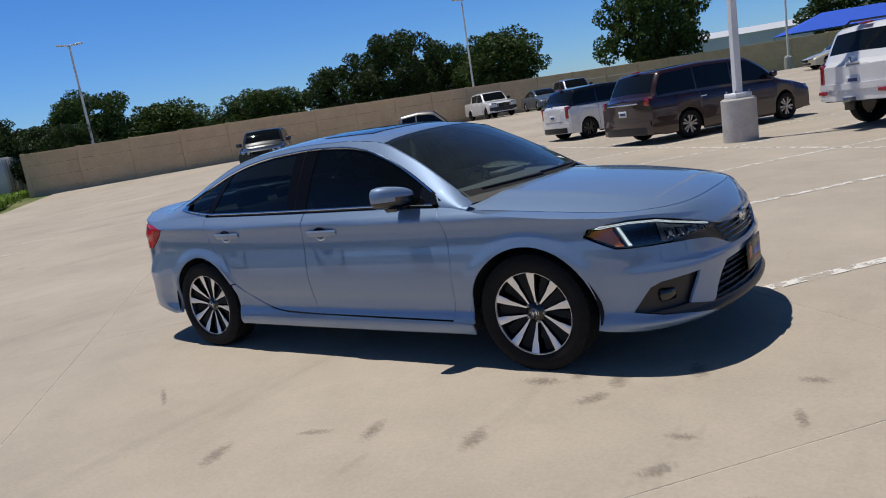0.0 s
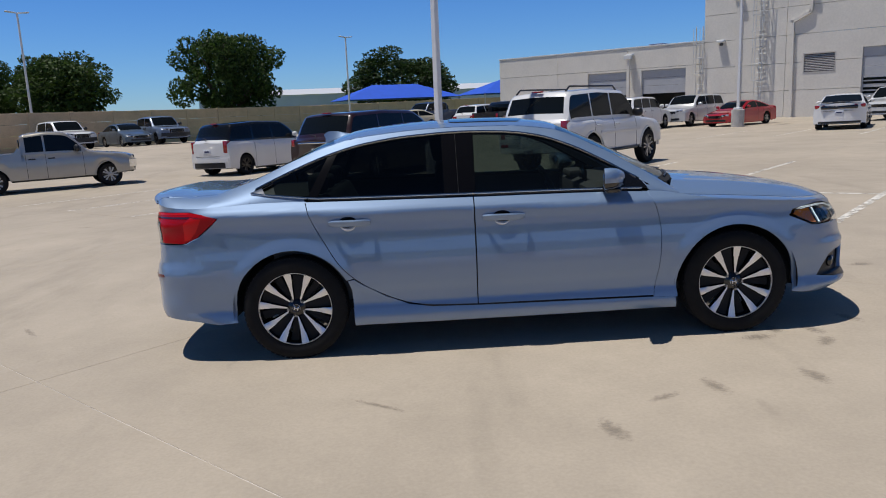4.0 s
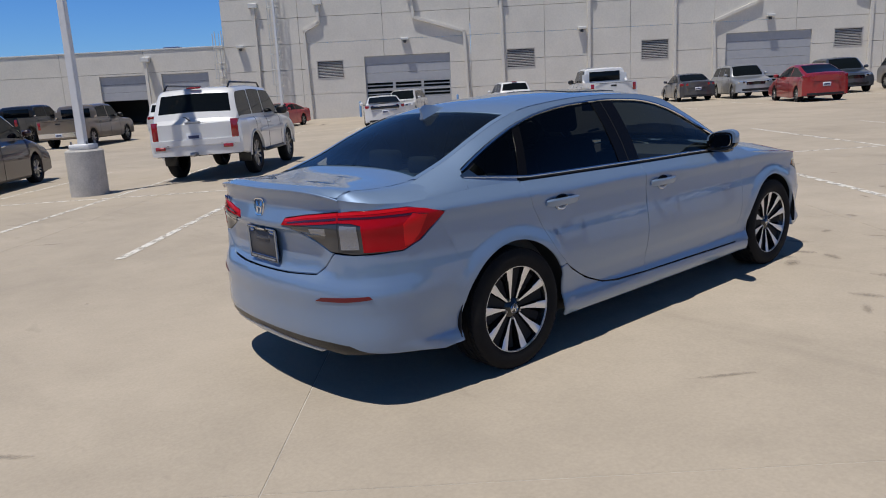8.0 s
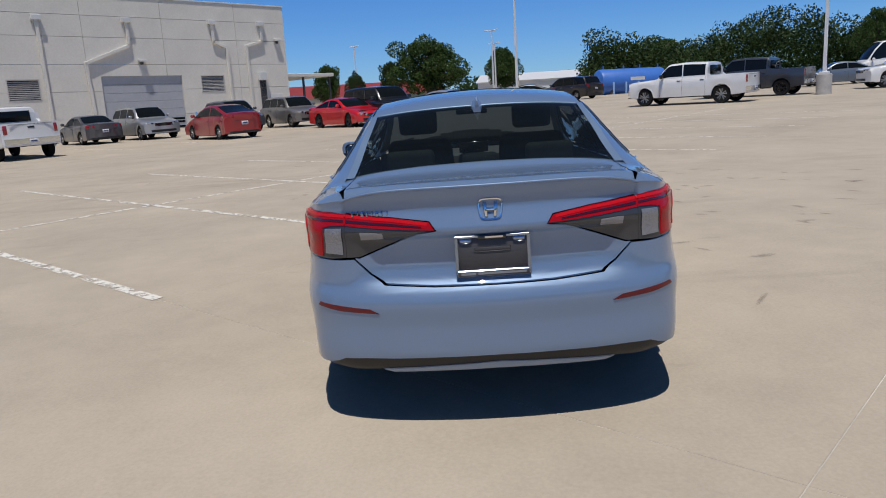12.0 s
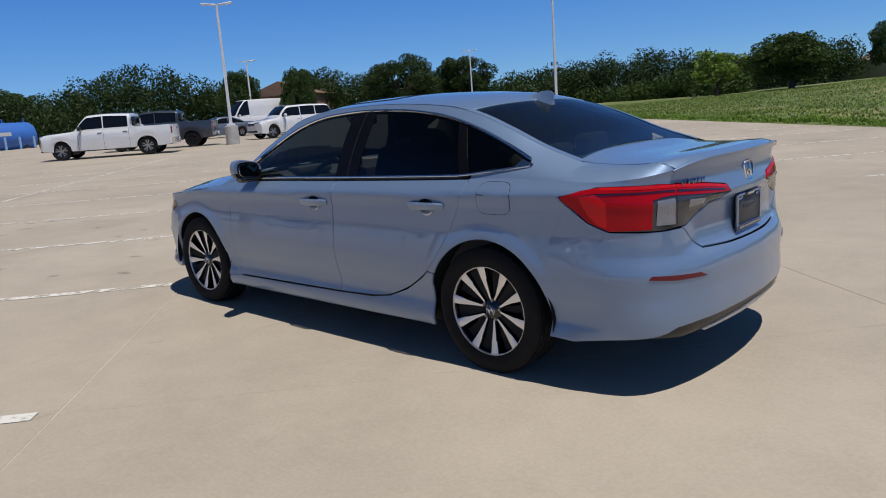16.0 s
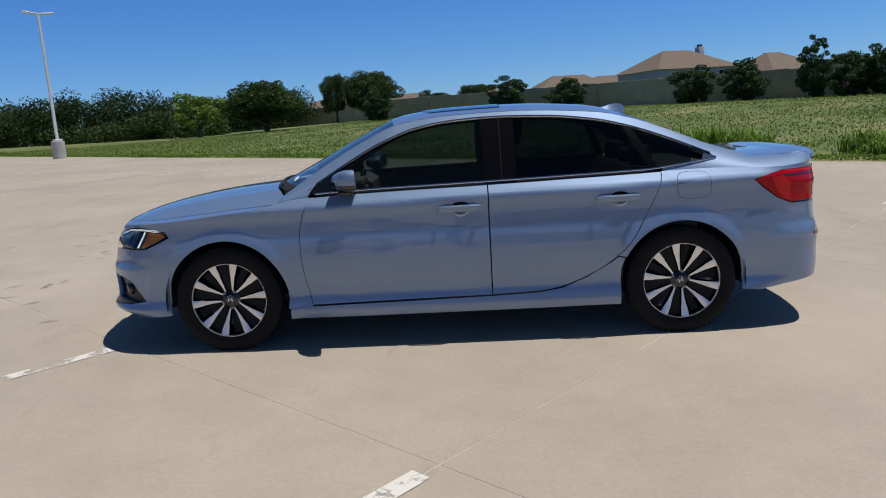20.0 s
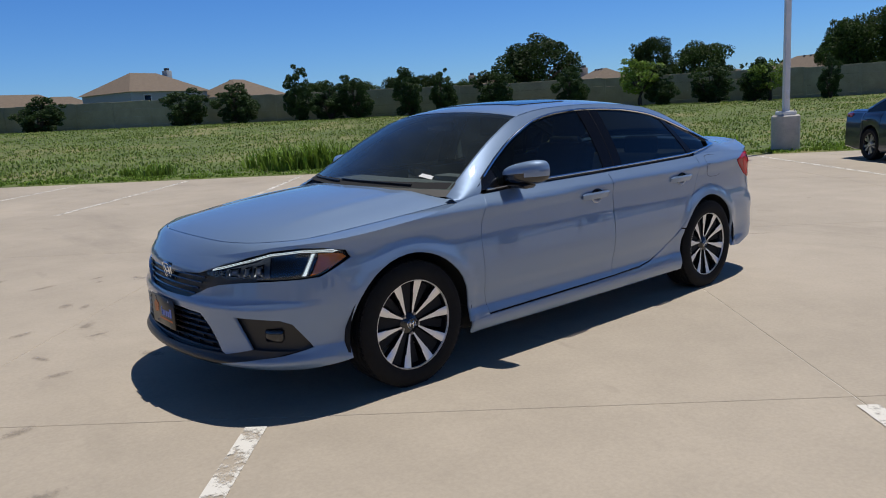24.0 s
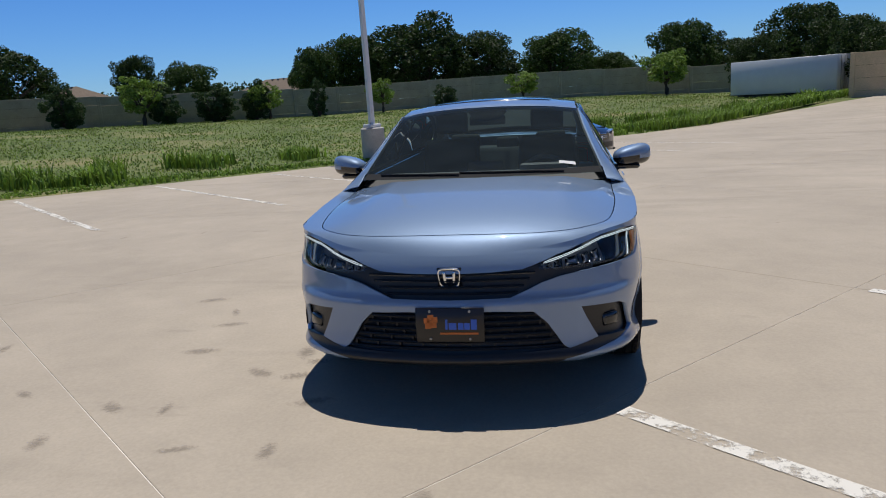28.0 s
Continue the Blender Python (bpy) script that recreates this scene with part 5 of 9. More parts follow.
# ---- wheels ----
def build_wheel():
    hub = new("wheel")
    t = lathe([(0.224, -0.092), (0.236, -0.100), (0.270, -0.108), (0.300, -0.102), (0.316, -0.088), (0.3215, -0.065), (0.3175, -0.064), (0.3175, -0.058), (0.3225, -0.057), (0.3235, -0.030), (0.3175, -0.029), (0.3175, -0.021), (0.3235, -0.020), (0.3235, 0.020), (0.3175, 0.021), (0.3175, 0.029), (0.3235, 0.030), (0.3225, 0.057), (0.3175, 0.058), (0.3175, 0.064), (0.3215, 0.065), (0.316, 0.088), (0.300, 0.102), (0.270, 0.108), (0.236, 0.100), (0.224, 0.092)], 72, 'y')
    tyre = part("tyre", t, M_RUBBER, hub)
    # shoulder tread blocks
    bm = bmesh.new()
    for k in range(60):
        a = 2 * math.pi * k / 60
        for sy in (-1, 1):
            m = Matrix.Rotation(a, 4, 'Y') @ Matrix.Translation((0.3185, sy * 0.076, 0))
            add_box(bm, -0.004, 0.0042, -0.010, 0.010, -0.012, 0.012, 0, m)
    tagged(part("tread", bm, M_RUBBER, tyre), kind="stuff")
    rim = part("rim", lathe([(0.226, 0.094), (0.232, 0.092), (0.233, 0.086), (0.222, 0.080), (0.216, 0.06), (0.200, 0.0), (0.205, -0.08), (0.222, -0.092)], 64, 'y'), M_RIMBLK, hub, "black alloy rim")
    part("rim_lip", lathe([(0.2225, 0.0865), (0.2255, 0.0945), (0.2300, 0.0945), (0.2325, 0.0915)], 64, 'y'), M_MACHINED, rim, "machined rim lip")
    bm = bmesh.new()
    # black web behind the spokes, open between the pairs
    for k in range(10):
        a = radians(12 + 36 * k)
        m = Matrix.Rotation(-a, 4, 'Y')
        w0, w1 = (0.028, 0.090) if k % 2 == 0 else (0.026, 0.060)
        v = [(0.045, 0.030, -w0 / 2), (0.218, 0.046, -w1 / 2), (0.218, 0.046, w1 / 2), (0.045, 0.030, w0 / 2), (0.045, 0.062, -w0 / 2 * 0.8), (0.218, 0.074, -w1 / 2 * 0.8), (0.218, 0.074, w1 / 2 * 0.8), (0.045, 0.062, w0 / 2 * 0.8)]
        vs = [bm.verts.new(m @ Vector((x, y - (0.022 if k % 2 else 0.012), z))) for x, y, z in v]
        for f in ((0, 1, 2, 3), (7, 6, 5, 4), (0, 4, 5, 1), (1, 5, 6, 2), (2, 6, 7, 3), (3, 7, 4, 0)):
            bm.faces.new([vs[i] for i in f])
    bmesh.ops.recalc_face_normals(bm, faces=bm.faces)
    part("spoke_web", bm, M_INNER, rim)
    for k in range(5):
        for s in (-1, 1):
            a = radians(12 + 72 * k + s * 17)
            m = Matrix.Rotation(-a, 4, 'Y')
            bm = bmesh.new()
            off = s * 0.006
            secs = [(0.055, 0.060, 0.010, off), (0.10, 0.066, 0.018, off * 0.5), (0.16, 0.077, 0.033, 0.0), (0.213, 0.086, 0.045, 0.0), (0.226, 0.090, 0.047, 0.0)]
            prev = None
            for r, y, w, c in secs:
                ring = [bm.verts.new(m @ Vector((r, yy, zz))) for yy, zz in ((y - 0.03, c - w * 0.62), (y - 0.002, c - w / 2), (y, c - w * 0.42), (y, c + w * 0.42), (y - 0.002, c + w / 2), (y - 0.03, c + w * 0.62))]
                if prev:
                    for j in range(5):
                        bm.faces.new((prev[j], prev[j + 1], ring[j + 1], ring[j]))
                prev = ring
            bmesh.ops.recalc_face_normals(bm, faces=bm.faces)
            for f in bm.faces:
                if f.normal.y < 0 and abs(f.normal.y) > 0.5:
                    f.normal_flip()
            sp = part("spoke", smooth(bm, 30), M_MACHINED, rim, "machined silver spoke")
            sp.data.materials.append(M_RIMBLK)
            for p in sp.data.polygons:
                p.material_index = 0 if abs(p.normal.y) > 0.80 else 1
    part("centre_cap", lathe([(0.0, 0.070), (0.026, 0.070), (0.030, 0.067), (0.045, 0.062), (0.058, 0.050), (0.060, 0.02)], 28, 'y'), M_RIMBLK, rim)
    ring = part("cap_emblem", lathe([(0.0225, 0.070), (0.024, 0.0725), (0.026, 0.070)], 24, 'y'), M_CHROME, rim)
    for a, b, c, d in ((-0.014, -0.014, -0.007, 0.014), (0.007, -0.014, 0.014, 0.014), (-0.007, -0.003, 0.007, 0.003)):
        part("cap_bar", box(a, c, 0.069, 0.0725, b, d, 0.001), M_CHROME, rim)
    for k in range(5):
        a = radians(12 + 36 + 72 * k)
        bm = lathe([(0.0, 0.066), (0.007, 0.066), (0.0095, 0.060), (0.0105, 0.045)], 8, 'y')
        bmesh.ops.translate(bm, verts=bm.verts, vec=(0.052 * math.cos(a), 0, 0.052 * math.sin(a)))
        part("lug_nut", bm, M_STEEL, rim)
    part("brake_disc", lathe([(0.06, 0.0), (0.14, 0.0), (0.14, -0.02), (0.06, -0.02)], 40, 'y'), M_DISC, hub)
    bm = box(0.07, 0.15, -0.035, 0.028, -0.06, 0.06, 0.01)
    part("brake_caliper", bm, M_DARKGREY, hub)
    return hub
wheel0 = build_wheel()
wheel0.parent = car
for i, (wx, wy, turn) in enumerate(((1.3675, 0.772, 0), (-1.3675, 0.782, 20), (1.3675, -0.772, 8), (-1.3675, -0.782, -14))):
    m = Matrix.Translation((wx, wy, 0.318)) @ (Matrix.Rotation(math.pi, 4, 'Z') if wy < 0 else Matrix()) @ Matrix.Rotation(radians(turn), 4, 'Y')
    if i == 0:
        wheel0.matrix_basis = m
    else:
        copy_thing(wheel0, m)

# ---- ground, lot, markings ----
CH, SH = math.cos(radians(49)), math.sin(radians(49))
def lot(a, c):
    """World x, y from metres along and across the stall direction."""
    return a * CH - c * SH, a * SH + c * CH
def rise(x, y):
    """How far the land lies above the lot's plane."""
    s = -0.62 * x + 0.78 * y
    r = 0.85 * sstep(16, 46, s)
    d = -(x * CH + y * SH) - 12.8
    r += 1.15 * sstep(0, 46, d) * sstep(25, -15, x + 0.2 * y)
    return r
def land(x, y):
    q = math.hypot(x, y)
    k = 1 - sstep(90, 160, q) * 0.75
    return gz(x, y) * k + rise(x, y)

def concrete_mat():
    m = bpy.data.materials.new("lot_concrete")
    m.use_nodes = True
    nt = m.node_tree
    b = nt.nodes["Principled BSDF"]
    b.inputs["Roughness"].default_value = 0.75
    b.inputs["Specular IOR Level"].default_value = 0.35
    geo = nt.nodes.new("ShaderNodeNewGeometry")
    oi = nt.nodes.new("ShaderNodeObjectInfo")
    def noise_node(scale, detail, rough=0.6, stretch=None):
        n = nt.nodes.new("ShaderNodeTexNoise")
        n.inputs["Scale"].default_value, n.inputs["Detail"].default_value, n.inputs["Roughness"].default_value = scale, detail, rough
        if stretch:
            mp = nt.nodes.new("ShaderNodeMapping")
            mp.inputs["Rotation"].default_value = (0, 0, stretch[0])
            mp.inputs["Scale"].default_value = stretch[1]
            nt.links.new(geo.outputs["Position"], mp.inputs["Vector"])
            nt.links.new(mp.outputs[0], n.inputs["Vector"])
        else:
            nt.links.new(geo.outputs["Position"], n.inputs["Vector"])
        return n.outputs[0]
    def ramp(src, a, b_, lo, hi):
        r = nt.nodes.new("ShaderNodeMapRange")
        r.inputs["From Min"].default_value, r.inputs["From Max"].default_value = a, b_
        r.inputs["To Min"].default_value, r.inputs["To Max"].default_value = lo, hi
        nt.links.new(src, r.inputs["Value"])
        return r.outputs[0]
    def times(a, b_):
        r = nt.nodes.new("ShaderNodeMath")
        r.operation = 'MULTIPLY'
        nt.links.new(a, r.inputs[0])
        nt.links.new(b_, r.inputs[1])
        return r.outputs[0]
    f = ramp(noise_node(0.35, 5), 0.3, 0.7, 0.87, 1.09)
    f = times(f, ramp(noise_node(2.2, 6, 0.7), 0.3, 0.7, 0.93, 1.06))
    f = times(f, ramp(noise_node(55, 3), 0.25, 0.75, 0.93, 1.07))
    f = times(f, ramp(noise_node(0.9, 5, 0.65, (radians(41), (1.0, 0.22, 1.0))), 0.58, 0.80, 1.0, 0.74))
    f = times(f, ramp(noise_node(3.0, 4, 0.6, (radians(-49), (1.0, 0.35, 1.0))), 0.66, 0.80, 1.0, 0.78))
    f = times(f, ramp(oi.outputs["Random"], 0, 1, 0.975, 1.02))
    vm = nt.nodes.new("ShaderNodeVectorMath")
    vm.operation = 'SCALE'
    vm.inputs[0].default_value = (0.420, 0.361, 0.283)
    nt.links.new(f, vm.inputs["Scale"])
    nt.links.new(vm.outputs[0], b.inputs["Base Color"])
    n3 = noise_node(120, 3)
    bp = nt.nodes.new("ShaderNodeBump")
    bp.inputs["Strength"].default_value = 0.12
    bp.inputs["Distance"].default_value = 0.006
    nt.links.new(n3, bp.inputs["Height"])
    nt.links.new(bp.outputs[0], b.inputs["Normal"])
    return m
M_CONC = concrete_mat()

def worn_paint(name, color, wear):
    """Paint that flakes off: alpha by noise."""
    m = mat(name, color, 0.7)
    nt = m.node_tree
    geo = nt.nodes.new("ShaderNodeNewGeometry")
    n = nt.nodes.new("ShaderNodeTexNoise")
    n.inputs["Scale"].default_value, n.inputs["Detail"].default_value, n.inputs["Roughness"].default_value = 9.0, 8, 0.75
    nt.links.new(geo.outputs["Position"], n.inputs["Vector"])
    r = nt.nodes.new("ShaderNodeMapRange")
    r.inputs["From Min"].default_value, r.inputs["From Max"].default_value = wear - 0.05, wear + 0.05
    nt.links.new(n.outputs[0], r.inputs["Value"])
    nt.links.new(r.outputs[0], nt.nodes["Principled BSDF"].inputs["Alpha"])
    return m
M_LINE = worn_paint("worn_line_paint", (0.70, 0.67, 0.60), 0.47)
M_FIELD = mat("field_grass", (0.104, 0.140, 0.030), 0.95, vary=0.30, scale=0.35, fine=0.3, bump=0.4, bscale=9)

def dry_patches(m):
    """Bare straw-coloured spots between the green."""
    nt = m.node_tree
    b = nt.nodes["Principled BSDF"]
    src = b.inputs["Base Color"].links[0].from_socket
    tc = nt.nodes.new("ShaderNodeTexCoord")
    n = nt.nodes.new("ShaderNodeTexNoise")
    n.inputs["Scale"].default_value, n.inputs["Detail"].default_value, n.inputs["Roughness"].default_value = 0.16, 7, 0.68
    nt.links.new(tc.outputs["Object"], n.inputs["Vector"])
    r = nt.nodes.new("ShaderNodeMapRange")
    r.inputs["From Min"].default_value, r.inputs["From Max"].default_value = 0.50, 0.64
    nt.links.new(n.outputs[0], r.inputs["Value"])
    mx = nt.nodes.new("ShaderNodeMix")
    mx.data_type = 'RGBA'
    nt.links.new(r.outputs[0], mx.inputs[0])
    nt.links.new(src, mx.inputs[6])
    mx.inputs[7].default_value = (0.23, 0.21, 0.085, 1)
    nt.links.new(mx.outputs[2], b.inputs["Base Color"])
dry_patches(M_FIELD)

# the land: one sheet to the horizon
def land_sheet():
    xs = sorted(set([-1800, -1200, -800, -500, -350, -250] + list(range(-200, 201, 8)) + [250, 350, 500, 800, 1200, 1800]))
    bm = bmesh.new()
    rows = []
    for y in xs:
        row = []
        for x in xs:
            a, c = x * CH + y * SH, -x * SH + y * CH
            inside = -12.4 < a < 90 and -75 < c < 60
            z = land(x, y)
            row.append(bm.verts.new((x, y, z - (0.25 if inside else 0.012))))
        rows.append(row)
    for A, B in zip(rows, rows[1:]):
        for i in range(len(xs) - 1):
            bm.faces.new((A[i], A[i + 1], B[i + 1], B[i]))
    tagged(part("ground", smooth(bm), M_FIELD), "grassy land round the parking lot", "ground", kind="structure")
land_sheet()

# field edge beside the lot: finer strip of turf
def turf():
    bm = bmesh.new()
    rows = []
    for i in range(26):
        a = -12.78 - (i ** 1.55) * 0.42
        row = []
        for j in range(66):
            c = -70 + 2.2 * j
            e = max(0, -c * 0 + (c - 24) * 0.10) if c > 24 else 0
            x, y = lot(a - e * (1 if i == 0 else 1), c)
            row.append(bm.verts.new((x, y, land(x, y) + (0.03 if i else -0.03) + 0.05 * noise.noise((x * 0.5, y * 0.5, 0)))))
        rows.append(row)
    for A, B in zip(rows, rows[1:]):
        for k in range(65):
            bm.faces.new((A[k], A[k + 1], B[k + 1], B[k]))
    bmesh.ops.recalc_face_normals(bm, faces=bm.faces)
    tagged(part("field", smooth(bm), M_FIELD), "green weedy field sloping up from the lot", "field", kind="structure")
turf()

# concrete slabs: nearest ones singly, the rest joined
A0, C0, DA, DC = 1.9, 1.55, 4.6, 4.5
road = tagged(new("lot_pavement"), "sunlit tan concrete parking lot with sawn joints", "parking lot", kind="structure")
def slab_bm(a0, c0, a1, c1, n=1):
    bm = bmesh.new()
    top, low, flo = [], [], []
    g, bv, dp = 0.0022, 0.0022, 0.05
    for a, c in ((a0 + g, c0 + g), (a1 - g, c0 + g), (a1 - g, c1 - g), (a0 + g, c1 - g)):
        sa, sc = (1 if a < (a0 + a1) / 2 else -1), (1 if c < (c0 + c1) / 2 else -1)
        x, y = lot(a + sa * bv, c + sc * bv)
        top.append(bm.verts.new((x, y, land(x, y))))
        x, y = lot(a, c)
        low.append(bm.verts.new((x, y, land(x, y) - bv)))
        flo.append(bm.verts.new((x, y, land(x, y) - dp)))
    bm.faces.new(top)
    for A, B in ((top, low), (low, flo)):
        for k in range(4):
            bm.faces.new((A[k], B[k], B[(k + 1) % 4], A[(k + 1) % 4]))
    bmesh.ops.recalc_face_normals(bm, faces=bm.faces)
    return bm
far = bmesh.new()
for i in range(-4, 20):
    for j in range(-17, 14):
        a0, c0 = A0 + i * DA, C0 + j * DC
        a1, c1 = a0 + DA, c0 + DC
        if a0 < -12.8:
            a0 = -12.8
        if a1 <= a0 + 0.2:
            continue
        xm, ym = lot((a0 + a1) / 2, (c0 + c1) / 2)
        if ym > 62 + 0.6 * xm or xm < -41:
            continue
        if -4 <= i <= 4 and -5 <= j <= 4:
            part("slab", slab_bm(a0, c0, a1, c1), M_CONC, road)
        else:
            join_into(far, slab_bm(a0, c0, a1, c1))
tagged(part("far_slabs", far, M_CONC, road), kind="stuff")
# joint filler below the slabs
bm = bmesh.new()
for i in range(-4, 20):
    for j in range(-17, 14):
        q = []
        for a, c in ((A0 + i * DA, C0 + j * DC), (A0 + (i + 1) * DA, C0 + j * DC), (A0 + (i + 1) * DA, C0 + (j + 1) * DC), (A0 + i * DA, C0 + (j + 1) * DC)):
            x, y = lot(max(a, -12.8), c)
            q.append(bm.verts.new((x, y, land(x, y) - 0.003)))
        x, y = q[0].co.x, q[0].co.y
        if A0 + (i + 1) * DA > -12.6 and not (y > 58 + 0.6 * x or x < -42):
            bm.faces.new(q)
part("joint_filler", bm, mat("joint_filler", (0.60, 0.56, 0.50), 0.9, vary=0.55, scale=0.5), road)

# stall lines
def stripe(a0, c0, a1, c1, w=0.1, lift=0.004):
    bm = bmesh.new()
    n = max(1, int(math.hypot(a1 - a0, c1 - c0) / 1.5))
    da, dc = a1 - a0, c1 - c0
    L = math.hypot(da, dc)
    px, pc = -dc / L * w / 2, da / L * w / 2
    rows = []
    for k in range(n + 1):
        a, c = a0 + da * k / n, c0 + dc * k / n
        r = []
        for s in (-1, 1):
            x, y = lot(a + s * px, c + s * pc)
            r.append(bm.verts.new((x, y, land(x, y) + lift)))
        rows.append(r)
    for A, B in zip(rows, rows[1:]):
        bm.faces.new((A[0], B[0], B[1], A[1]))
    bmesh.ops.recalc_face_normals(bm, faces=bm.faces)
    if bm.faces[:][0].normal.z < 0:
        bmesh.ops.reverse_faces(bm, faces=bm.faces)
    tagged(part("stall_line", bm, M_LINE), "worn white painted parking line on concrete", "line", "parking lines", "structure")
for k in range(-5, 9):
    c = 1.55 - 2.72 * k
    stripe(2.0, c, 13.4, c)
    if -14 < c < 24:
        stripe(-12.3, c - 0.05, -6.4, c - 0.05)
for k in range(3, 8):
    c = 1.55 - 2.72 * k - 12
    stripe(-12.3, c + 4, -6.4, c + 4)
stripe(7.55, 16.0, 7.55, -24.0)
for k in range(-6, 10):
    c = -0.4 - 2.9 * k
    stripe(25.0, c, 31.0, c)
for k in range(4, 12):
    c = -8.0 - 2.75 * k
    stripe(16.0, c, 21.5, c)
# tyre scuffs and drips on the slabs
def smudge_mat(name, color, cut, sc):
    m = mat(name, color, 0.85)
    nt = m.node_tree
    tc = nt.nodes.new("ShaderNodeTexCoord")
    gr = nt.nodes.new("ShaderNodeTexGradient")
    gr.gradient_type = 'SPHERICAL'
    nt.links.new(tc.outputs["Object"], gr.inputs[0])
    # rubber left in streaks along the tread
    oi = nt.nodes.new("ShaderNodeObjectInfo")
    ad = nt.nodes.new("ShaderNodeVectorMath")
    ad.operation = 'ADD'
    nt.links.new(tc.outputs["Object"], ad.inputs[0])
    nt.links.new(oi.outputs["Location"], ad.inputs[1])
    mp = nt.nodes.new("ShaderNodeMapping")
    mp.inputs["Scale"].default_value = (4.5, 1.1, 1.0)
    nt.links.new(ad.outputs[0], mp.inputs["Vector"])
    n = nt.nodes.new("ShaderNodeTexNoise")
    n.inputs["Scale"].default_value, n.inputs["Detail"].default_value, n.inputs["Roughness"].default_value = sc, 6, 0.7
    nt.links.new(mp.outputs[0], n.inputs["Vector"])
    mu = nt.nodes.new("ShaderNodeMath")
    mu.operation = 'MULTIPLY'
    nt.links.new(gr.outputs[1], mu.inputs[0])
    nt.links.new(n.outputs[0], mu.inputs[1])
    r = nt.nodes.new("ShaderNodeMapRange")
    r.inputs["From Min"].default_value, r.inputs["From Max"].default_value = cut, cut + 0.20
    r.inputs["To Max"].default_value = 0.30
    nt.links.new(mu.outputs[0], r.inputs["Value"])
    nt.links.new(r.outputs[0], nt.nodes["Principled BSDF"].inputs["Alpha"])
    return m
M_SMUDGE = smudge_mat("tyre_scuff", (0.13, 0.105, 0.085), 0.25, 2.6)
rnd = random.Random(4)
disc = bmesh.new()
bmesh.ops.create_circle(disc, cap_ends=True, segments=20, radius=1.0)
disc_me = bpy.data.meshes.new("scuff")
disc.to_mesh(disc_me)
disc.free()
disc_me.materials.append(M_SMUDGE)
def scuff(x, y, r0, r1, turn):
    ob = new("scuff", disc_me)
    ob.parent = road
    ob.matrix_basis = Matrix.Translation((x, y, gz(x, y) + 0.003 + rnd.random() * 0.002)) @ Matrix.Rotation(radians(turn), 4, 'Z') @ Matrix.Diagonal((r0, r1, 1, 1))
for k in range(90):
    a, c = rnd.uniform(-2.0, 6.0), rnd.uniform(-7.0, -1.5)
    x, y = lot(a, c)
    scuff(x, y, rnd.uniform(0.14, 0.27), rnd.uniform(0.06, 0.12), rnd.choice((10, 20, 100, 49)) + rnd.uniform(-10, 10))
for k in range(60):
    a, c = rnd.uniform(-6, 12), rnd.uniform(-14, 12)
    x, y = lot(a, c)
    if abs(x) < 3 and abs(y) < 1.4:
        continue
    scuff(x, y, rnd.uniform(0.05, 0.45), rnd.uniform(0.02, 0.07), rnd.choice((0, 49, 139)) + rnd.uniform(-12, 12))

# ---- light poles ----
M_POLE = mat("white_pole_paint", (0.72, 0.72, 0.72), 0.45, vary=0.05, scale=3)
M_BASE = mat("pole_base_concrete", (0.46, 0.44, 0.41), 0.85, vary=0.16, scale=3, fine=0.1, bump=0.3, bscale=40)
def light_pole(x, y, arms, base=0.94, height=8.4, turn=49):
    r = tagged(new("light_pole"), "white steel parking lot light pole on a round concrete base", "light pole", "lot light poles")
    z0 = land(x, y)
    r.matrix_basis = Matrix.Translation((x, y, z0)) @ Matrix.Rotation(radians(turn), 4, 'Z')
    part("base", lathe([(0.0, -0.3), (0.335, -0.3), (0.335, base - 0.03), (0.30, base), (0.0, base)], 28), M_BASE, r)
    part("flange", box(-0.19, 0.19, -0.19, 0.19, base, base + 0.10, 0.015), M_POLE, r)
    bm = bmesh.new()
    w0, w1 = 0.072, 0.052
    vs = [bm.verts.new((sx_ * w, sy_ * w, z)) for z, w in ((base + 0.1, w0), (height, w1)) for sx_, sy_ in ((-1, -1), (1, -1), (1, 1), (-1, 1))]
    for k in range(4):
        bm.faces.new((vs[k], vs[(k + 1) % 4], vs[4 + (k + 1) % 4], vs[4 + k]))
    bm.faces.new(vs[4:])
    bmesh.ops.bevel(bm, geom=[e for e in bm.edges if abs(e.verts[0].co.z - e.verts[1].co.z) > 1], offset=0.012, segments=2, affect='EDGES')
    part("pole", smooth(bm, 30), M_POLE, r)
    for s in arms:
        bm = box(0.03, 0.75, -0.16, 0.16, height - 0.06, height + 0.02, 0.02)
        for v in bm.verts:
            v.co.z += 0.10 * v.co.x
            if v.co.x < 0.25:
                v.co.y *= 0.35
        bmesh.ops.rotate(bm, verts=bm.verts, cent=(0, 0, 0), matrix=Matrix.Rotation(radians(s), 3, 'Z'))
        part("lamp_head", bm, M_POLE, r)
    for dx, dy in ((0.15, 0.15), (-0.15, 0.15), (0.15, -0.15), (-0.15, -0.15)):
        b2 = lathe([(0.0, 0.05), (0.018, 0.05), (0.018, 0.0)], 6)
        bmesh.ops.translate(b2, verts=b2.verts, vec=(dx, dy, base + 0.10))
        part("anchor_bolt", b2, M_STEEL, r)
    part("hand_hole_cover", box(0.062, 0.078, -0.035, 0.035, base + 0.40, base + 0.62, 0.004), M_POLE, r)
    return r
light_pole(-0.36, 11.4, (0, 180), 0.86, 8.6)
light_pole(29.7, -17.0, (0, 180), 0.94, 6.9)
light_pole(45.4, -4.05, (0, 180), 0.9, 8.2)
light_pole(21.4, -34.3, (0, 180), 0.94, 7.6)
light_pole(-15.1, -4.95, (0, 180), 0.90, 8.6)
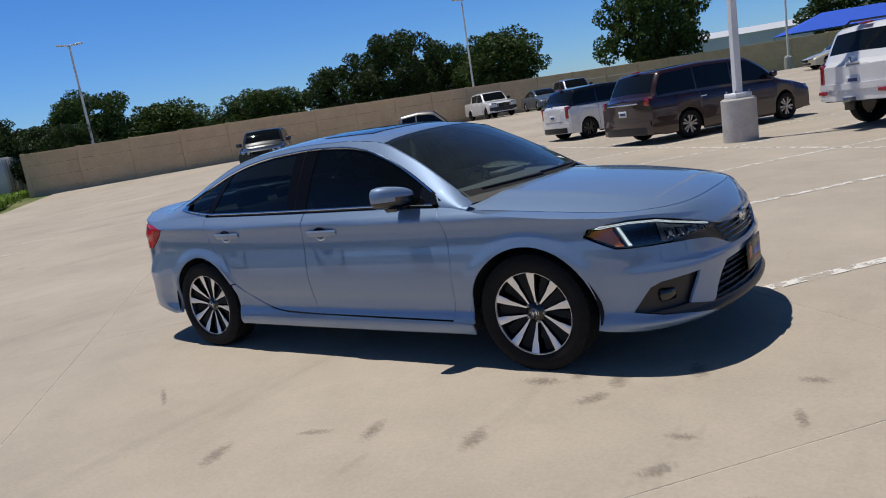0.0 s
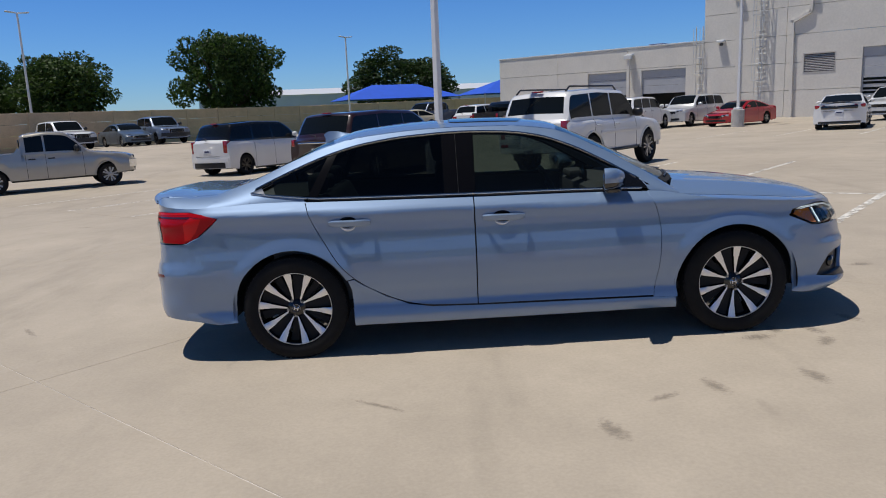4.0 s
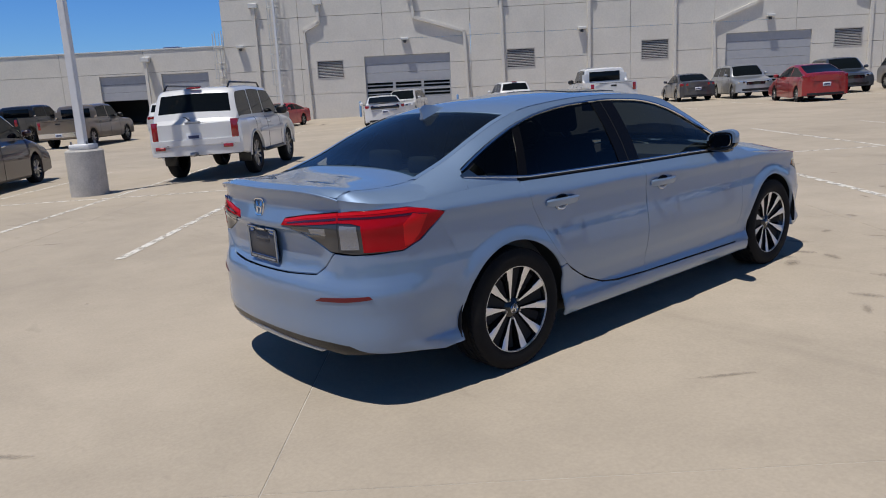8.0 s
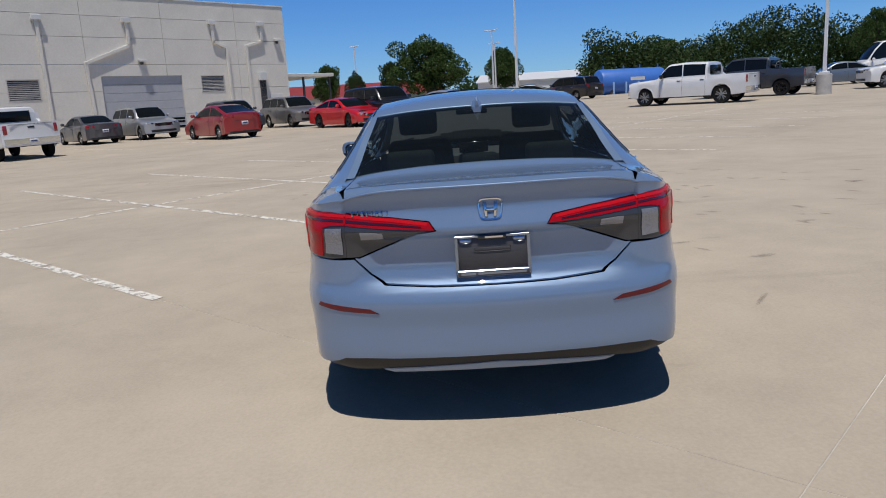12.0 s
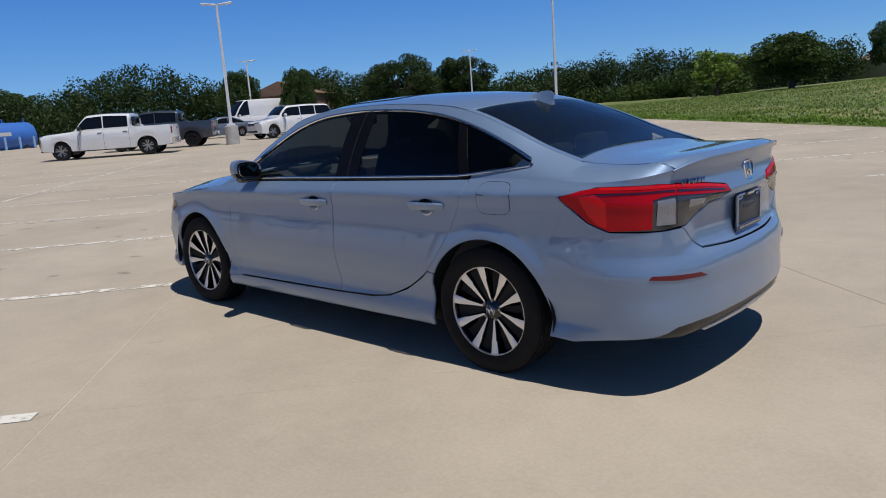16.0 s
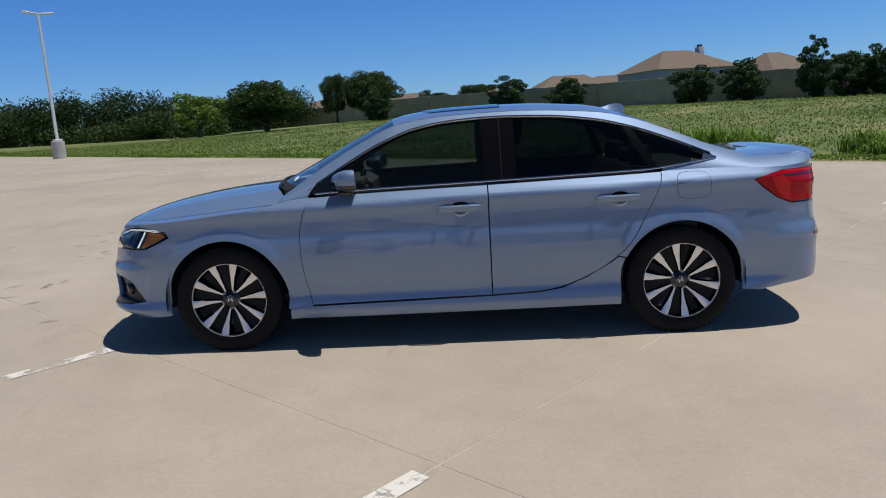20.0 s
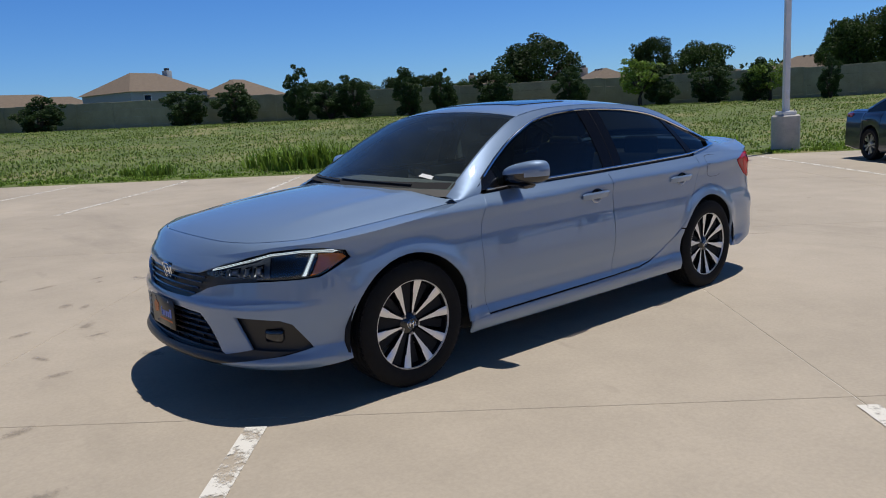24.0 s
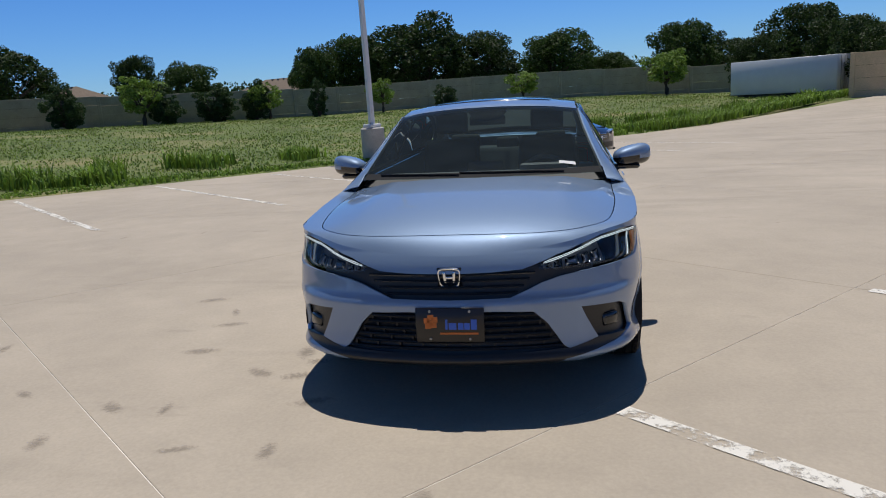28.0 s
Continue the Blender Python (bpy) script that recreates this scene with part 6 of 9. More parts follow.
light_pole(16.0, 34.6, (0, 180), 0.94, 8.6)
light_pole(-40.2, 20.8, (0, 180), 0.94, 8.4)
light_pole(-28.6, 46.8, (0, 180), 0.94, 9.35)
light_pole(-8.3, 64.0, (0, 180), 0.94, 8.4)
light_pole(66.0, -3.5, (0, 180), 0.9, 6.6)
light_pole(44.7, -54.3, (0, 180), 0.9, 6.3)
light_pole(52.0, -33.0, (0, 180), 0.9, 6.0)
light_pole(80.2, -4.5, (0, 180), 0.9, 6.2)
light_pole(74.0, 3.0, (0, 180), 0.9, 6.8)
light_pole(88.0, 12.5, (0, 180), 0.9, 7.5)

# ---- parked vehicles ----
M_CARGLASS = mat("dark_car_glass", (0.006, 0.008, 0.009), 0.03, 0, 0.0, spec=0.22)
M_TAIL = mat("tail_lamp", (0.30, 0.006, 0.008), 0.15, 0, 1.0)
M_LAMP = mat("clear_lamp_plastic", (0.55, 0.56, 0.58), 0.12, 0.6, 1.0)
M_SILVERRIM = mat("silver_rim", (0.42, 0.42, 0.43), 0.3, 0.9)
M_PLATE = mat("plate_white", (0.62, 0.64, 0.68), 0.5)
M_PLATEINK = mat("plate_ink", (0.04, 0.05, 0.12), 0.5)
WHITE_TRIM = mat("white_trim", (0.62, 0.62, 0.62), 0.4)
_wheels = {}
def wheel_meshes(r, dark):
    key = (round(r, 2), dark)
    if key in _wheels:
        return _wheels[key]
    rr = r * 0.66
    tyre = lathe([(rr, -0.10), (r * 0.9, -0.115), (r * 0.985, -0.09), (r, -0.05), (r, 0.05), (r * 0.985, 0.09), (r * 0.9, 0.115), (rr, 0.10)], 28, 'y')
    rim = lathe([(rr, 0.10), (rr * 0.96, 0.095), (rr * 0.90, 0.05), (rr * 0.88, 0.02), (0.0, 0.02)], 24, 'y')
    spokes = bmesh.new()
    n = 10
    for k in range(n):
        m = Matrix.Rotation(2 * math.pi * (k + (0.14 if k % 2 else -0.14)) / n, 4, 'Y')
        vs = [spokes.verts.new(m @ Vector(p)) for p in ((0.03, 0.080, -0.010), (rr * 0.95, 0.085, -0.022), (rr * 0.95, 0.085, 0.022), (0.03, 0.080, 0.010), (0.03, 0.04, -0.014), (rr * 0.95, 0.04, -0.028), (rr * 0.95, 0.04, 0.028), (0.03, 0.04, 0.014))]
        for f in ((3, 2, 1, 0), (0, 1, 5, 4), (1, 2, 6, 5), (2, 3, 7, 6), (3, 0, 4, 7)):
            spokes.faces.new([vs[i] for i in f])
    join_into(spokes, lathe([(0.0, 0.10), (0.05, 0.095), (0.07, 0.05)], 12, 'y'))
    bmesh.ops.recalc_face_normals(spokes, faces=spokes.faces)
    out = []
    for nm, b, mt in (("tyre", tyre, M_RUBBER), ("rim", rim, M_RIMBLK), ("spokes", spokes, M_RIMBLK if dark else M_SILVERRIM)):
        me = bpy.data.meshes.new(nm)
        b.to_mesh(me)
        b.free()
        me.materials.append(mt)
        out.append((nm, me))
    _wheels[key] = out
    return out

# kind: length, width, height, wheelbase, front overhang, wheel radius, belt, nose height, cowl height, tail height,
#       windshield base, roof front, roof rear, glass rear end (metres back from the nose), sill
KINDS = {
    "sedan": (4.75, 1.82, 1.45, 2.75, 0.92, 0.325, 0.95, 0.68, 0.95, 1.03, 1.35, 2.15, 3.20, 4.05, 0.20),
    "coupe": (4.75, 1.84, 1.42, 2.72, 0.95, 0.335, 0.96, 0.68, 0.94, 1.05, 1.40, 2.20, 3.10, 4.15, 0.18),
    "muscle": (5.02, 1.92, 1.45, 2.95, 0.95, 0.36, 1.00, 0.82, 1.02, 1.10, 1.75, 2.45, 3.25, 4.05, 0.20),
    "hatch": (4.48, 1.75, 1.50, 2.70, 0.92, 0.31, 0.97, 0.70, 0.98, 1.12, 1.15, 2.15, 3.20, 4.35, 0.19),
    "suv": (4.75, 1.90, 1.72, 2.78, 0.90, 0.36, 1.10, 0.88, 1.10, 1.12, 1.30, 1.95, 4.25, 4.60, 0.26),
    "bigsuv": (5.20, 2.02, 1.86, 3.05, 0.95, 0.39, 1.18, 0.98, 1.18, 1.20, 1.45, 2.05, 4.75, 5.05, 0.28),
    "offroad": (4.80, 1.92, 1.90, 2.79, 0.90, 0.43, 1.20, 1.05, 1.22, 1.20, 1.45, 2.00, 4.45, 4.72, 0.48),
    "minivan": (5.15, 2.01, 1.75, 3.00, 0.98, 0.335, 1.08, 0.80, 1.05, 1.10, 1.15, 2.05, 4.65, 5.00, 0.20),
    "mpv": (4.25, 1.78, 1.67, 2.61, 0.85, 0.32, 1.08, 0.85, 1.05, 1.08, 0.98, 1.65, 3.85, 4.12, 0.20),
    "pickup": (5.75, 2.03, 1.90, 3.62, 1.00, 0.40, 1.22, 1.08, 1.22, 1.25, 1.60, 2.15, 3.70, 4.00, 0.36),
    "midpickup": (5.33, 1.99, 1.80, 3.18, 1.00, 0.375, 1.15, 0.98, 1.15, 1.20, 1.45, 2.05, 3.60, 3.90, 0.30),
    "oldpickup": (4.98, 1.69, 1.68, 2.95, 0.80, 0.34, 1.06, 0.88, 1.06, 1.10, 1.30, 1.85, 2.85, 3.02, 0.34),
    "van": (6.70, 2.06, 2.75, 3.75, 1.00, 0.36, 1.35, 1.05, 1.35, 1.36, 1.05, 2.10, 6.45, 6.66, 0.28),
}
def vehicle(name, kind, x, y, heading, color, label, category, rough=0.3, metal=0.2, dark_rim=False, lift=0.0, rails=False, roof_black=False, cladding=False):
    """A parked vehicle: one smooth shell cut into body, cabin and panes, with lamps, trim and wheels."""
    L, W, H, WB, FO, R, ZB, ZN, ZC, ZT, XA, XB, XC, XD, SILL = KINDS[kind]
    ZB, ZN, ZC, ZT, H, SILL = (v + lift for v in (ZB, ZN, ZC, ZT, H, SILL))
    root = tagged(new(name), label, category)
    xf, hw = L / 2, W / 2
    root.matrix_basis = on_lot(x, y, heading) if rise(x, y) < 0.01 else Matrix.Translation((0, 0, land(x, y) - gz(x, y))) @ on_lot(x, y, heading)
    paint = mat(name + "_paint", color, rough, metal, 1.0, vary=0.03, scale=2.0)
    pick = kind.endswith("pickup")
    tall = kind in ("suv", "bigsuv", "offroad", "minivan", "mpv", "van")
    xw = (xf - FO, xf - FO - WB)
    ra = R * 1.15
    xa, xb, xc, xd = xf - XA, xf - XB, xf - XC, xf - XD
    # side outline: nose, hood, windshield, roof, tail
    gx = np.linspace(-xf, xf, 401)
    if pick:
        kx, kz = [-xf, xd - 0.001, xd, xd + 0.12, (xb + xc) / 2, xb, (xa + xb) / 2, xa], [ZT, ZT, H - 0.12, H - 0.05, H, H - 0.04, ZC + (H - ZC) * 0.55, ZC]
    else:
        kx, kz = [-xf, -xf + 0.06, xd, (xc + xd) / 2, xc, (xb + xc) / 2, xb, (xa + xb) / 2, xa], [ZT - 0.05, ZT, max(ZT, ZB - 0.02) if not tall else ZB, ZB + (H - ZB) * 0.56, H - 0.05, H, H - 0.04, ZC + (H - ZC) * 0.56, ZC]
    kx += [xa + (xf - xa) * 0.45, xf - 0.22, xf - 0.05, xf]
    kz += [ZC - 0.38 * (ZC - ZN), ZN + 0.05, ZN - 0.01, ZN - 0.09]
    raw = np.interp(gx, kx, kz)
    ker = np.exp(-0.5 * (np.arange(-12, 13) * (gx[1] - gx[0]) / 0.055) ** 2)
    ker /= ker.sum()
    soft = np.convolve(np.pad(raw, 12, mode='edge'), ker, mode='valid')
    if pick:
        soft = np.where(gx < xd + 0.16, raw, soft)
    zr = lambda v: float(np.interp(v, gx, soft))
    yroof = hw * (0.80 if kind in ("van", "offroad", "bigsuv", "minivan", "mpv") or pick else 0.70)
    ybelt = hw * 0.925
    zbl = lambda v: min(zr(v) - 0.025, ZC - 0.02 + (ZB - ZC + 0.02) * max(0.0, min(1.0, (xa - v) / (xa - xd))))
    def low(v):
        zb = SILL + 0.05 * (1 - sstep(0, 0.5, min(xf - v, v + xf)))
        for w in xw:
            if abs(v - w) < ra:
                zb = max(zb, R + math.sqrt(ra * ra - (v - w) ** 2))
        return zb
    def ygl(z):
        return ybelt + (yroof - ybelt) * max(0.0, min(1.0, (z - ZB) / (H - ZB)))
    def section(v):
        zb, zt, bl = low(v), zr(v), zbl(v)
        bl = max(bl, zb + 0.05)
        zt = max(zt, bl + 0.02)
        at = lambda k: zb + (bl - zb) * k
        lows = [(hw * 0.955, zb), (hw * 0.988, min(zb + 0.02, at(0.2))), (hw, at(0.45)), (hw * 0.992, at(0.72)), (hw * 0.972, at(0.88))]
        if pick and v < xd - 0.0005:
            fl = SILL + 0.42
            inn = hw * 0.86 if v > -xf + 0.07 else 0.0
            t2 = max(bl, zt)
            if inn:
                return lows + [(hw * 0.955, t2), (hw * 0.945, t2 + 0.005), (hw * 0.91, t2 + 0.005), (hw * 0.87, t2), (inn, t2 - 0.03), (inn, fl), (hw * 0.4, fl), (0.0, fl)]
            return lows + [(hw * 0.955, t2), (hw * 0.94, t2 + 0.004), (hw * 0.9, t2 + 0.005), (hw * 0.85, t2 + 0.005), (hw * 0.8, t2 + 0.005), (hw * 0.6, t2 + 0.005), (hw * 0.3, t2 + 0.005), (0.0, t2 + 0.005)]
        h = zt - bl
        e = min(0.10, h * 0.5)
        zs = [bl, bl + 0.10 * h, bl + 0.5 * h, bl + h - e]
        side = [(ygl(z) - (0.0 if h > 0.12 else 0.02 * k), z) for k, z in enumerate(zs)]
        ye = side[-1][0]
        return lows + side + [(ye * 0.955, zt - e * 0.42), (ye * 0.86, zt - e * 0.12), (ye * 0.5, zt), (0.0, zt + 0.012)]
    def bow(v, yy):
        k = min(1.0, abs(yy) / hw)
        return v - 0.26 * k ** 3 * sstep(xf - 1.3, xf, v) + (0.10 if tall or pick else 0.20) * k ** 3 * sstep(-xf + 1.1, -xf, v) + (0.10 * (1 - k * k) * (sstep(xb - 0.2, (xa + xb) / 2, v) * (1 - sstep(xa, xa + 0.25, v))) if not pick else 0.0)
    # stations
    xs = set(np.linspace(-xf, xf, 34)) | {-xf + 0.03, -xf + 0.08, xf - 0.03, xf - 0.09, xf - 0.16, xa, xb, xc, xd, (xa + xb) / 2, (xc + xd) / 2, xa - 0.1, xb + 0.06, xc - 0.05, xd + 0.06}
    if pick:
        xs |= {xd - 0.001, xd + 0.03, -xf + 0.071}
    cuts = {"van": [0.0, 0.22], "oldpickup": [0.0, 0.66, 1.0]}.get(kind, [0.0, 0.36, 0.66, 1.0] if tall else [0.0, 0.50, 1.0])
    w0, w1 = xa - 0.16, xd + 0.10
    cols = [w0 + (w1 - w0) * c for c in cuts]
    for c in cols:
        xs |= {c - 0.025, c + 0.025}
    for w in xw:
        xs |= {w + ra * math.cos(a) for a in np.linspace(0, math.pi, 13)} | {w - ra - 0.008, w + ra + 0.008}
    xs = sorted(v for v in xs if -xf <= v <= xf)
    xs = [v for k, v in enumerate(xs) if k == 0 or v - xs[k - 1] > 0.0008]
    V, where = [], {}
    n = 13
    for v in xs:
        sec = section(v)
        for sg in (1, -1):
            for yy, zz in sec:
                V.append((bow(v, yy), sg * yy, zz))
    def put(key, face):
        where.setdefault(key, []).append(face)
    for a in range(len(xs) - 1):
        xm = (xs[a] + xs[a + 1]) / 2
        h = zr(xm) - zbl(xm)
        for sd in (0, 1):
            o0, o1 = (2 * a + sd) * n, (2 * a + 2 + sd) * n
            for k in range(n - 1):
                f = (o0 + k, o1 + k, o1 + k + 1, o0 + k + 1)
                key = "body"
                cabin = xd < xm < xa and h > 0.06
                if k >= 5 and cabin and not (pick and xm < xd):
                    key = "cabin_shell"
                    if 6 <= k <= 7 and h > 0.15:
                        for q in range(len(cols) - 1):
                            if cols[q + 1] + 0.024 < xm < cols[q] - 0.024:
                                key = ("side_window", q, sd)
                    if k >= 10 and xb + 0.03 < xm < xa - 0.05:
                        key = ("windshield", 0, 0)
                    if k >= 10 and xd + 0.05 < xm < xc - 0.04 and not pick and kind != "van":
                        key = ("rear_window", 0, 0)
                put(key, f)
    # nose and tail faces
    for v, flip in ((-xf, False), (xf, True)):
        sec = section(v)
        rows = []
        for yy, zz in sec[:9]:
            row = []
            for q in (1, 0.75, 0.4, 0, -0.4, -0.75, -1):
                row.append(len(V))
                V.append((bow(v, yy * q) + (0.012 if flip else -0.012) * (1 - q * q), yy * q, zz))
            rows.append(row)
        row = []
        for q in (1, 0.75, 0.4, 0, -0.4, -0.75, -1):
            row.append(len(V))
            V.append((bow(v, sec[10][0] * q), sec[10][0] * q, sec[11][1]))
        rows.append(row)
        for A, B in zip(rows, rows[1:]):
            for q in range(6):
                put("body", (A[q], A[q + 1], B[q + 1], B[q]))
    for key, faces in where.items():
        nm = key if isinstance(key, str) else key[0]
        used = sorted({i for f in faces for i in f})
        at = {i: k for k, i in enumerate(used)}
        b2 = bmesh.new()
        vs = [b2.verts.new(V[i]) for i in used]
        for f in faces:
            ids = [vs[at[i]] for i in dict.fromkeys(f)]
            if len(ids) > 2 and not b2.faces.get(ids):
                b2.faces.new(ids)
        bmesh.ops.remove_doubles(b2, verts=b2.verts, dist=1e-4)
        bmesh.ops.recalc_face_normals(b2, faces=b2.faces)
        if nm in ("side_window", "windshield", "rear_window"):
            # a pane with a little thickness, seated in its opening
            mid = Vector(((xb + xc) / 2, 0, ZB))
            vote = sum((f.calc_center_median() - mid).dot(f.normal) for f in b2.faces)
            if vote < 0:
                bmesh.ops.reverse_faces(b2, faces=b2.faces)
            b2.normal_update()
            for v_ in b2.verts:
                v_.co -= v_.normal * 0.004
        mt = M_CARGLASS if nm in ("side_window", "windshield", "rear_window") else (M_GLOSSBLK if roof_black and nm == "cabin_shell" else paint)
        part(nm, smooth(b2, 38), mt, root)
    part("underbody", box(-xf + 0.3, xf - 0.3, -hw + 0.26, hw - 0.26, SILL + 0.02, min(R + ra + 0.05, ZB - 0.10)), M_INNER, root)
    part("floor_pan", box(-xf + 0.12, xf - 0.14, -hw + 0.10, hw - 0.10, SILL + 0.03, SILL + 0.07), M_INNER, root)
    if pick:
        part("rear_window", box(xd - 0.016, xd - 0.004, -yroof * 0.82, yroof * 0.82, ZB + 0.08, H - 0.20, 0.004), M_CARGLASS, root)
    # door cuts, handles, mirrors, lamps
    def skin(v, z):
        sec = section(v)
        return float(np.interp(z, [p[1] for p in sec[:6]], [p[0] for p in sec[:6]]))
    for s in (-1, 1):
        for c in cols[:3] + ([cols[-1]] if len(cols) == 3 and not pick else []):
            pts = [(bow(c, yy), s * (yy + 0.0005), zz) for yy, zz in section(c)[1:6]]
            part("door_gap", tube(pts, 0.005, 4), M_INNER, root)
        for c in cols[1:3]:
            hy = skin(c + 0.15, ZB - 0.13) + 0.008
            part("door_handle", box(c + 0.06, c + 0.24, s * hy - 0.014, s * hy + 0.014, ZB - 0.155, ZB - 0.12, 0.008), M_CHROME if kind in ("minivan", "bigsuv") else (paint if not pick else M_BLACK), root)
        mx = xa - 0.30
        bm = bmesh.new()
        bmesh.ops.create_uvsphere(bm, u_segments=12, v_segments=8, radius=1)
        k = 1.35 if pick or kind in ("bigsuv", "van", "offroad") else 1.0
        for v_ in bm.verts:
            v_.co = Vector((mx + 0.085 * v_.co.x, s * (hw + 0.075 * k + 0.10 * k * math.copysign(abs(v_.co.y) ** 0.7, v_.co.y)), ZB + 0.10 + 0.075 * k * math.copysign(abs(v_.co.z) ** 0.7, v_.co.z)))
        part("wing_mirror", smooth(bm, 60), paint if not pick and kind != "offroad" else M_BLACK, root)
        part("mirror_arm", box(mx - 0.04, mx + 0.04, s * (hw * 0.96) - 0.05, s * (hw * 0.96) + 0.05, ZB + 0.015, ZB + 0.05, 0.01), M_BLACK, root)
        hl_w = 0.36
        bm = box(xf - 0.20, xf + 0.004, s * (hw * 0.84 - hl_w / 2) - hl_w / 2, s * (hw * 0.84 - hl_w / 2) + hl_w / 2, ZN - 0.135, ZN - 0.01, 0.035, 2)
        for v_ in bm.verts:
            t = min(1.0, abs(v_.co.y) / hw)
            v_.co.x -= 0.26 * t ** 3 - 0.006
            v_.co.z += 0.10 * (t - 0.6)
        hl_ = part("headlight", smooth(bm, 40), M_LAMP, root)
        bm = box(xf - 0.05, xf + 0.006, s * hw * 0.62 - 0.05, s * hw * 0.62 + 0.05, ZN - 0.105, ZN - 0.03, 0.02, 2)
        for v_ in bm.verts:
            v_.co.x -= 0.26 * min(1.0, abs(v_.co.y) / hw) ** 3 - 0.014
        part("projector", smooth(bm, 40), M_GLOSSBLK, hl_)
        upright = pick or kind in ("van", "offroad", "mpv", "minivan")
        if upright:
            bm = box(-xf - 0.006, -xf + 0.16, s * hw * 0.86 - 0.07, s * hw * 0.86 + 0.07, ZB - (0.36 if kind != "minivan" else 0.16), ZB + (-0.04 if pick else 0.02), 0.025, 2)
        else:
            bm = box(-xf - 0.006, -xf + 0.24, s * hw * 0.75 - 0.20, s * hw * 0.75 + 0.20, ZT - 0.23, ZT - 0.075, 0.035, 2)
        for v_ in bm.verts:
            v_.co.x += (0.10 if tall or pick else 0.20) * min(1.0, abs(v_.co.y) / hw) ** 3 - 0.006
        part("tail_light", smooth(bm, 40), M_TAIL, root)
        if cladding or pick or kind == "offroad":
            for w in xw:
                bm = lathe([(ra - 0.012, 0.0), (ra + (0.05 if cladding else 0.02), 0.0), (ra + (0.05 if cladding else 0.02), -0.03), (ra - 0.012, -0.06)], 20, 'y', 0.0, math.pi)
                for v_ in bm.verts:
                    v_.co = Vector((w + v_.co.x, s * (hw + 0.010 + v_.co.y), R + v_.co.z))
                bmesh.ops.recalc_face_normals(bm, faces=bm.faces)
                part("arch_cladding", bm, M_BLACK if cladding else paint, root)
        part("sill_trim", box(xw[1] + ra + 0.02, xw[0] - ra - 0.02, s * hw * 0.955 - 0.02, s * hw * 0.955 + 0.02, SILL - 0.03, SILL + 0.05, 0.012), M_BLACK if tall or pick else paint, root)
    def bowed(nm, y1, z0, z1, depth, material, front=True, push=0.006):
        b2 = bmesh.new()
        rows = []
        for q in np.linspace(-1, 1, 9):
            yy = q * y1
            xo = bow(xf if front else -xf, yy) + (push + 0.012 * (1 - q * q)) * (1 if front else -1)
            xi = xo - depth * (1 if front else -1)
            rows.append([b2.verts.new(c) for c in ((xi, yy, z0), (xo, yy, z0 + 0.012), (xo, yy, z1 - 0.012), (xi, yy, z1))])
        for A, B in zip(rows, rows[1:]):
            for k in range(4):
                b2.faces.new((A[k], A[(k + 1) % 4], B[(k + 1) % 4], B[k]))
        b2.faces.new(rows[0][::-1])
        b2.faces.new(rows[-1])
        bmesh.ops.recalc_face_normals(b2, faces=b2.faces)
        return part(nm, smooth(b2, 40), material, root)
    bowed("grille", hw * 0.48, ZN - 0.30 if pick else ZN - 0.22, ZN - 0.05, 0.06, M_CHROME if pick and kind == "pickup" else M_GLOSSBLK)
    bowed("lower_grille", hw * 0.70, SILL + 0.10, SILL + 0.24, 0.06, M_BLACK)
    if pick:
        bowed("front_bumper", hw * 0.97, SILL + 0.16, SILL + 0.40, 0.14, M_CHROME if kind != "midpickup" else M_BLACK, True, 0.05)
        bowed("rear_bumper", hw * 0.94, SILL + 0.12, SILL + 0.34, 0.16, M_CHROME if kind != "midpickup" else M_BLACK, False, 0.06)
    else:
        bowed("bumper_valance", hw * 0.80, SILL + 0.05, SILL + (0.24 if tall else 0.16), 0.08, M_BLACK if kind != "offroad" else paint, False, 0.008)
        if tall:
            bowed("rear_bumper", hw * 0.95, SILL + 0.24, SILL + 0.38, 0.10, paint, False, 0.03)
        part("boot_gap", box(-xf - 0.018, -xf + 0.02, -hw * 0.60, hw * 0.60, ZT - (0.46 if tall else 0.34), ZT - (0.452 if tall else 0.332)), M_INNER, root)
    zp = SILL + 0.22 if pick else ZB - 0.30
    xp = -xf - (0.085 if pick else 0.022)
    part("plate", box(xp, xp + 0.03, -0.155, 0.155, zp - 0.075, zp + 0.075, 0.003), M_PLATE, root)
    part("plate_mark", box(xp - 0.003, xp, -0.11, 0.11, zp - 0.03, zp + 0.03), M_PLATEINK, root)
    if pick:
        part("tailgate_gap", box(-xf - 0.016, -xf + 0.01, -hw * 0.74, hw * 0.74, ZT - 0.06, ZT - 0.05), M_INNER, root)
        part("tailgate_handle", box(-xf - 0.022, -xf + 0.01, -0.12, 0.12, ZT - 0.20, ZT - 0.13, 0.01), M_BLACK, root)
    elif tall and kind != "van":
        part("brake_light", box(xc - 0.06, xc + 0.02, -0.14, 0.14, H - 0.05, H - 0.015, 0.008), M_TAIL, root)
        part("rear_wiper", tube([(-xf + 0.02, 0.05, ZB + 0.02), (xd + 0.02, 0.16, ZB + 0.09), (xd + 0.07, 0.40, ZB + 0.13)], 0.010, 5), M_BLACK, root)
    if rails:
        for s in (-1, 1):
            part("roof_rail", tube([(xb - 0.1, s * yroof * 0.86, H - 0.05), (xb - 0.25, s * yroof * 0.86, H + 0.05), (xc + 0.25, s * yroof * 0.86, H + 0.05), (xc + 0.1, s * yroof * 0.86, H - 0.05)], 0.022, 6), M_BLACK, root)
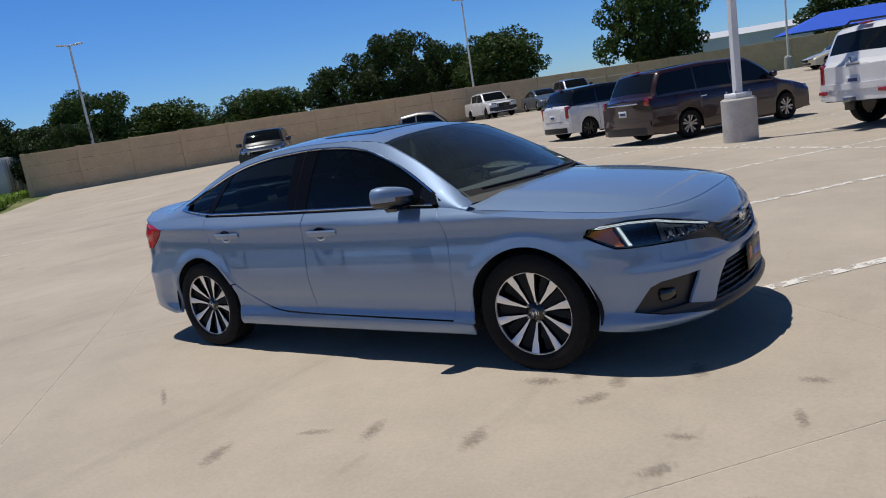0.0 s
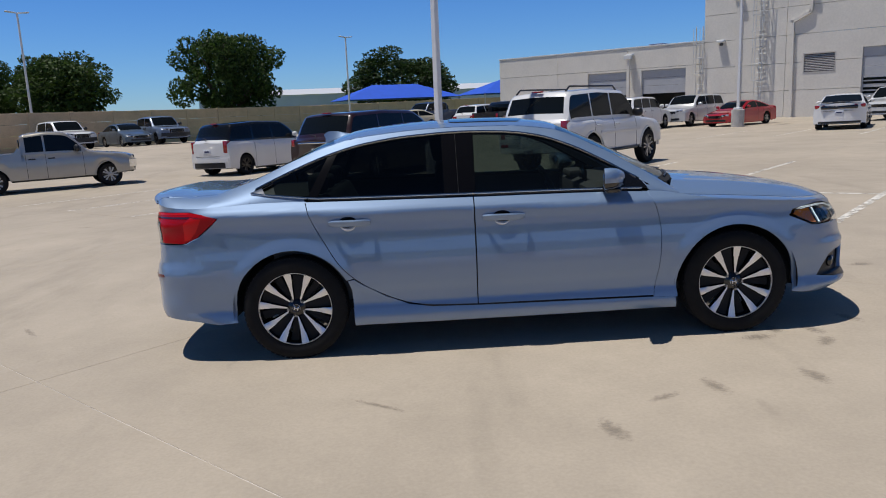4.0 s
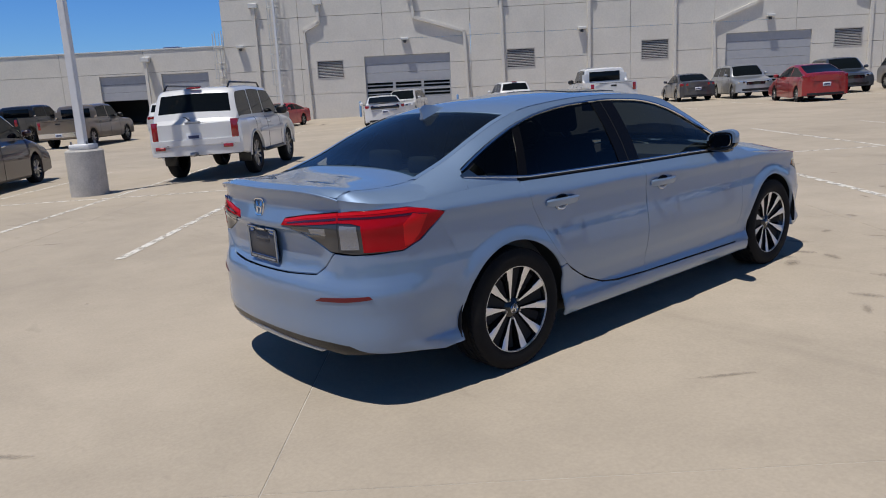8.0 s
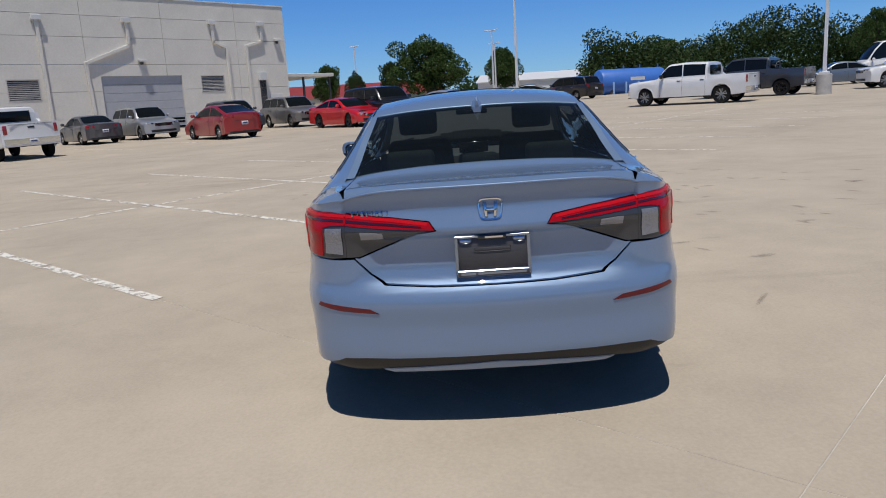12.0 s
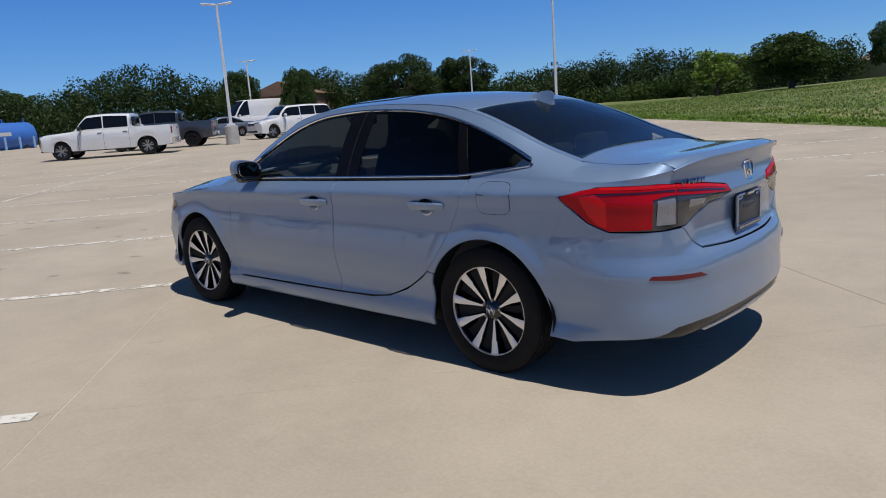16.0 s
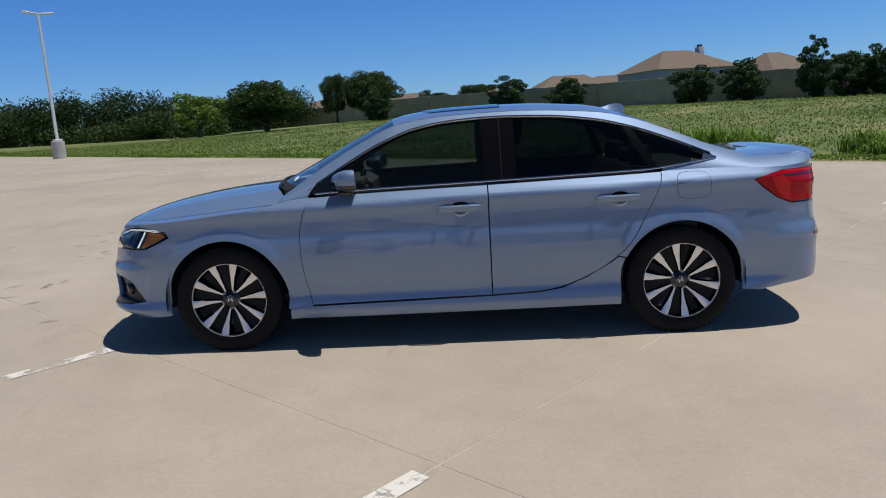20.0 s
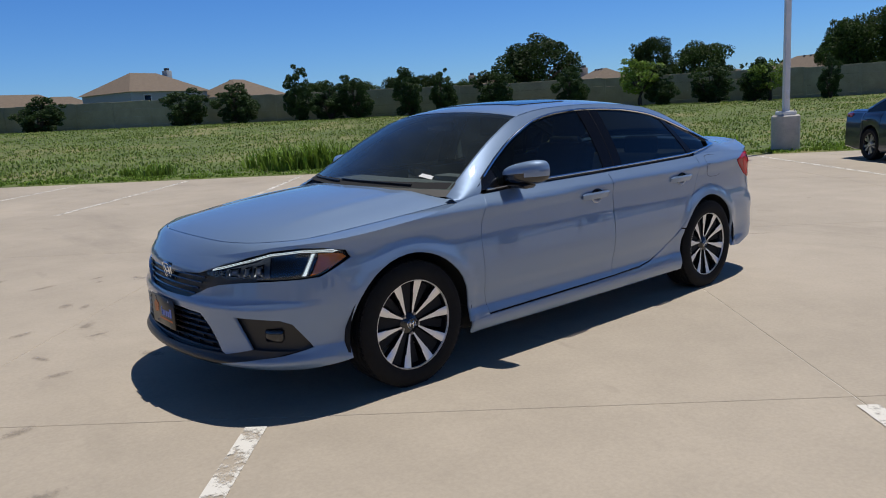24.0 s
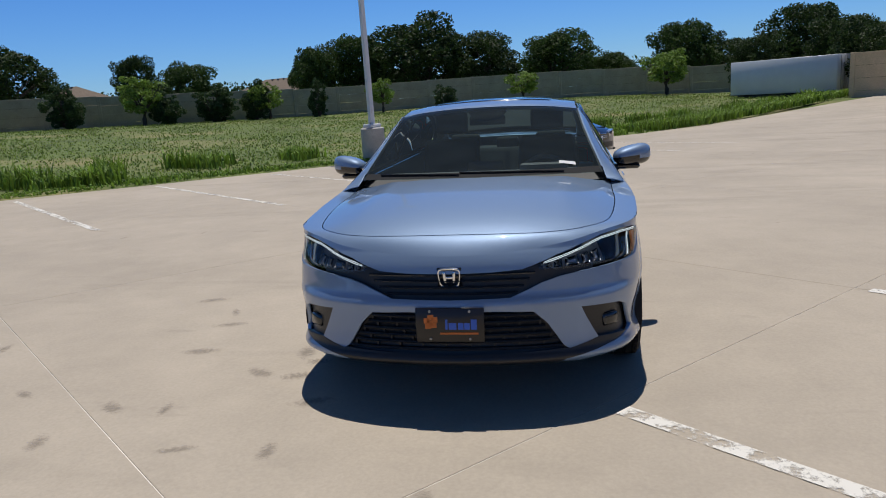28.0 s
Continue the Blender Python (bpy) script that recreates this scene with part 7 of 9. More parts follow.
    for w in xw:
        for s in (1, -1):
            wh = new("wheel")
            wh.parent = root
            wh.matrix_basis = Matrix.Translation((w, s * (hw - 0.125), R)) @ (Matrix() if s > 0 else Matrix.Rotation(math.pi, 4, 'Z')) @ Matrix.Rotation(radians(17 * len(name) + 40 * w), 4, 'Y')
            for nm, me in wheel_meshes(R, dark_rim):
                o = new(nm, me)
                o.parent = wh
    return root

WHITE, BLACKP, REDP = (0.72, 0.72, 0.71), (0.010, 0.010, 0.012), (0.42, 0.012, 0.016)
def place(rx, ry, heading, back):
    """Centre of a vehicle from a point that lies so far behind it."""
    return rx + math.cos(radians(heading)) * back, ry + math.sin(radians(heading)) * back
v = vehicle("lifted_suv", "offroad", 3.30, 12.95, 48, WHITE, "white lifted off-road sport utility vehicle with mud tyres", "car", metal=0.0, rails=True)
part("tailgate_handle", box(-2.42, -2.395, -0.16, 0.16, 1.18, 1.22, 0.008), WHITE_TRIM, v)
for sg in (-1, 1):
    part("bumper_reflector", box(-2.47, -2.44, sg * 0.70 - 0.10, sg * 0.70 + 0.10, 0.66, 0.73, 0.008), M_TAIL, v)
    part("mud_flap", box(-1.80, -1.77, sg * 0.80 - 0.13, sg * 0.80 + 0.13, 0.30, 0.62, 0.004), M_BLACK, v)
    part("side_step", tube([(0.85, sg * 0.86, 0.50), (0.75, sg * 0.98, 0.46), (-0.75, sg * 0.98, 0.46), (-0.85, sg * 0.86, 0.50)], 0.035, 8), M_BLACK, v)
    part("side_moulding", box(-0.95, 1.0, sg * 0.966 - 0.008, sg * 0.966 + 0.008, 0.86, 0.94, 0.004), WHITE_TRIM, v)
part("tow_hitch", box(-2.62, -2.40, -0.05, 0.05, 0.52, 0.60, 0.01), M_STEEL, v)
x, y = place(-2.0, 13.5, 56, 1.5)
v = vehicle("minivan", "minivan", x - 0.83, y + 0.56, 56, (0.020, 0.004, 0.006), "dark maroon minivan parked nose to the wall", "car", metal=0.1)
part("chrome_strip", box(-2.60, -2.56, -0.62, 0.62, 0.98, 1.02, 0.01), M_CHROME, v)
x, y = place(-6.45, 18.1, 57, 1.3)
vehicle("compact_wagon", "mpv", x - 0.74, y + 0.48, 57, WHITE, "white compact wagon with a black roof", "car", metal=0.0, roof_black=True, dark_rim=True)
x, y = place(-12.9, 14.75, 31, 1.55)
vehicle("small_pickup", "oldpickup", x - 0.40, y + 0.70, 31, (0.40, 0.37, 0.32), "old silver-beige extended-cab pickup truck", "truck", metal=0.5)
vehicle("dark_suv", "bigsuv", -23.0, 19.2, -48, (0.015, 0.018, 0.022), "black sport utility vehicle facing the lot", "car", dark_rim=True)
vehicle("white_pickup", "midpickup", -23.6, 40.6, -38, WHITE, "white crew-cab pickup by the tan wall", "truck", metal=0.0, dark_rim=True)
vehicle("grey_sedan", "sedan", -20.4, 42.4, -45, (0.10, 0.13, 0.16), "blue-grey sedan by the tan wall", "car")
vehicle("steel_pickup", "midpickup", -18.8, 43.9, -45, (0.16, 0.20, 0.27), "steel blue crew-cab pickup by the tan wall", "truck", dark_rim=True)
vehicle("cream_sedan", "sedan", -2.2, 46.5, -150, (0.52, 0.47, 0.34), "cream sedan parked under the canopy side", "car", metal=0.0)
vehicle("pearl_suv", "suv", 2.9, 42.3, 49, WHITE, "white sport utility vehicle seen from behind", "car", metal=0.0, cladding=True)
vehicle("navy_pickup", "pickup", -0.8, 52.0, -135, (0.03, 0.05, 0.10), "navy pickup in front of the far wall", "truck")
vehicle("white_crossover", "bigsuv", 11.2, 37.0, 49, WHITE, "white crossover parked by the service bays", "car", metal=0.0)
vehicle("long_suv", "bigsuv", 15.4, 40.2, -139, (0.62, 0.62, 0.61), "pale silver full-size sport utility vehicle", "car", metal=0.3)
vehicle("red_sedan", "coupe", 17.2, 37.2, -146, REDP, "red sedan beside a light pole", "car")
x, y = place(4.4, 33.0, 50, 2.0)
vehicle("tan_pickup", "pickup", x, y, 50, (0.25, 0.20, 0.15), "bronze pickup truck seen from behind", "truck", metal=0.5)
vehicle("black_pickup", "pickup", 4.4, 41.0, 50, BLACKP, "black lifted pickup truck", "truck", dark_rim=True)
x, y = place(16.2, 25.0, 55, 2.0)
v = vehicle("white_muscle_car", "muscle", x, y, 57, WHITE, "white two-door muscle car seen from behind", "car", metal=0.0, dark_rim=True)
part("lamp_band", box(-2.535, -2.47, -0.66, 0.66, 0.84, 0.97, 0.02), M_GLOSSBLK, v, "black full-width lamp band")
part("rear_spoiler", box(-2.52, -2.36, -0.74, 0.74, 1.105, 1.135, 0.012), M_BLACK, v)
vehicle("white_hatch", "suv", 23.6, 33.0, -140, (0.60, 0.60, 0.60), "white crossover facing the lot by the bay door", "car", metal=0.2)
x, y = place(26.3, 26.4, 55, 1.4)
vehicle("white_family_suv", "suv", x, y, 55, WHITE, "white family sport utility vehicle by the building", "car", metal=0.0, cladding=True)
x, y = place(22.1, 16.5, 50, 1.9)
vehicle("heavy_pickup", "pickup", x, y, 50, WHITE, "white heavy-duty crew-cab pickup truck", "truck", metal=0.0, lift=0.10)
x, y = place(31.6, 18.2, 46, 1.6)
vehicle("graphite_sedan", "sedan", x, y, 46, (0.07, 0.07, 0.075), "graphite grey sedan seen from behind", "car")
vehicle("silver_crossover", "suv", 34.0, 16.9, -134, (0.45, 0.46, 0.47), "silver crossover facing the lot", "car", metal=0.6)
vehicle("red_hatchback", "hatch", 28.2, 10.9, 44, (0.33, 0.014, 0.016), "red hybrid hatchback parked by the building", "car")
vehicle("grey_crossover", "suv", 35.6, 12.6, -141, (0.05, 0.06, 0.075), "dark grey crossover by the building corner", "car")
vehicle("taupe_crossover", "suv", 37.2, 9.6, -140, (0.17, 0.16, 0.15), "small taupe crossover facing the lot", "car")
vehicle("red_coupe", "coupe", 31.6, 5.6, -138, (0.62, 0.010, 0.016), "bright red coupe with black wheels", "car", dark_rim=True)
vehicle("black_suv", "bigsuv", 32.4, 3.9, -140, BLACKP, "black three-row sport utility vehicle", "car")
x, y = place(34.1, -0.2, 52, 1.4)
vehicle("silver_sedan", "sedan", x, y, 52, (0.50, 0.52, 0.54), "silver sedan seen from behind", "car", metal=0.6)
vehicle("black_sedan", "coupe", 50.5, -5.0, 85, BLACKP, "black sedan by the light pole", "car", dark_rim=True)
vehicle("black_minivan", "minivan", 54.0, -9.0, 40, (0.02, 0.016, 0.016), "black minivan by the blue tank", "car")
vehicle("white_crew_pickup", "pickup", 29.8, -10.9, 51, WHITE, "white crew-cab pickup truck", "truck", metal=0.0)
vehicle("charcoal_pickup", "pickup", 33.6, -15.2, 50, (0.045, 0.048, 0.055), "charcoal grey crew-cab pickup truck", "truck", dark_rim=True, lift=0.05)
vehicle("cargo_van", "van", 50.8, -32.5, 84, WHITE, "white high-roof cargo van", "van", metal=0.0)
vehicle("slate_sedan", "sedan", 43.5, -24.6, 80, (0.13, 0.16, 0.20), "slate grey sedan at the lot's edge", "car")
vehicle("white_three_row_suv", "bigsuv", 33.1, -23.2, 80, WHITE, "white three-row sport utility vehicle", "car", metal=0.0)
vehicle("far_white_pickup", "pickup", 37.0, -27.4, 80, WHITE, "white pickup with red lamps at the lot's edge", "truck", metal=0.0)
vehicle("blue_suv", "suv", 41.5, -40.5, 139, (0.06, 0.13, 0.42), "bright blue sport utility vehicle at the far edge", "car")
vehicle("far_grey_sedan", "sedan", 40.0, -48.0, 115, (0.10, 0.10, 0.11), "dark grey sedan at the far edge", "car")
v = vehicle("navy_sedan", "sedan", -12.62, -0.62, 49, (0.008, 0.012, 0.030), "dark navy sedan parked at the field's edge", "car")
part("front_plate", box(2.385, 2.40, -0.155, 0.155, 0.42, 0.56, 0.003), M_PLATE, v, "white licence plate with plain bar")
part("plate_mark", box(2.401, 2.404, -0.12, 0.12, 0.46, 0.52), M_PLATEINK, v)
for z in (0.52, 0.56, 0.60):
    part("grille_chrome", box(2.37, 2.392, -0.30, 0.30, z, z + 0.015, 0.004), M_CHROME, v)
part("front_badge", lathe([(0.0, 2.40), (0.05, 2.398), (0.06, 2.385)], 18, 'x'), M_CHROME, v).location = (0, 0, 0.62)

# ---- service building: tilt-up concrete panels ----
NB = (math.cos(radians(48)), math.sin(radians(48)))
TB = (NB[1], -NB[0])
def bpt(u, w, z=0.0):
    """u along the face, w behind it."""
    return (NB[0] * (50 + w) + TB[0] * u, NB[1] * (50 + w) + TB[1] * u, z)
BM = Matrix(((TB[0], NB[0], 0, NB[0] * 50), (TB[1], NB[1], 0, NB[1] * 50), (0, 0, 1, 0), (0, 0, 0, 1)))
def bbox(bm, u0, u1, w0, w1, z0, z1, bevel=0.0):
    add_box(bm, u0, u1, w0, w1, z0, z1, bevel, BM)
M_TILT = mat("painted_concrete_panel", (0.68, 0.645, 0.575), 0.85, vary=0.05, scale=0.6, fine=0.04, bump=0.15, bscale=25)
M_SEAM = mat("panel_seam", (0.30, 0.28, 0.25), 0.9)
M_METALW = mat("white_metal", (0.62, 0.62, 0.60), 0.5, vary=0.05, scale=2)
M_DOORM = mat("grey_sectional_door", (0.40, 0.41, 0.43), 0.45, vary=0.06, scale=3)
M_LOUVRE = mat("louvre_metal", (0.52, 0.49, 0.45), 0.6)
bld = tagged(new("service_building"), "tall beige concrete panel service building with sectional bay doors", "building")
def wall_grid(name, us, zs, holes, base_w, thick, parent):
    """Wall panels between seam lines, holes left open; each panel a part."""
    for u0, u1 in zip(us, us[1:]):
        for z0, z1 in zip(zs, zs[1:]):
            segs = [(u0, u1, z0, z1)]
            for hu0, hu1, hz0, hz1 in holes:
                out = []
                for a0, a1, b0, b1 in segs:
                    x0, x1, y0, y1 = max(a0, hu0), min(a1, hu1), max(b0, hz0), min(b1, hz1)
                    if x0 >= x1 or y0 >= y1:
                        out.append((a0, a1, b0, b1))
                        continue
                    if a0 < x0:
                        out.append((a0, x0, b0, b1))
                    if x1 < a1:
                        out.append((x1, a1, b0, b1))
                    if b0 < y0:
                        out.append((x0, x1, b0, y0))
                    if y1 < b1:
                        out.append((x0, x1, y1, b1))
                segs = out
            bm = bmesh.new()
            g = 0.012
            for a0, a1, b0, b1 in segs:
                bbox(bm, a0 + (g if abs(a0 - u0) < 1e-6 else 0), a1 - (g if abs(a1 - u1) < 1e-6 else 0), base_w, base_w + thick, b0 + (g if abs(b0 - z0) < 1e-6 else 0), b1 - (g if abs(b1 - z1) < 1e-6 else 0))
            if segs:
                part("wall_panel", bm, M_TILT, parent)
            else:
                bm.free()
HOLES = [(-8.3, -1.95, -1, 4.25), (18.05, 24.15, -1, 4.58), (-11.86, -9.85, 2.80, 4.12), (2.2, 4.3, 2.90, 4.30), (11.96, 13.98, 3.02, 4.45), (25.7, 27.75, 3.25, 4.57)]
wall_grid("front", [-18.7, -13.0, -6.8, -0.4, 5.0, 11.2, 17.2, 23.0, 29.2, 33.9], [-0.9, 1.7, 3.55, 5.4, 7.25, 8.7, 10.05], HOLES, 0.0, 0.25, bld)
wall_grid("low", [-37.7, -31.5, -25.0, -18.7], [-1.2, 1.4, 3.9, 5.5], [(-28.6, -25.05, -2, 3.74), (-23.8, -20.2, -2, 3.74)], 0.35, 0.25, bld)
bm = bmesh.new()
bbox(bm, -18.6, 33.8, 0.26, 30, 8.9, 9.1)
bbox(bm, -37.6, -18.7, 0.61, 30, 4.9, 5.1)
part("roof", bm, M_TILT, bld)
bm = bmesh.new()
bbox(bm, -18.7, -18.45, 0.25, 30, -1, 10.05)
bbox(bm, 33.65, 33.9, 0.25, 30, -1, 10.05)
bbox(bm, -37.7, -37.45, 0.6, 30, -1.2, 5.5)
bbox(bm, -37.7, 33.9, 29.7, 30, -1, 5.5)
part("side_wall", bm, M_TILT, bld)
bm = bmesh.new()
bbox(bm, -18.4, 33.6, 0.24, 0.27, -0.9, 10.0)
bbox(bm, -37.4, -18.7, 0.58, 0.62, -0.9, 5.4)
# seam shade behind the panels is cut away at the openings
bm.free()
for u0, u1, z1 in ((-18.7, 33.9, 10.05), (-37.7, -18.72, 5.5)):
    w = 0.0 if z1 > 6 else 0.35
    bm = bmesh.new()
    bbox(bm, u0 - 0.04, u1 + 0.04, w - 0.05, w + 0.34, z1, z1 + 0.10, 0.01)
    part("parapet_cap", bm, M_METALW, bld)
def bay_door(u0, u1, z0, z1, w, lit_from, lit_n, opened=0.0):
    d = tagged(new("bay_door"), "grey sectional overhead door with narrow window bands", "door", "bay doors")
    n = 7
    h = (z1 - z0) / n
    for k in range(n):
        if k < n * opened:
            continue
        bm = bmesh.new()
        bbox(bm, u0, u1, w, w + 0.06, z0 + k * h + 0.006, z0 + (k + 1) * h - 0.006, 0.012)
        part("door_section", bm, M_DOORM, d)
        if lit_from <= k < lit_from + lit_n:
            m_ = 3
            for q in range(m_):
                a0 = u0 + (u1 - u0) * q / m_ + 0.10
                a1 = u0 + (u1 - u0) * (q + 1) / m_ - 0.10
                for e in (0.18, 0.58):
                    bm = bmesh.new()
                    bbox(bm, a0, a1, w - 0.012, w + 0.02, z0 + (k + e) * h, z0 + (k + e + 0.26) * h)
                    part("door_pane", bm, M_CARGLASS, d)
    return d
bay_door(-8.3, -1.95, -0.05, 4.25, 0.14, 2, 2)
bay_door(18.05, 24.15, 0.35, 4.58, 0.14, 0, 2)
bay_door(-28.6, -25.05, -0.5, 3.74, 0.50, 9, 0, 0.45)
bay_door(-23.8, -20.2, -0.5, 3.74, 0.50, 9, 0, 0.45)
bm = bmesh.new()
bbox(bm, -36, -19, 6, 6.2, -1, 4.8)
part("bay_back_wall", bm, M_DARKGREY, bld)
for u0, u1, z0, z1 in HOLES[2:]:
    lv = tagged(new("wall_louvre"), "beige metal louvre vent in the wall", "vent", "wall louvres")
    n = 12
    for k in range(n):
        bm = bmesh.new()
        z = z0 + (z1 - z0) * (k + 0.5) / n
        add_box(bm, u0 + 0.05, u1 - 0.05, -0.05, 0.05, -0.008, 0.008, 0.0, BM @ Matrix.Translation((0, 0.08, z)) @ Matrix.Rotation(radians(40), 4, 'X'))
        part("slat", bm, M_LOUVRE, lv)
    bm = bmesh.new()
    for a0, a1, b0, b1 in ((u0, u1, z0, z0 + 0.06), (u0, u1, z1 - 0.06, z1), (u0, u0 + 0.06, z0, z1), (u1 - 0.06, u1, z0, z1)):
        bbox(bm, a0, a1, -0.02, 0.10, b0, b1)
    part("frame", bm, M_LOUVRE, lv)
    bm = bmesh.new()
    bbox(bm, u0, u1, 0.2, 0.23, z0, z1)
    part("backing", bm, M_INNER, lv)
def downspout(top, path):
    d = tagged(new("downspout"), "beige rain downspout with a conductor head", "downspout", "downspouts")
    u, z = path[0]
    bm = bmesh.new()
    bbox(bm, u - 0.32, u + 0.32, -0.30, -0.01, z - 0.04, z + 0.28, 0.02)
    for v_ in bm.verts:
        pass
    part("conductor_head", bm, M_METALW, d)
    for (a, za_), (b, zb_) in zip(path, path[1:]):
        bm = bmesh.new()
        L_ = math.hypot(b - a, zb_ - za_)
        ang = math.atan2(zb_ - za_, b - a)
        add_box(bm, -0.08, L_ + 0.08, -0.20, -0.02, -0.11, 0.11, 0.01, BM @ Matrix.Translation((a, 0, za_)) @ Matrix.Rotation(-ang, 4, 'Y'))
        part("pipe", bm, M_TILT, d)
gb = lambda u: 0.098 + 0.0222 * u
for p in ([(-16.2, 8.1), (-16.2, gb(-16))], [(-11.45, 8.1), (-11.5, 6.8), (-12.6, 6.25), (-12.5, gb(-12))], [(-4.6, 8.15), (-4.5, 6.85), (-0.85, 5.7), (-0.7, gb(-0.7))], [(1.85, 8.15), (2.0, gb(2))], [(8.2, 8.2), (8.2, gb(8))], [(14.3, 8.3), (14.4, gb(14))], [(20.3, 8.35), (20.3, 6.7), (17.1, 5.45), (17.3, gb(17))], [(27.05, 8.45), (27.1, 7.1), (28.2, 6.7), (28.2, gb(28))], [(31.5, 8.5), (31.5, 7.25), (30.0, 6.8), (30.1, gb(30))], ):
    downspout(p[0], p)
downspout(None, [(-24.7, 4.7), (-24.7, -0.2)])
def wall_light(u, z, w=0.0):
    l = tagged(new("wall_light"), "white wall-pack light over the bay door", "light", "wall lights")
    bm = bmesh.new()
    bbox(bm, u - 0.28, u + 0.28, w - 0.35, w - 0.01, z - 0.02, z + 0.16, 0.03)
    part("housing", bm, M_METALW, l)
    bm = bmesh.new()
    bbox(bm, u - 0.10, u + 0.10, w - 0.20, w - 0.02, z - 0.22, z - 0.03, 0.03)
    part("camera_dome", bm, M_DARKGREY, l)
for u, z in ((-5.2, 5.3), (21.1, 5.6), (-17.4, 5.3), (7.7, 5.4), (33.0, 7.3)):
    wall_light(u, z)
wall_light(-24.7, 4.9, 0.35)
def wall_ladder(u, z0, z1, w=0.0, cage=True):
    l = tagged(new("roof_ladder"), "white caged steel roof access ladder", "ladder", "roof ladders")
    for du in (-0.24, 0.24):
        a, b = BM @ Vector((u + du, w - 0.22, z0)), BM @ Vector((u + du, w - 0.22, z1 + 1.0))
        part("rail", tube([a, b], 0.03, 6), M_METALW, l)
    n = int((z1 - z0) / 0.32)
    for k in range(n):
        z = z0 + 0.32 * (k + 0.5)
        part("rung", tube([BM @ Vector((u - 0.24, w - 0.22, z)), BM @ Vector((u + 0.24, w - 0.22, z))], 0.018, 5), M_METALW, l)
    if cage:
        for k in range(int((z1 - z0 - 2.2) / 1.1) + 1):
            z = z0 + 2.2 + 1.1 * k
            pts = [BM @ Vector((u + 0.38 * math.cos(a), w - 0.25 - 0.62 * math.sin(a), z)) for a in np.linspace(0, math.pi, 9)]
            part("cage_hoop", tube(pts, 0.028, 5), M_METALW, l)
        for a in np.linspace(0.25, math.pi - 0.25, 5):
            p0 = BM @ Vector((u + 0.38 * math.cos(a), w - 0.25 - 0.62 * math.sin(a), z0 + 2.2))
            p1 = BM @ Vector((u + 0.38 * math.cos(a), w - 0.25 - 0.62 * math.sin(a), z1 + 0.8))
            part("cage_bar", tube([p0, p1], 0.02, 5), M_METALW, l)
wall_ladder(-14.75, 0.3, 10.0)
wall_ladder(-19.1, 1.0, 5.6, 0.35)
bm = bmesh.new()
bbox(bm, 30.9, 31.6, -0.35, -0.01, 4.1, 4.75, 0.02)
tagged(part("electric_cabinet", bm, M_METALW), "pale grey electrical cabinet high on the wall", "cabinet")
cond = tagged(new("conduit_bundle"), "bundle of grey conduits below the cabinet", "conduit")
for k in range(6):
    u = 31.0 + 0.10 * k
    part("conduit", tube([BM @ Vector((u, -0.10, 0.7)), BM @ Vector((u, -0.10, 4.1))], 0.04, 6), M_DARKGREY, cond)
bm = bmesh.new()
bbox(bm, 31.9, 33.1, -0.05, -0.005, 0.75, 2.95, 0.01)
dr = tagged(part("door_1", bm, M_METALW), "white steel side door", "door", kind="structure")
bm = bmesh.new()
bbox(bm, 32.9, 33.0, -0.10, -0.05, 1.75, 1.85, 0.01)
part("door_handle", bm, M_STEEL, dr)
for u in (-8.7, -1.5, 17.7, 24.5, -29.0, -24.4, -19.7):
    p = BM @ Vector((u, -0.9 if u > -19 else -0.5, 0))
    b = lathe([(0.0, 1.15), (0.06, 1.13), (0.085, 1.06), (0.085, -0.2)], 14)
    bmesh.ops.translate(b, verts=b.verts, vec=(p.x, p.y, gz(p.x, p.y)))
    tagged(part("bollard", b, mat("blue_bollard_paint", (0.16, 0.30, 0.52), 0.5)), "pale blue steel bollard beside a bay door", "bollard", "bollards")
# roof unit
bm = bmesh.new()
bbox(bm, -24.5, -23.3, 3, 4, 5.1, 5.9, 0.03)
tagged(part("rooftop_unit", bm, mat("blue_unit", (0.03, 0.07, 0.20), 0.5)), "small dark blue rooftop unit", "roof unit")
# open shelter at the corner
sh_ = tagged(new("wash_shelter"), "open steel shelter with a flat roof beside the building", "shelter")
bm = bmesh.new()
bbox(bm, 34.0, 40.5, 2, 10, 4.45, 4.75, 0.03)
part("roof", bm, M_METALW, sh_)
for u in (34.6, 37.2, 40.2):
    for w in (2.3, 9.5):
        bm = bmesh.new()
        bbox(bm, u - 0.08, u + 0.08, w, w + 0.16, -0.5, 4.45)
        part("post", bm, M_DARKGREY, sh_)
bm = bmesh.new()
bbox(bm, 34.2, 40.3, 9.7, 9.9, -0.5, 3.0)
part("screen_wall", bm, M_DARKGREY, sh_)

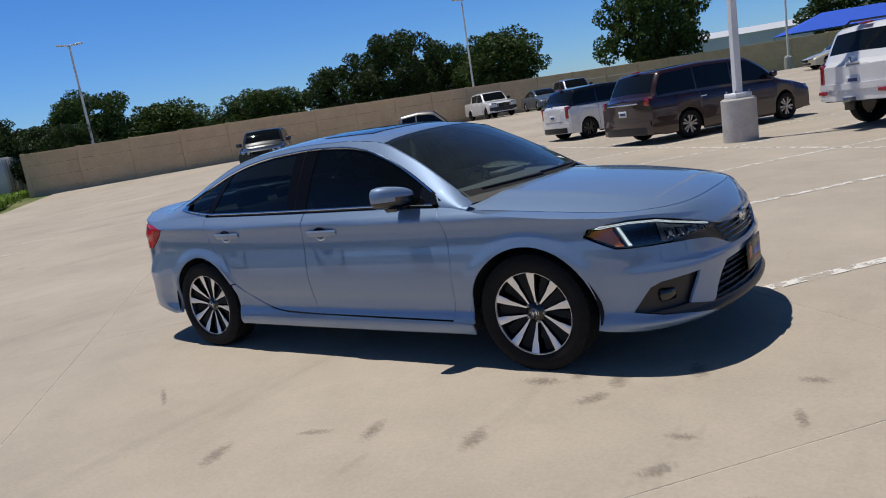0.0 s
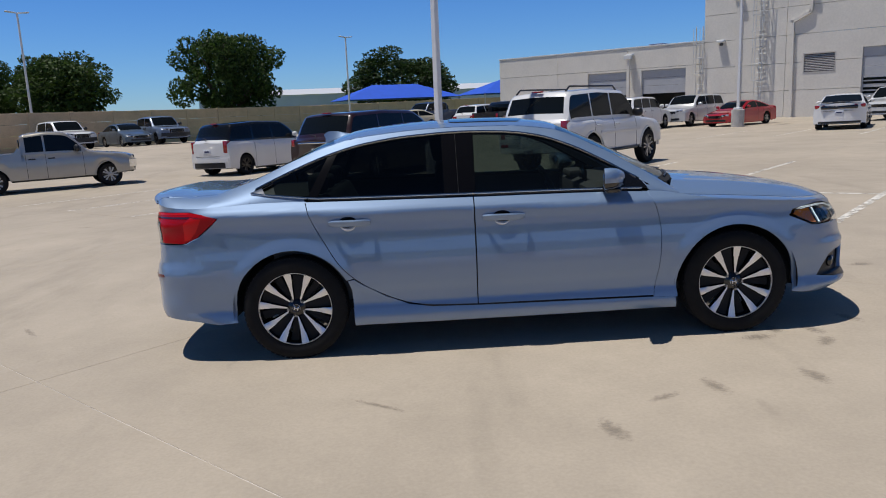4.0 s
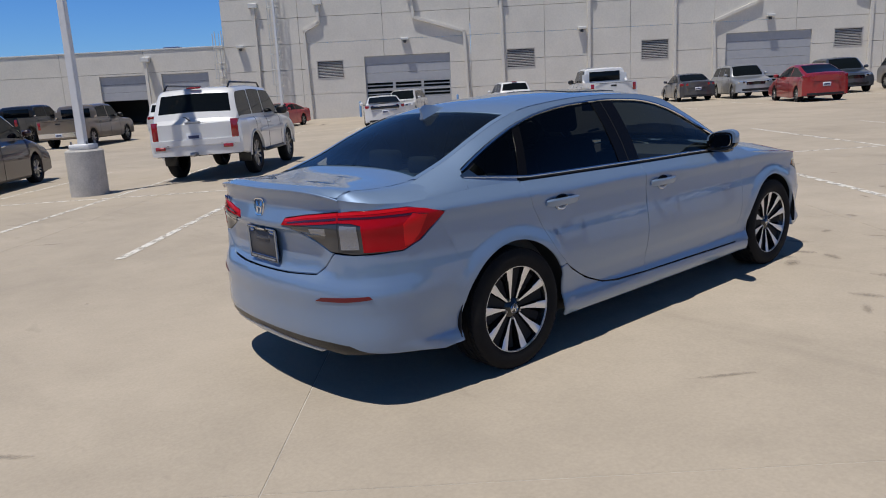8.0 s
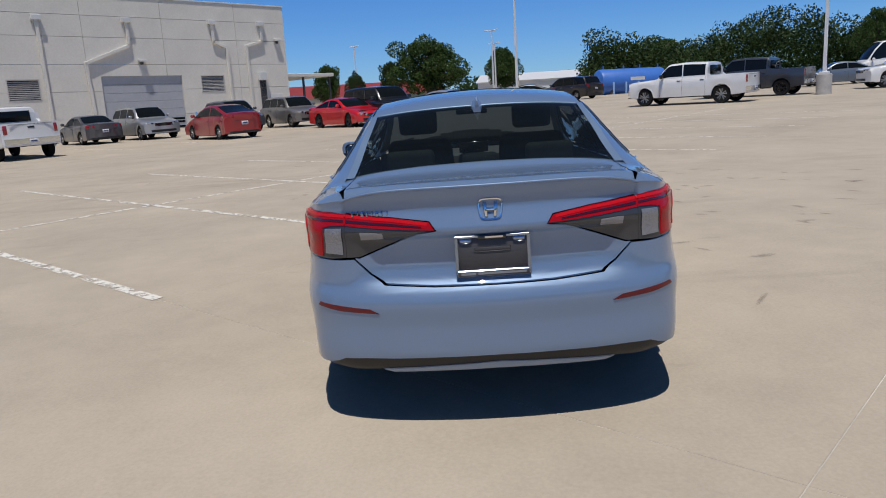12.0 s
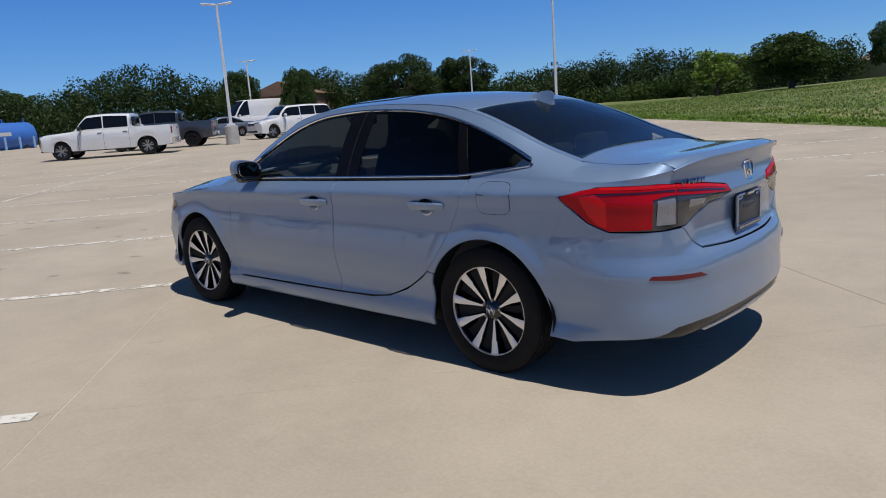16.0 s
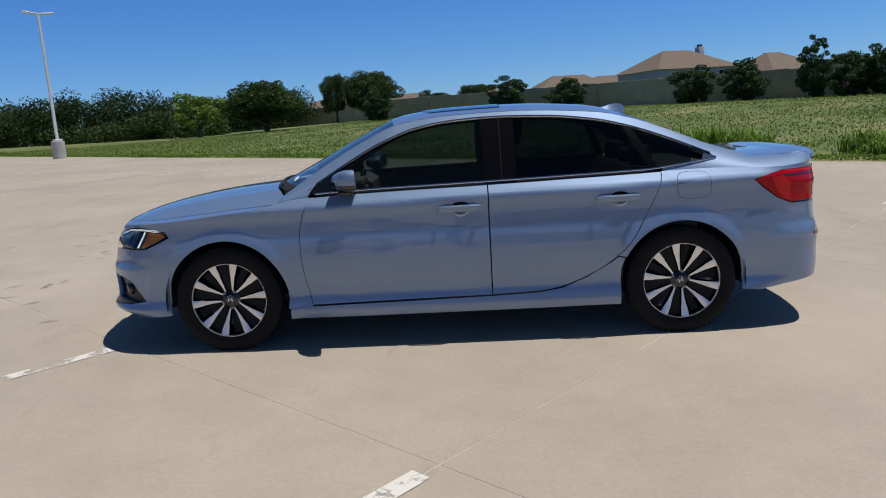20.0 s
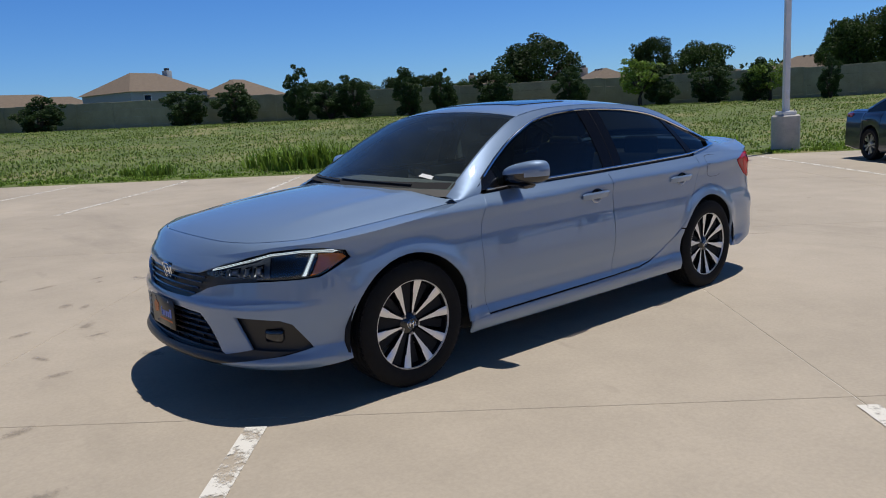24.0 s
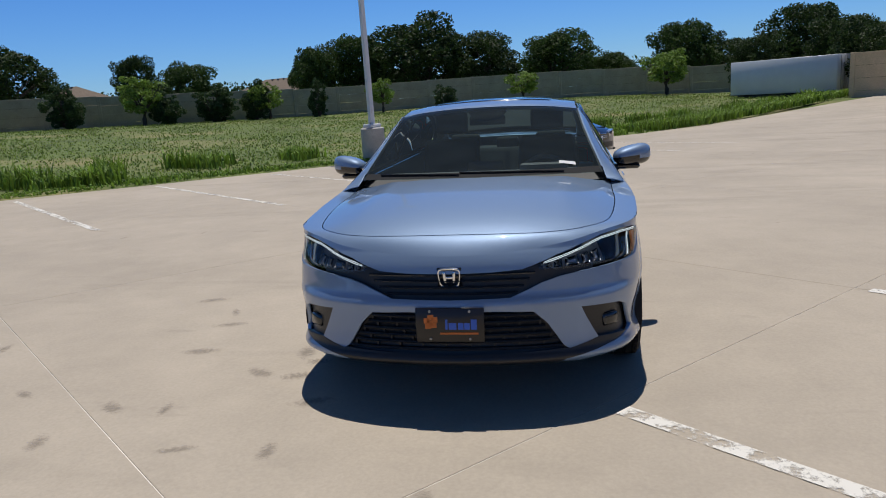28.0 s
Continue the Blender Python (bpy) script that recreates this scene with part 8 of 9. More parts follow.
# ---- boundary walls ----
M_TANWALL = mat("tan_precast_wall", (0.60, 0.455, 0.285), 0.9, vary=0.10, scale=1.2, fine=0.10, bump=0.6, bscale=14)
M_OLIVE = mat("olive_precast_fence", (0.36, 0.33, 0.235), 0.9, vary=0.14, scale=1.0, fine=0.10, bump=0.5, bscale=12)
def long_wall(name, pts, height, material, label, step=2.9, group=""):
    """Precast panels between posts along a polyline."""
    root = tagged(new(name), label, "wall", kind="structure")
    P_ = []
    for (x0, y0), (x1, y1) in zip(pts, pts[1:]):
        n = max(1, int(math.hypot(x1 - x0, y1 - y0) / step))
        P_ += [(x0 + (x1 - x0) * k / n, y0 + (y1 - y0) * k / n) for k in range(n)]
    P_.append(pts[-1])
    for (x0, y0), (x1, y1) in zip(P_, P_[1:]):
        z = max(land(x0, y0), land(x1, y1))
        L_ = math.hypot(x1 - x0, y1 - y0)
        m = Matrix.Translation((x0, y0, 0)) @ Matrix.Rotation(math.atan2(y1 - y0, x1 - x0), 4, 'Z')
        bm = bmesh.new()
        nrow = 4
        for r in range(nrow):
            add_box(bm, 0.10, L_ - 0.10, -0.05, 0.05, z - 0.4 + (height + 0.4) * r / nrow, z - 0.4 + (height + 0.4) * (r + 1) / nrow - 0.012, 0.0, m)
        part("wall_panel", bm, material, root)
        bm = bmesh.new()
        add_box(bm, -0.13, 0.13, -0.11, 0.11, z - 0.5, z + height + 0.03, 0.015, m)
        part("post", bm, material, root)
        bm = bmesh.new()
        add_box(bm, 0.13, L_ - 0.13, -0.075, 0.075, z + height - 0.14, z + height, 0.01, m)
        part("cap", bm, material, root)
    return root
long_wall("wall_north", [(-40.7, 16.7), (-35, 27), (-25, 45), (-20, 53.5), (-11, 65.5), (7, 76), (20, 84)], 2.45, M_TANWALL, "tan precast concrete boundary wall behind the lot")
long_wall("wall_south", [(46, -128), (0, -88), (-20, -66), (-34, -52), (-47, -40), (-60, -20), (-65, -4), (-67, 12), (-75, 42)], 2.45, M_OLIVE, "olive precast concrete fence behind the field", 3.6)

# ---- shade canopies beyond the wall ----
M_BLUEFAB = mat("blue_shade_fabric", (0.010, 0.085, 0.55), 0.7, vary=0.08, scale=1.5)
def canopy(x, y, turn, L_, Wd):
    c = tagged(new("shade_canopy"), "bright blue fabric shade canopy on posts", "canopy", "shade canopies")
    c.matrix_basis = Matrix.Translation((x, y, land(x, y))) @ Matrix.Rotation(radians(turn), 4, 'Z')
    bm = bmesh.new()
    z0, z1 = 2.9, 4.4
    vs = [bm.verts.new(p) for p in ((-L_ / 2, -Wd / 2, z0), (L_ / 2, -Wd / 2, z0), (L_ / 2, Wd / 2, z0), (-L_ / 2, Wd / 2, z0), (-L_ * 0.2, 0, z1), (L_ * 0.2, 0, z1))]
    for f in ((0, 1, 5, 4), (1, 2, 5), (2, 3, 4, 5), (3, 0, 4)):
        bm.faces.new([vs[i] for i in f])
    r = bmesh.ops.extrude_face_region(bm, geom=bm.faces[:])
    for q in r["geom"]:
        if isinstance(q, bmesh.types.BMVert):
            q.co.z += 0.03
    bmesh.ops.recalc_face_normals(bm, faces=bm.faces)
    part("fabric", bm, M_BLUEFAB, c)
    for a in (-1, 1):
        for b in (-1, 1):
            part("post", tube([(a * (L_ / 2 - 0.2), b * (Wd / 2 - 0.2), -0.3), (a * (L_ / 2 - 0.2), b * (Wd / 2 - 0.2), z0 + 0.05)], 0.08, 8), M_METALW, c)
canopy(-4.6, 75.0, 20, 12.5, 8)
canopy(9.5, 80.5, 20, 12.5, 8)
# ---- metal buildings far off ----
def shed(name, x, y, turn, L_, D_, h0, h1, wallm, roofm, label, nwin=0):
    s = tagged(new(name), label, "building")
    s.matrix_basis = Matrix.Translation((x, y, land(x, y) - 0.3)) @ Matrix.Rotation(radians(turn), 4, 'Z')
    bm = bmesh.new()
    add_box(bm, -L_ / 2, L_ / 2, -D_ / 2, D_ / 2, 0, h0)
    part("wall", bm, wallm, s)
    bm = bmesh.new()
    e = 0.25
    vs = [bm.verts.new(p) for p in ((-L_ / 2 - e, -D_ / 2 - e, h0), (L_ / 2 + e, -D_ / 2 - e, h0), (L_ / 2 + e, D_ / 2 + e, h0), (-L_ / 2 - e, D_ / 2 + e, h0), (-L_ / 2 - e, 0, h1), (L_ / 2 + e, 0, h1))]
    for f in ((0, 1, 5, 4), (2, 3, 4, 5), (1, 2, 5), (3, 0, 4), (3, 2, 1, 0)):
        bm.faces.new([vs[i] for i in f])
    bmesh.ops.recalc_face_normals(bm, faces=bm.faces)
    part("roof", bm, roofm, s)
    for k in range(nwin):
        u = -L_ / 2 + L_ * (k + 0.5) / nwin
        w = part("window", box(u - 0.6, u + 0.6, -D_ / 2 - 0.03, -D_ / 2 + 0.03, 1.2, 2.4, 0.02), M_CARGLASS, s)
    n = int(L_ / 1.2)
    bm = bmesh.new()
    for k in range(n):
        u = -L_ / 2 + L_ * (k + 0.5) / n
        add_box(bm, u - 0.04, u + 0.04, -D_ / 2 - 0.04, -D_ / 2, 0.1, h0 - 0.05)
    part("wall_ribs", bm, wallm, s)
    return s
M_PALEMETAL = mat("pale_metal_siding", (0.72, 0.74, 0.75), 0.5, vary=0.05, scale=0.5)
M_WHITEROOF = mat("white_metal_roof", (0.62, 0.63, 0.64), 0.45)
M_REDROOF = mat("red_metal_roof", (0.26, 0.035, 0.03), 0.5, vary=0.1, scale=0.6)
M_CREAM = mat("cream_wall", (0.50, 0.44, 0.33), 0.8, vary=0.06, scale=0.5)
M_BRICKFAR = mat("far_brick", (0.26, 0.15, 0.10), 0.9, vary=0.15, scale=2)
shed("metal_warehouse", -8.0, 122.0, 12, 60, 25, 5.0, 6.2, M_PALEMETAL, M_WHITEROOF, "pale metal warehouse behind the boundary wall", 4)
shed("white_shed", 96.0, -10.5, 82, 14, 12, 2.2, 3.3, M_PALEMETAL, M_WHITEROOF, "white metal shed at the lot's far edge")
shed("red_roof_building", 122.0, 20.0, 96, 34, 16, 2.4, 4.6, M_CREAM, M_REDROOF, "long low building with a red metal roof", 6)
shed("brick_house", 70.0, -52.0, 120, 12, 9, 3.6, 5.2, M_BRICKFAR, M_BRICKFAR, "brick building behind the trees", 3)
# ---- blue tank ----
tk = tagged(new("storage_tank"), "horizontal blue steel storage tank on saddles", "tank")
tk.matrix_basis = Matrix.Translation((63.2, -15.8, land(63.2, -15.8) - 0.35)) @ Matrix.Rotation(radians(104), 4, 'Z')
M_TANK = mat("blue_tank_paint", (0.05, 0.16, 0.50), 0.4, vary=0.08, scale=1.5)
b = lathe([(0.0, -3.35), (0.8, -3.3), (1.15, -3.1), (1.2, -2.9), (1.2, 2.9), (1.15, 3.1), (0.8, 3.3), (0.0, 3.35)], 32, 'x')
bmesh.ops.translate(b, verts=b.verts, vec=(0, 0, 1.35))
part("tank_shell", b, M_TANK, tk)
for u in (-2.4, -1.2, 0.0, 1.2, 2.4):
    bb = lathe([(0.0, 1.35), (0.07, 1.33), (0.09, 1.25), (0.09, -0.1)], 10)
    bmesh.ops.translate(bb, verts=bb.verts, vec=(u, 1.7, 0))
    part("guard_post", bb, mat("pale_blue_post", (0.25, 0.40, 0.62), 0.5), tk)
for u in (-2.2, 2.2):
    part("saddle", box(u - 0.15, u + 0.15, -1.0, 1.0, -0.1, 0.75, 0.02), M_DARKGREY, tk)
for u in (-2.8, -1.0, 0.6, 2.6):
    part("vent_pipe", tube([(u, 0, 2.5), (u, 0, 2.85)], 0.06, 6), M_TANK, tk)
part("emblem_panel", box(-0.9, 0.5, 1.17, 1.2, 1.45, 1.75), M_METALW, tk)
# ---- box trailer at the field's edge ----
tr = tagged(new("box_trailer"), "white box trailer parked in tall grass", "trailer")
tr.matrix_basis = Matrix.Translation((-43.5, 16.8, land(-46.0, 15.2) - 0.12)) @ Matrix.Rotation(radians(45), 4, 'Z')
M_TRAILER = mat("white_trailer_skin", (0.62, 0.64, 0.66), 0.4, vary=0.05, scale=1)
part("trailer_body", box(-7.2, 0.0, 0.0, 2.45, 0.40, 2.60, 0.03), M_TRAILER, tr)
for y in (0.62, 1.83):
    part("rear_door", box(0.0, 0.03, y - 0.58, y + 0.58, 0.46, 2.53, 0.01), M_TRAILER, tr)
    for q in (-0.2, 0.2):
        part("lock_bar", tube([(0.05, y + q, 0.5), (0.05, y + q, 2.5)], 0.02, 6), M_STEEL, tr)
part("chassis", box(-7.0, -0.1, 0.6, 1.85, 0.25, 0.40), M_DARKGREY, tr)
for u in (-2.0, -3.1):
    for y in (0.15, 2.3):
        bb = lathe([(0.0, -0.12), (0.31, -0.12), (0.34, 0.0), (0.31, 0.12), (0.0, 0.12)], 20, 'y')
        bmesh.ops.translate(bb, verts=bb.verts, vec=(u, y, 0.33))
        part("wheel", bb, M_RUBBER, tr)
# ---- houses beyond the field ----
M_SHINGLE = mat("brown_shingle", (0.17, 0.13, 0.095), 0.9, vary=0.15, scale=2.5, fine=0.15)
M_BRICKTAN = mat("tan_house_wall", (0.36, 0.31, 0.26), 0.9, vary=0.1, scale=3)
def house_at(x, y, turn, L_, D_, h0, h1, wallm, chimney=True):
    h = tagged(new("house"), "suburban house with a brown hipped shingle roof", "house", "houses beyond the fence")
    h.matrix_basis = Matrix.Translation((x, y, land(x, y) - 0.3)) @ Matrix.Rotation(radians(turn), 4, 'Z')
    part("wall", box(-L_ / 2, L_ / 2, -D_ / 2, D_ / 2, 0, h0), wallm, h)
    bm = bmesh.new()
    e = 0.5
    r_ = D_ * 0.42
    vs = [bm.verts.new(p) for p in ((-L_ / 2 - e, -D_ / 2 - e, h0 - 0.1), (L_ / 2 + e, -D_ / 2 - e, h0 - 0.1), (L_ / 2 + e, D_ / 2 + e, h0 - 0.1), (-L_ / 2 - e, D_ / 2 + e, h0 - 0.1), (-L_ / 2 + r_, 0, h1), (L_ / 2 - r_, 0, h1))]
    for f in ((0, 1, 5, 4), (2, 3, 4, 5), (1, 2, 5), (3, 0, 4), (3, 2, 1, 0)):
        bm.faces.new([vs[i] for i in f])
    bmesh.ops.recalc_face_normals(bm, faces=bm.faces)
    rf = part("roof", bm, M_SHINGLE, h)
    for k in range(3):
        part("roof_vent", box(-1.5 + 1.2 * k, -1.2 + 1.2 * k, 0.3, 0.6, h1 - 0.45, h1 - 0.02, 0.02), M_DARKGREY, rf)
    if chimney:
        part("chimney", box(L_ / 2 - 2.2, L_ / 2 - 1.2, 0.5, 1.6, h0 - 0.5, h1 + 0.5, 0.03), wallm, h)
        part("chimney_cap", box(L_ / 2 - 2.0, L_ / 2 - 1.4, 0.75, 1.35, h1 + 0.5, h1 + 0.9, 0.02), M_DARKGREY, h)
    for u in (-L_ * 0.3, 0.0, L_ * 0.3):
        for s in (-1, 1):
            w = part("window", box(u - 0.55, u + 0.55, s * D_ / 2 - 0.03, s * D_ / 2 + 0.03, h0 - 1.9, h0 - 0.6, 0.02), M_CARGLASS, h)
            part("frame", box(u - 0.65, u + 0.65, s * D_ / 2 - 0.02, s * D_ / 2 + 0.02, h0 - 2.0, h0 - 0.5, 0.01), M_METALW, w)
house_at(-35.3, -112.0, 200, 14, 11, 5.6, 8.6, mat("blue_house_wall", (0.30, 0.34, 0.38), 0.9))
house_at(-49.5, -110.0, 205, 12, 11, 4.4, 7.4, M_BRICKTAN, False)
house_at(-20.2, -123.0, 195, 15, 11, 3.4, 6.4, M_BRICKTAN, False)
house_at(-5.3, -129.0, 190, 13, 10, 2.8, 5.4, M_BRICKTAN)
house_at(7.0, -122.0, 185, 12, 10, 2.6, 4.8, M_BRICKTAN, False)
house_at(19.5, -118.0, 185, 13, 10, 2.4, 4.6, M_BRICKTAN, False)
house_at(-92.0, -70.0, 240, 13, 11, 3.0, 6.0, M_BRICKTAN)
house_at(-78.0, -82.5, 235, 12, 10, 3.0, 5.7, M_BRICKTAN)
house_at(-106.0, -56.0, 240, 12, 10, 2.4, 4.6, M_BRICKTAN, False)
house_at(-110.0, -45.3, 250, 15, 11, 2.8, 5.6, M_BRICKTAN, False)
house_at(-32.0, -149.0, 195, 13, 11, 4.4, 7.6, M_BRICKTAN, False)

# ---- trees, shrubs, grass ----
def leaf_mat(name, color):
    m = mat(name, color, 0.6, spec=0.3)
    nt = m.node_tree
    b = nt.nodes["Principled BSDF"]
    geo = nt.nodes.new("ShaderNodeNewGeometry")
    r = nt.nodes.new("ShaderNodeMapRange")
    r.inputs["To Min"].default_value, r.inputs["To Max"].default_value = 0.55, 1.5
    nt.links.new(geo.outputs["Random Per Island"], r.inputs["Value"])
    vm = nt.nodes.new("ShaderNodeVectorMath")
    vm.operation = 'SCALE'
    vm.inputs[0].default_value = color
    nt.links.new(r.outputs[0], vm.inputs["Scale"])
    nt.links.new(vm.outputs[0], b.inputs["Base Color"])
    tl_ = nt.nodes.new("ShaderNodeBsdfTranslucent")
    nt.links.new(vm.outputs[0], tl_.inputs[0])
    mx = nt.nodes.new("ShaderNodeMixShader")
    mx.inputs[0].default_value = 0.32
    nt.links.new(b.outputs[0], mx.inputs[1])
    nt.links.new(tl_.outputs[0], mx.inputs[2])
    nt.links.new(mx.outputs[0], nt.nodes["Material Output"].inputs[0])
    return m
M_OAK = leaf_mat("oak_leaves", (0.044, 0.080, 0.016))
M_OAKDARK = leaf_mat("dark_leaves", (0.032, 0.058, 0.013))
M_LIME = leaf_mat("lime_leaves", (0.17, 0.26, 0.045))
M_CEDAR = leaf_mat("cedar_leaves", (0.040, 0.075, 0.022))
M_BARK = mat("bark", (0.085, 0.065, 0.048), 0.95, vary=0.3, scale=6, bump=0.6, bscale=30)
M_BLADE = leaf_mat("grass_blades", (0.165, 0.262, 0.036))
M_BLADE2 = leaf_mat("weed_leaves", (0.205, 0.275, 0.062))

def leaf_mesh(name, seed, spots, per, size, material):
    """Many small leaf cards in clumps; spots are (centre, radius)."""
    rg = np.random.RandomState(seed)
    V, F = [], []
    for (cx, cy, cz), r in spots:
        n = max(6, int(per * r * r))
        d = rg.normal(size=(n, 3))
        d /= np.linalg.norm(d, axis=1)[:, None]
        rad = r * (0.55 + 0.5 * rg.random_sample(n) ** 0.6)
        P_ = np.array((cx, cy, cz)) + d * rad[:, None] * np.array((1, 1, 0.8))
        a = rg.normal(size=(n, 3))
        a /= np.linalg.norm(a, axis=1)[:, None]
        b = np.cross(a, d + 0.6 * rg.normal(size=(n, 3)))
        b /= np.linalg.norm(b, axis=1)[:, None] + 1e-9
        s = size * (0.6 + 0.8 * rg.random_sample(n))[:, None]
        for k in range(n):
            i = len(V)
            p, q, w = P_[k], a[k] * s[k], b[k] * s[k] * 0.55
            V += [tuple(p - q), tuple(p + w), tuple(p + q), tuple(p - w)]
            F.append((i, i + 1, i + 2, i + 3))
    me = bpy.data.meshes.new(name)
    me.from_pydata(V, [], F)
    me.materials.append(material)
    return me

def tree_kind(seed, height, spread, trunk_h, lobes, per, size, material, flat=0.62):
    """Unit data for one sort of tree: trunk mesh and crown mesh."""
    rg = random.Random(seed)
    spots, limbs = [], []
    cz = trunk_h + (height - trunk_h) * 0.50
    hz = (height - trunk_h) * 0.5
    lean = (rg.uniform(-0.08, 0.08) * spread, rg.uniform(-0.08, 0.08) * spread)
    for k in range(lobes):
        t = 2 * math.pi * (k * 0.618) + rg.uniform(-0.5, 0.5)
        u = 1 - 2 * (k + 0.5) / lobes
        q = math.sqrt(max(0, 1 - u * u)) if u > 0 else (1 - u * u) ** 0.25
        bulge = 1 + 0.62 * noise.noise((math.cos(t) * 1.5 + seed * 3.7, math.sin(t) * 1.5, u * 1.8))
        rr = (0.45 + 0.55 * rg.random() ** 0.5) * bulge
        p = (lean[0] * (1 + u) + spread * 0.45 * q * math.cos(t) * rr, lean[1] * (1 + u) + spread * 0.45 * q * math.sin(t) * rr, cz + hz * (u * 0.84 * (0.8 + 0.2 * rr)) * (bulge if u > 0 else 1))
        r = spread * (0.070 + 0.105 * rg.random() ** 1.3)
        spots.append((p, r))
        if k % 4 == 0:
            limbs.append(p)
    crown = leaf_mesh("crown", seed, spots, per, size, material)
    bm = tube([(0, 0, -0.4), (0.05, 0.02, trunk_h * 0.5), (0.0, 0.08, trunk_h), (0.1, 0.0, cz)], spread * 0.035 + 0.05, 8, (1.25, 1.0, 0.85, 0.4))
    for p in limbs:
        b2 = tube([(0.02, 0.05, trunk_h * 0.9), (p[0] * 0.45, p[1] * 0.45, (trunk_h + p[2]) / 2 + 0.2), p], spread * 0.014 + 0.02, 5, (1.0, 0.7, 0.25))
        join_into(bm, b2)
    tm = bpy.data.meshes.new("trunk")
    bm.to_mesh(tm)
    bm.free()
    tm.materials.append(M_BARK)
    return tm, crown
OAK = [tree_kind(11 + k, 8.0, 7.8, 1.7, 80, 300, 0.135, M_OAK) for k in range(3)]
OAKD = [tree_kind(21 + k, 8.0, 7.8, 1.2, 80, 300, 0.135, M_OAKDARK) for k in range(2)]
CED = [tree_kind(31 + k, 3.6, 2.6, 0.05, 64, 1700, 0.075, M_CEDAR) for k in range(3)]
YOUNG = [tree_kind(41 + k, 3.6, 2.6, 1.0, 40, 900, 0.09, M_LIME) for k in range(2)]
def tree(name, kind, x, y, sx_, sz_, turn, label, category="tree", group="", z=None):
    r = tagged(new(name), label, category, group)
    r.matrix_basis = Matrix.Translation((x, y, land(x, y) if z is None else z)) @ Matrix.Rotation(radians(turn), 4, 'Z') @ Matrix.Diagonal((sx_, sx_, sz_, 1))
    for nm, me in zip(("trunk", "crown"), kind):
        o = new(nm, me)
        o.parent = r
# broad trees behind the tan wall
for k, (x, y, s, h) in enumerate(((-54.1, 28.7, 0.86, 0.89), (-52.6, 34.7, 1.04, 0.73), (-48.6, 43.0, 1.04, 0.73), (-42.3, 46.4, 0.89, 0.87), (-36.1, 48.9, 0.97, 0.98), (-36.6, 54.5, 0.61, 0.92), (-29.9, 53.6, 1.07, 0.93), (-18.7, 62.3, 1.12, 1.16), (-54.2, 42.7, 0.49, 0.56), (-62.0, 24.0, 0.8, 0.72), (-64.0, 44.0, 1.0, 0.62), (-60.0, 50.0, 1.0, 0.65))):
    tree("oak_tree", (OAK + OAKD)[k % 5], x, y, s, h, 67 * k, "broad green oak tree behind the tan wall", group="trees behind the wall")
tree("live_oak", OAKD[0], -3.8, 94.7, 1.81, 1.18, 20, "wide dark live oak beyond the canopies", group="trees behind the wall")
tree("privet_bush", OAKD[0], -45.3, 19.3, 0.60, 0.56, 40, "dark green bushy tree beside the trailer", group="trees behind the wall")
tree("privet_bush", OAKD[1], -53.1, 14.4, 0.52, 0.50, 10, "dark green bushy tree beside the trailer", group="trees behind the wall")
tree("privet_bush", OAKD[1], -41.6, 20.0, 0.42, 0.46, 130, "dark green bushy tree at the wall's end", group="trees behind the wall")
# trees beyond the tank and the far edge
for k, (x, y, s, h) in enumerate(((66.7, 2.7, 0.83, 0.79), (84.5, -5.8, 0.54, 0.75), (77.5, 14.6, 0.42, 0.64), (83.9, 12.3, 0.30, 0.52), (78.4, 7.4, 0.30, 0.58), (96.0, -28.0, 1.1, 0.8), (53.5, -33.1, 0.44, 0.68), (49.1, -36.0, 0.41, 0.65), (53.6, -52.4, 1.01, 0.79), (50.6, -60.8, 0.89, 0.72))):
    tree("field_oak", (OAK + OAKD)[k % 5], x, y, s, h, 51 * k, "green tree beyond the far edge of the lot", group="trees beyond the lot")
# fence-line trees behind the houses and field
for k, (x, y, s, h) in enumerate(((-58.1, -53.4, 1.17, 0.98), (-73.0, -47.7, 0.63, 0.90), (-75.9, -43.1, 0.86, 0.85), (-84.5, -30.4, 0.83, 1.04), (-89.1, -25.8, 1.05, 1.18), (-87.9, -17.9, 1.62, 1.29), (-91.2, -9.5, 1.28, 1.02), (-89.7, -0.7, 1.28, 0.98), (-93.6, 6.0, 0.80, 0.66), (-81.7, 13.9, 0.98, 0.98), (-84.8, 19.1, 0.67, 0.77), (-77.5, 23.8, 1.06, 1.0), (-73.6, 29.5, 0.85, 0.82), (-36.2, -63.3, 0.57, 0.49), (-40.8, -62.8, 0.59, 0.49), (-44.6, -60.2, 0.51, 0.55), (-49.0, -59.3, 0.52, 0.51), (-51.1, -57.5, 0.44, 0.44), (9.9, -84.3, 0.84, 0.73), (14.2, -85.7, 0.47, 0.74), (2.6, -104.8, 0.65, 0.46), (-2.6, -109.8, 0.68, 0.54))):
    tree("shade_tree", (OAKD + OAK)[k % 5], x, y, s, h, 43 * k, "dark green shade tree beyond the field", group="trees beyond the field")
tree("willow_oak", OAK[1], 19.6, -72.4, 1.0, 0.66, 12, "grey-green spreading tree in front of the houses", group="trees beyond the field")
tree("lime_tree", YOUNG[0], 26.1, -70.4, 1.9, 1.25, 70, "bright lime green tree at the field's end", group="trees beyond the field")
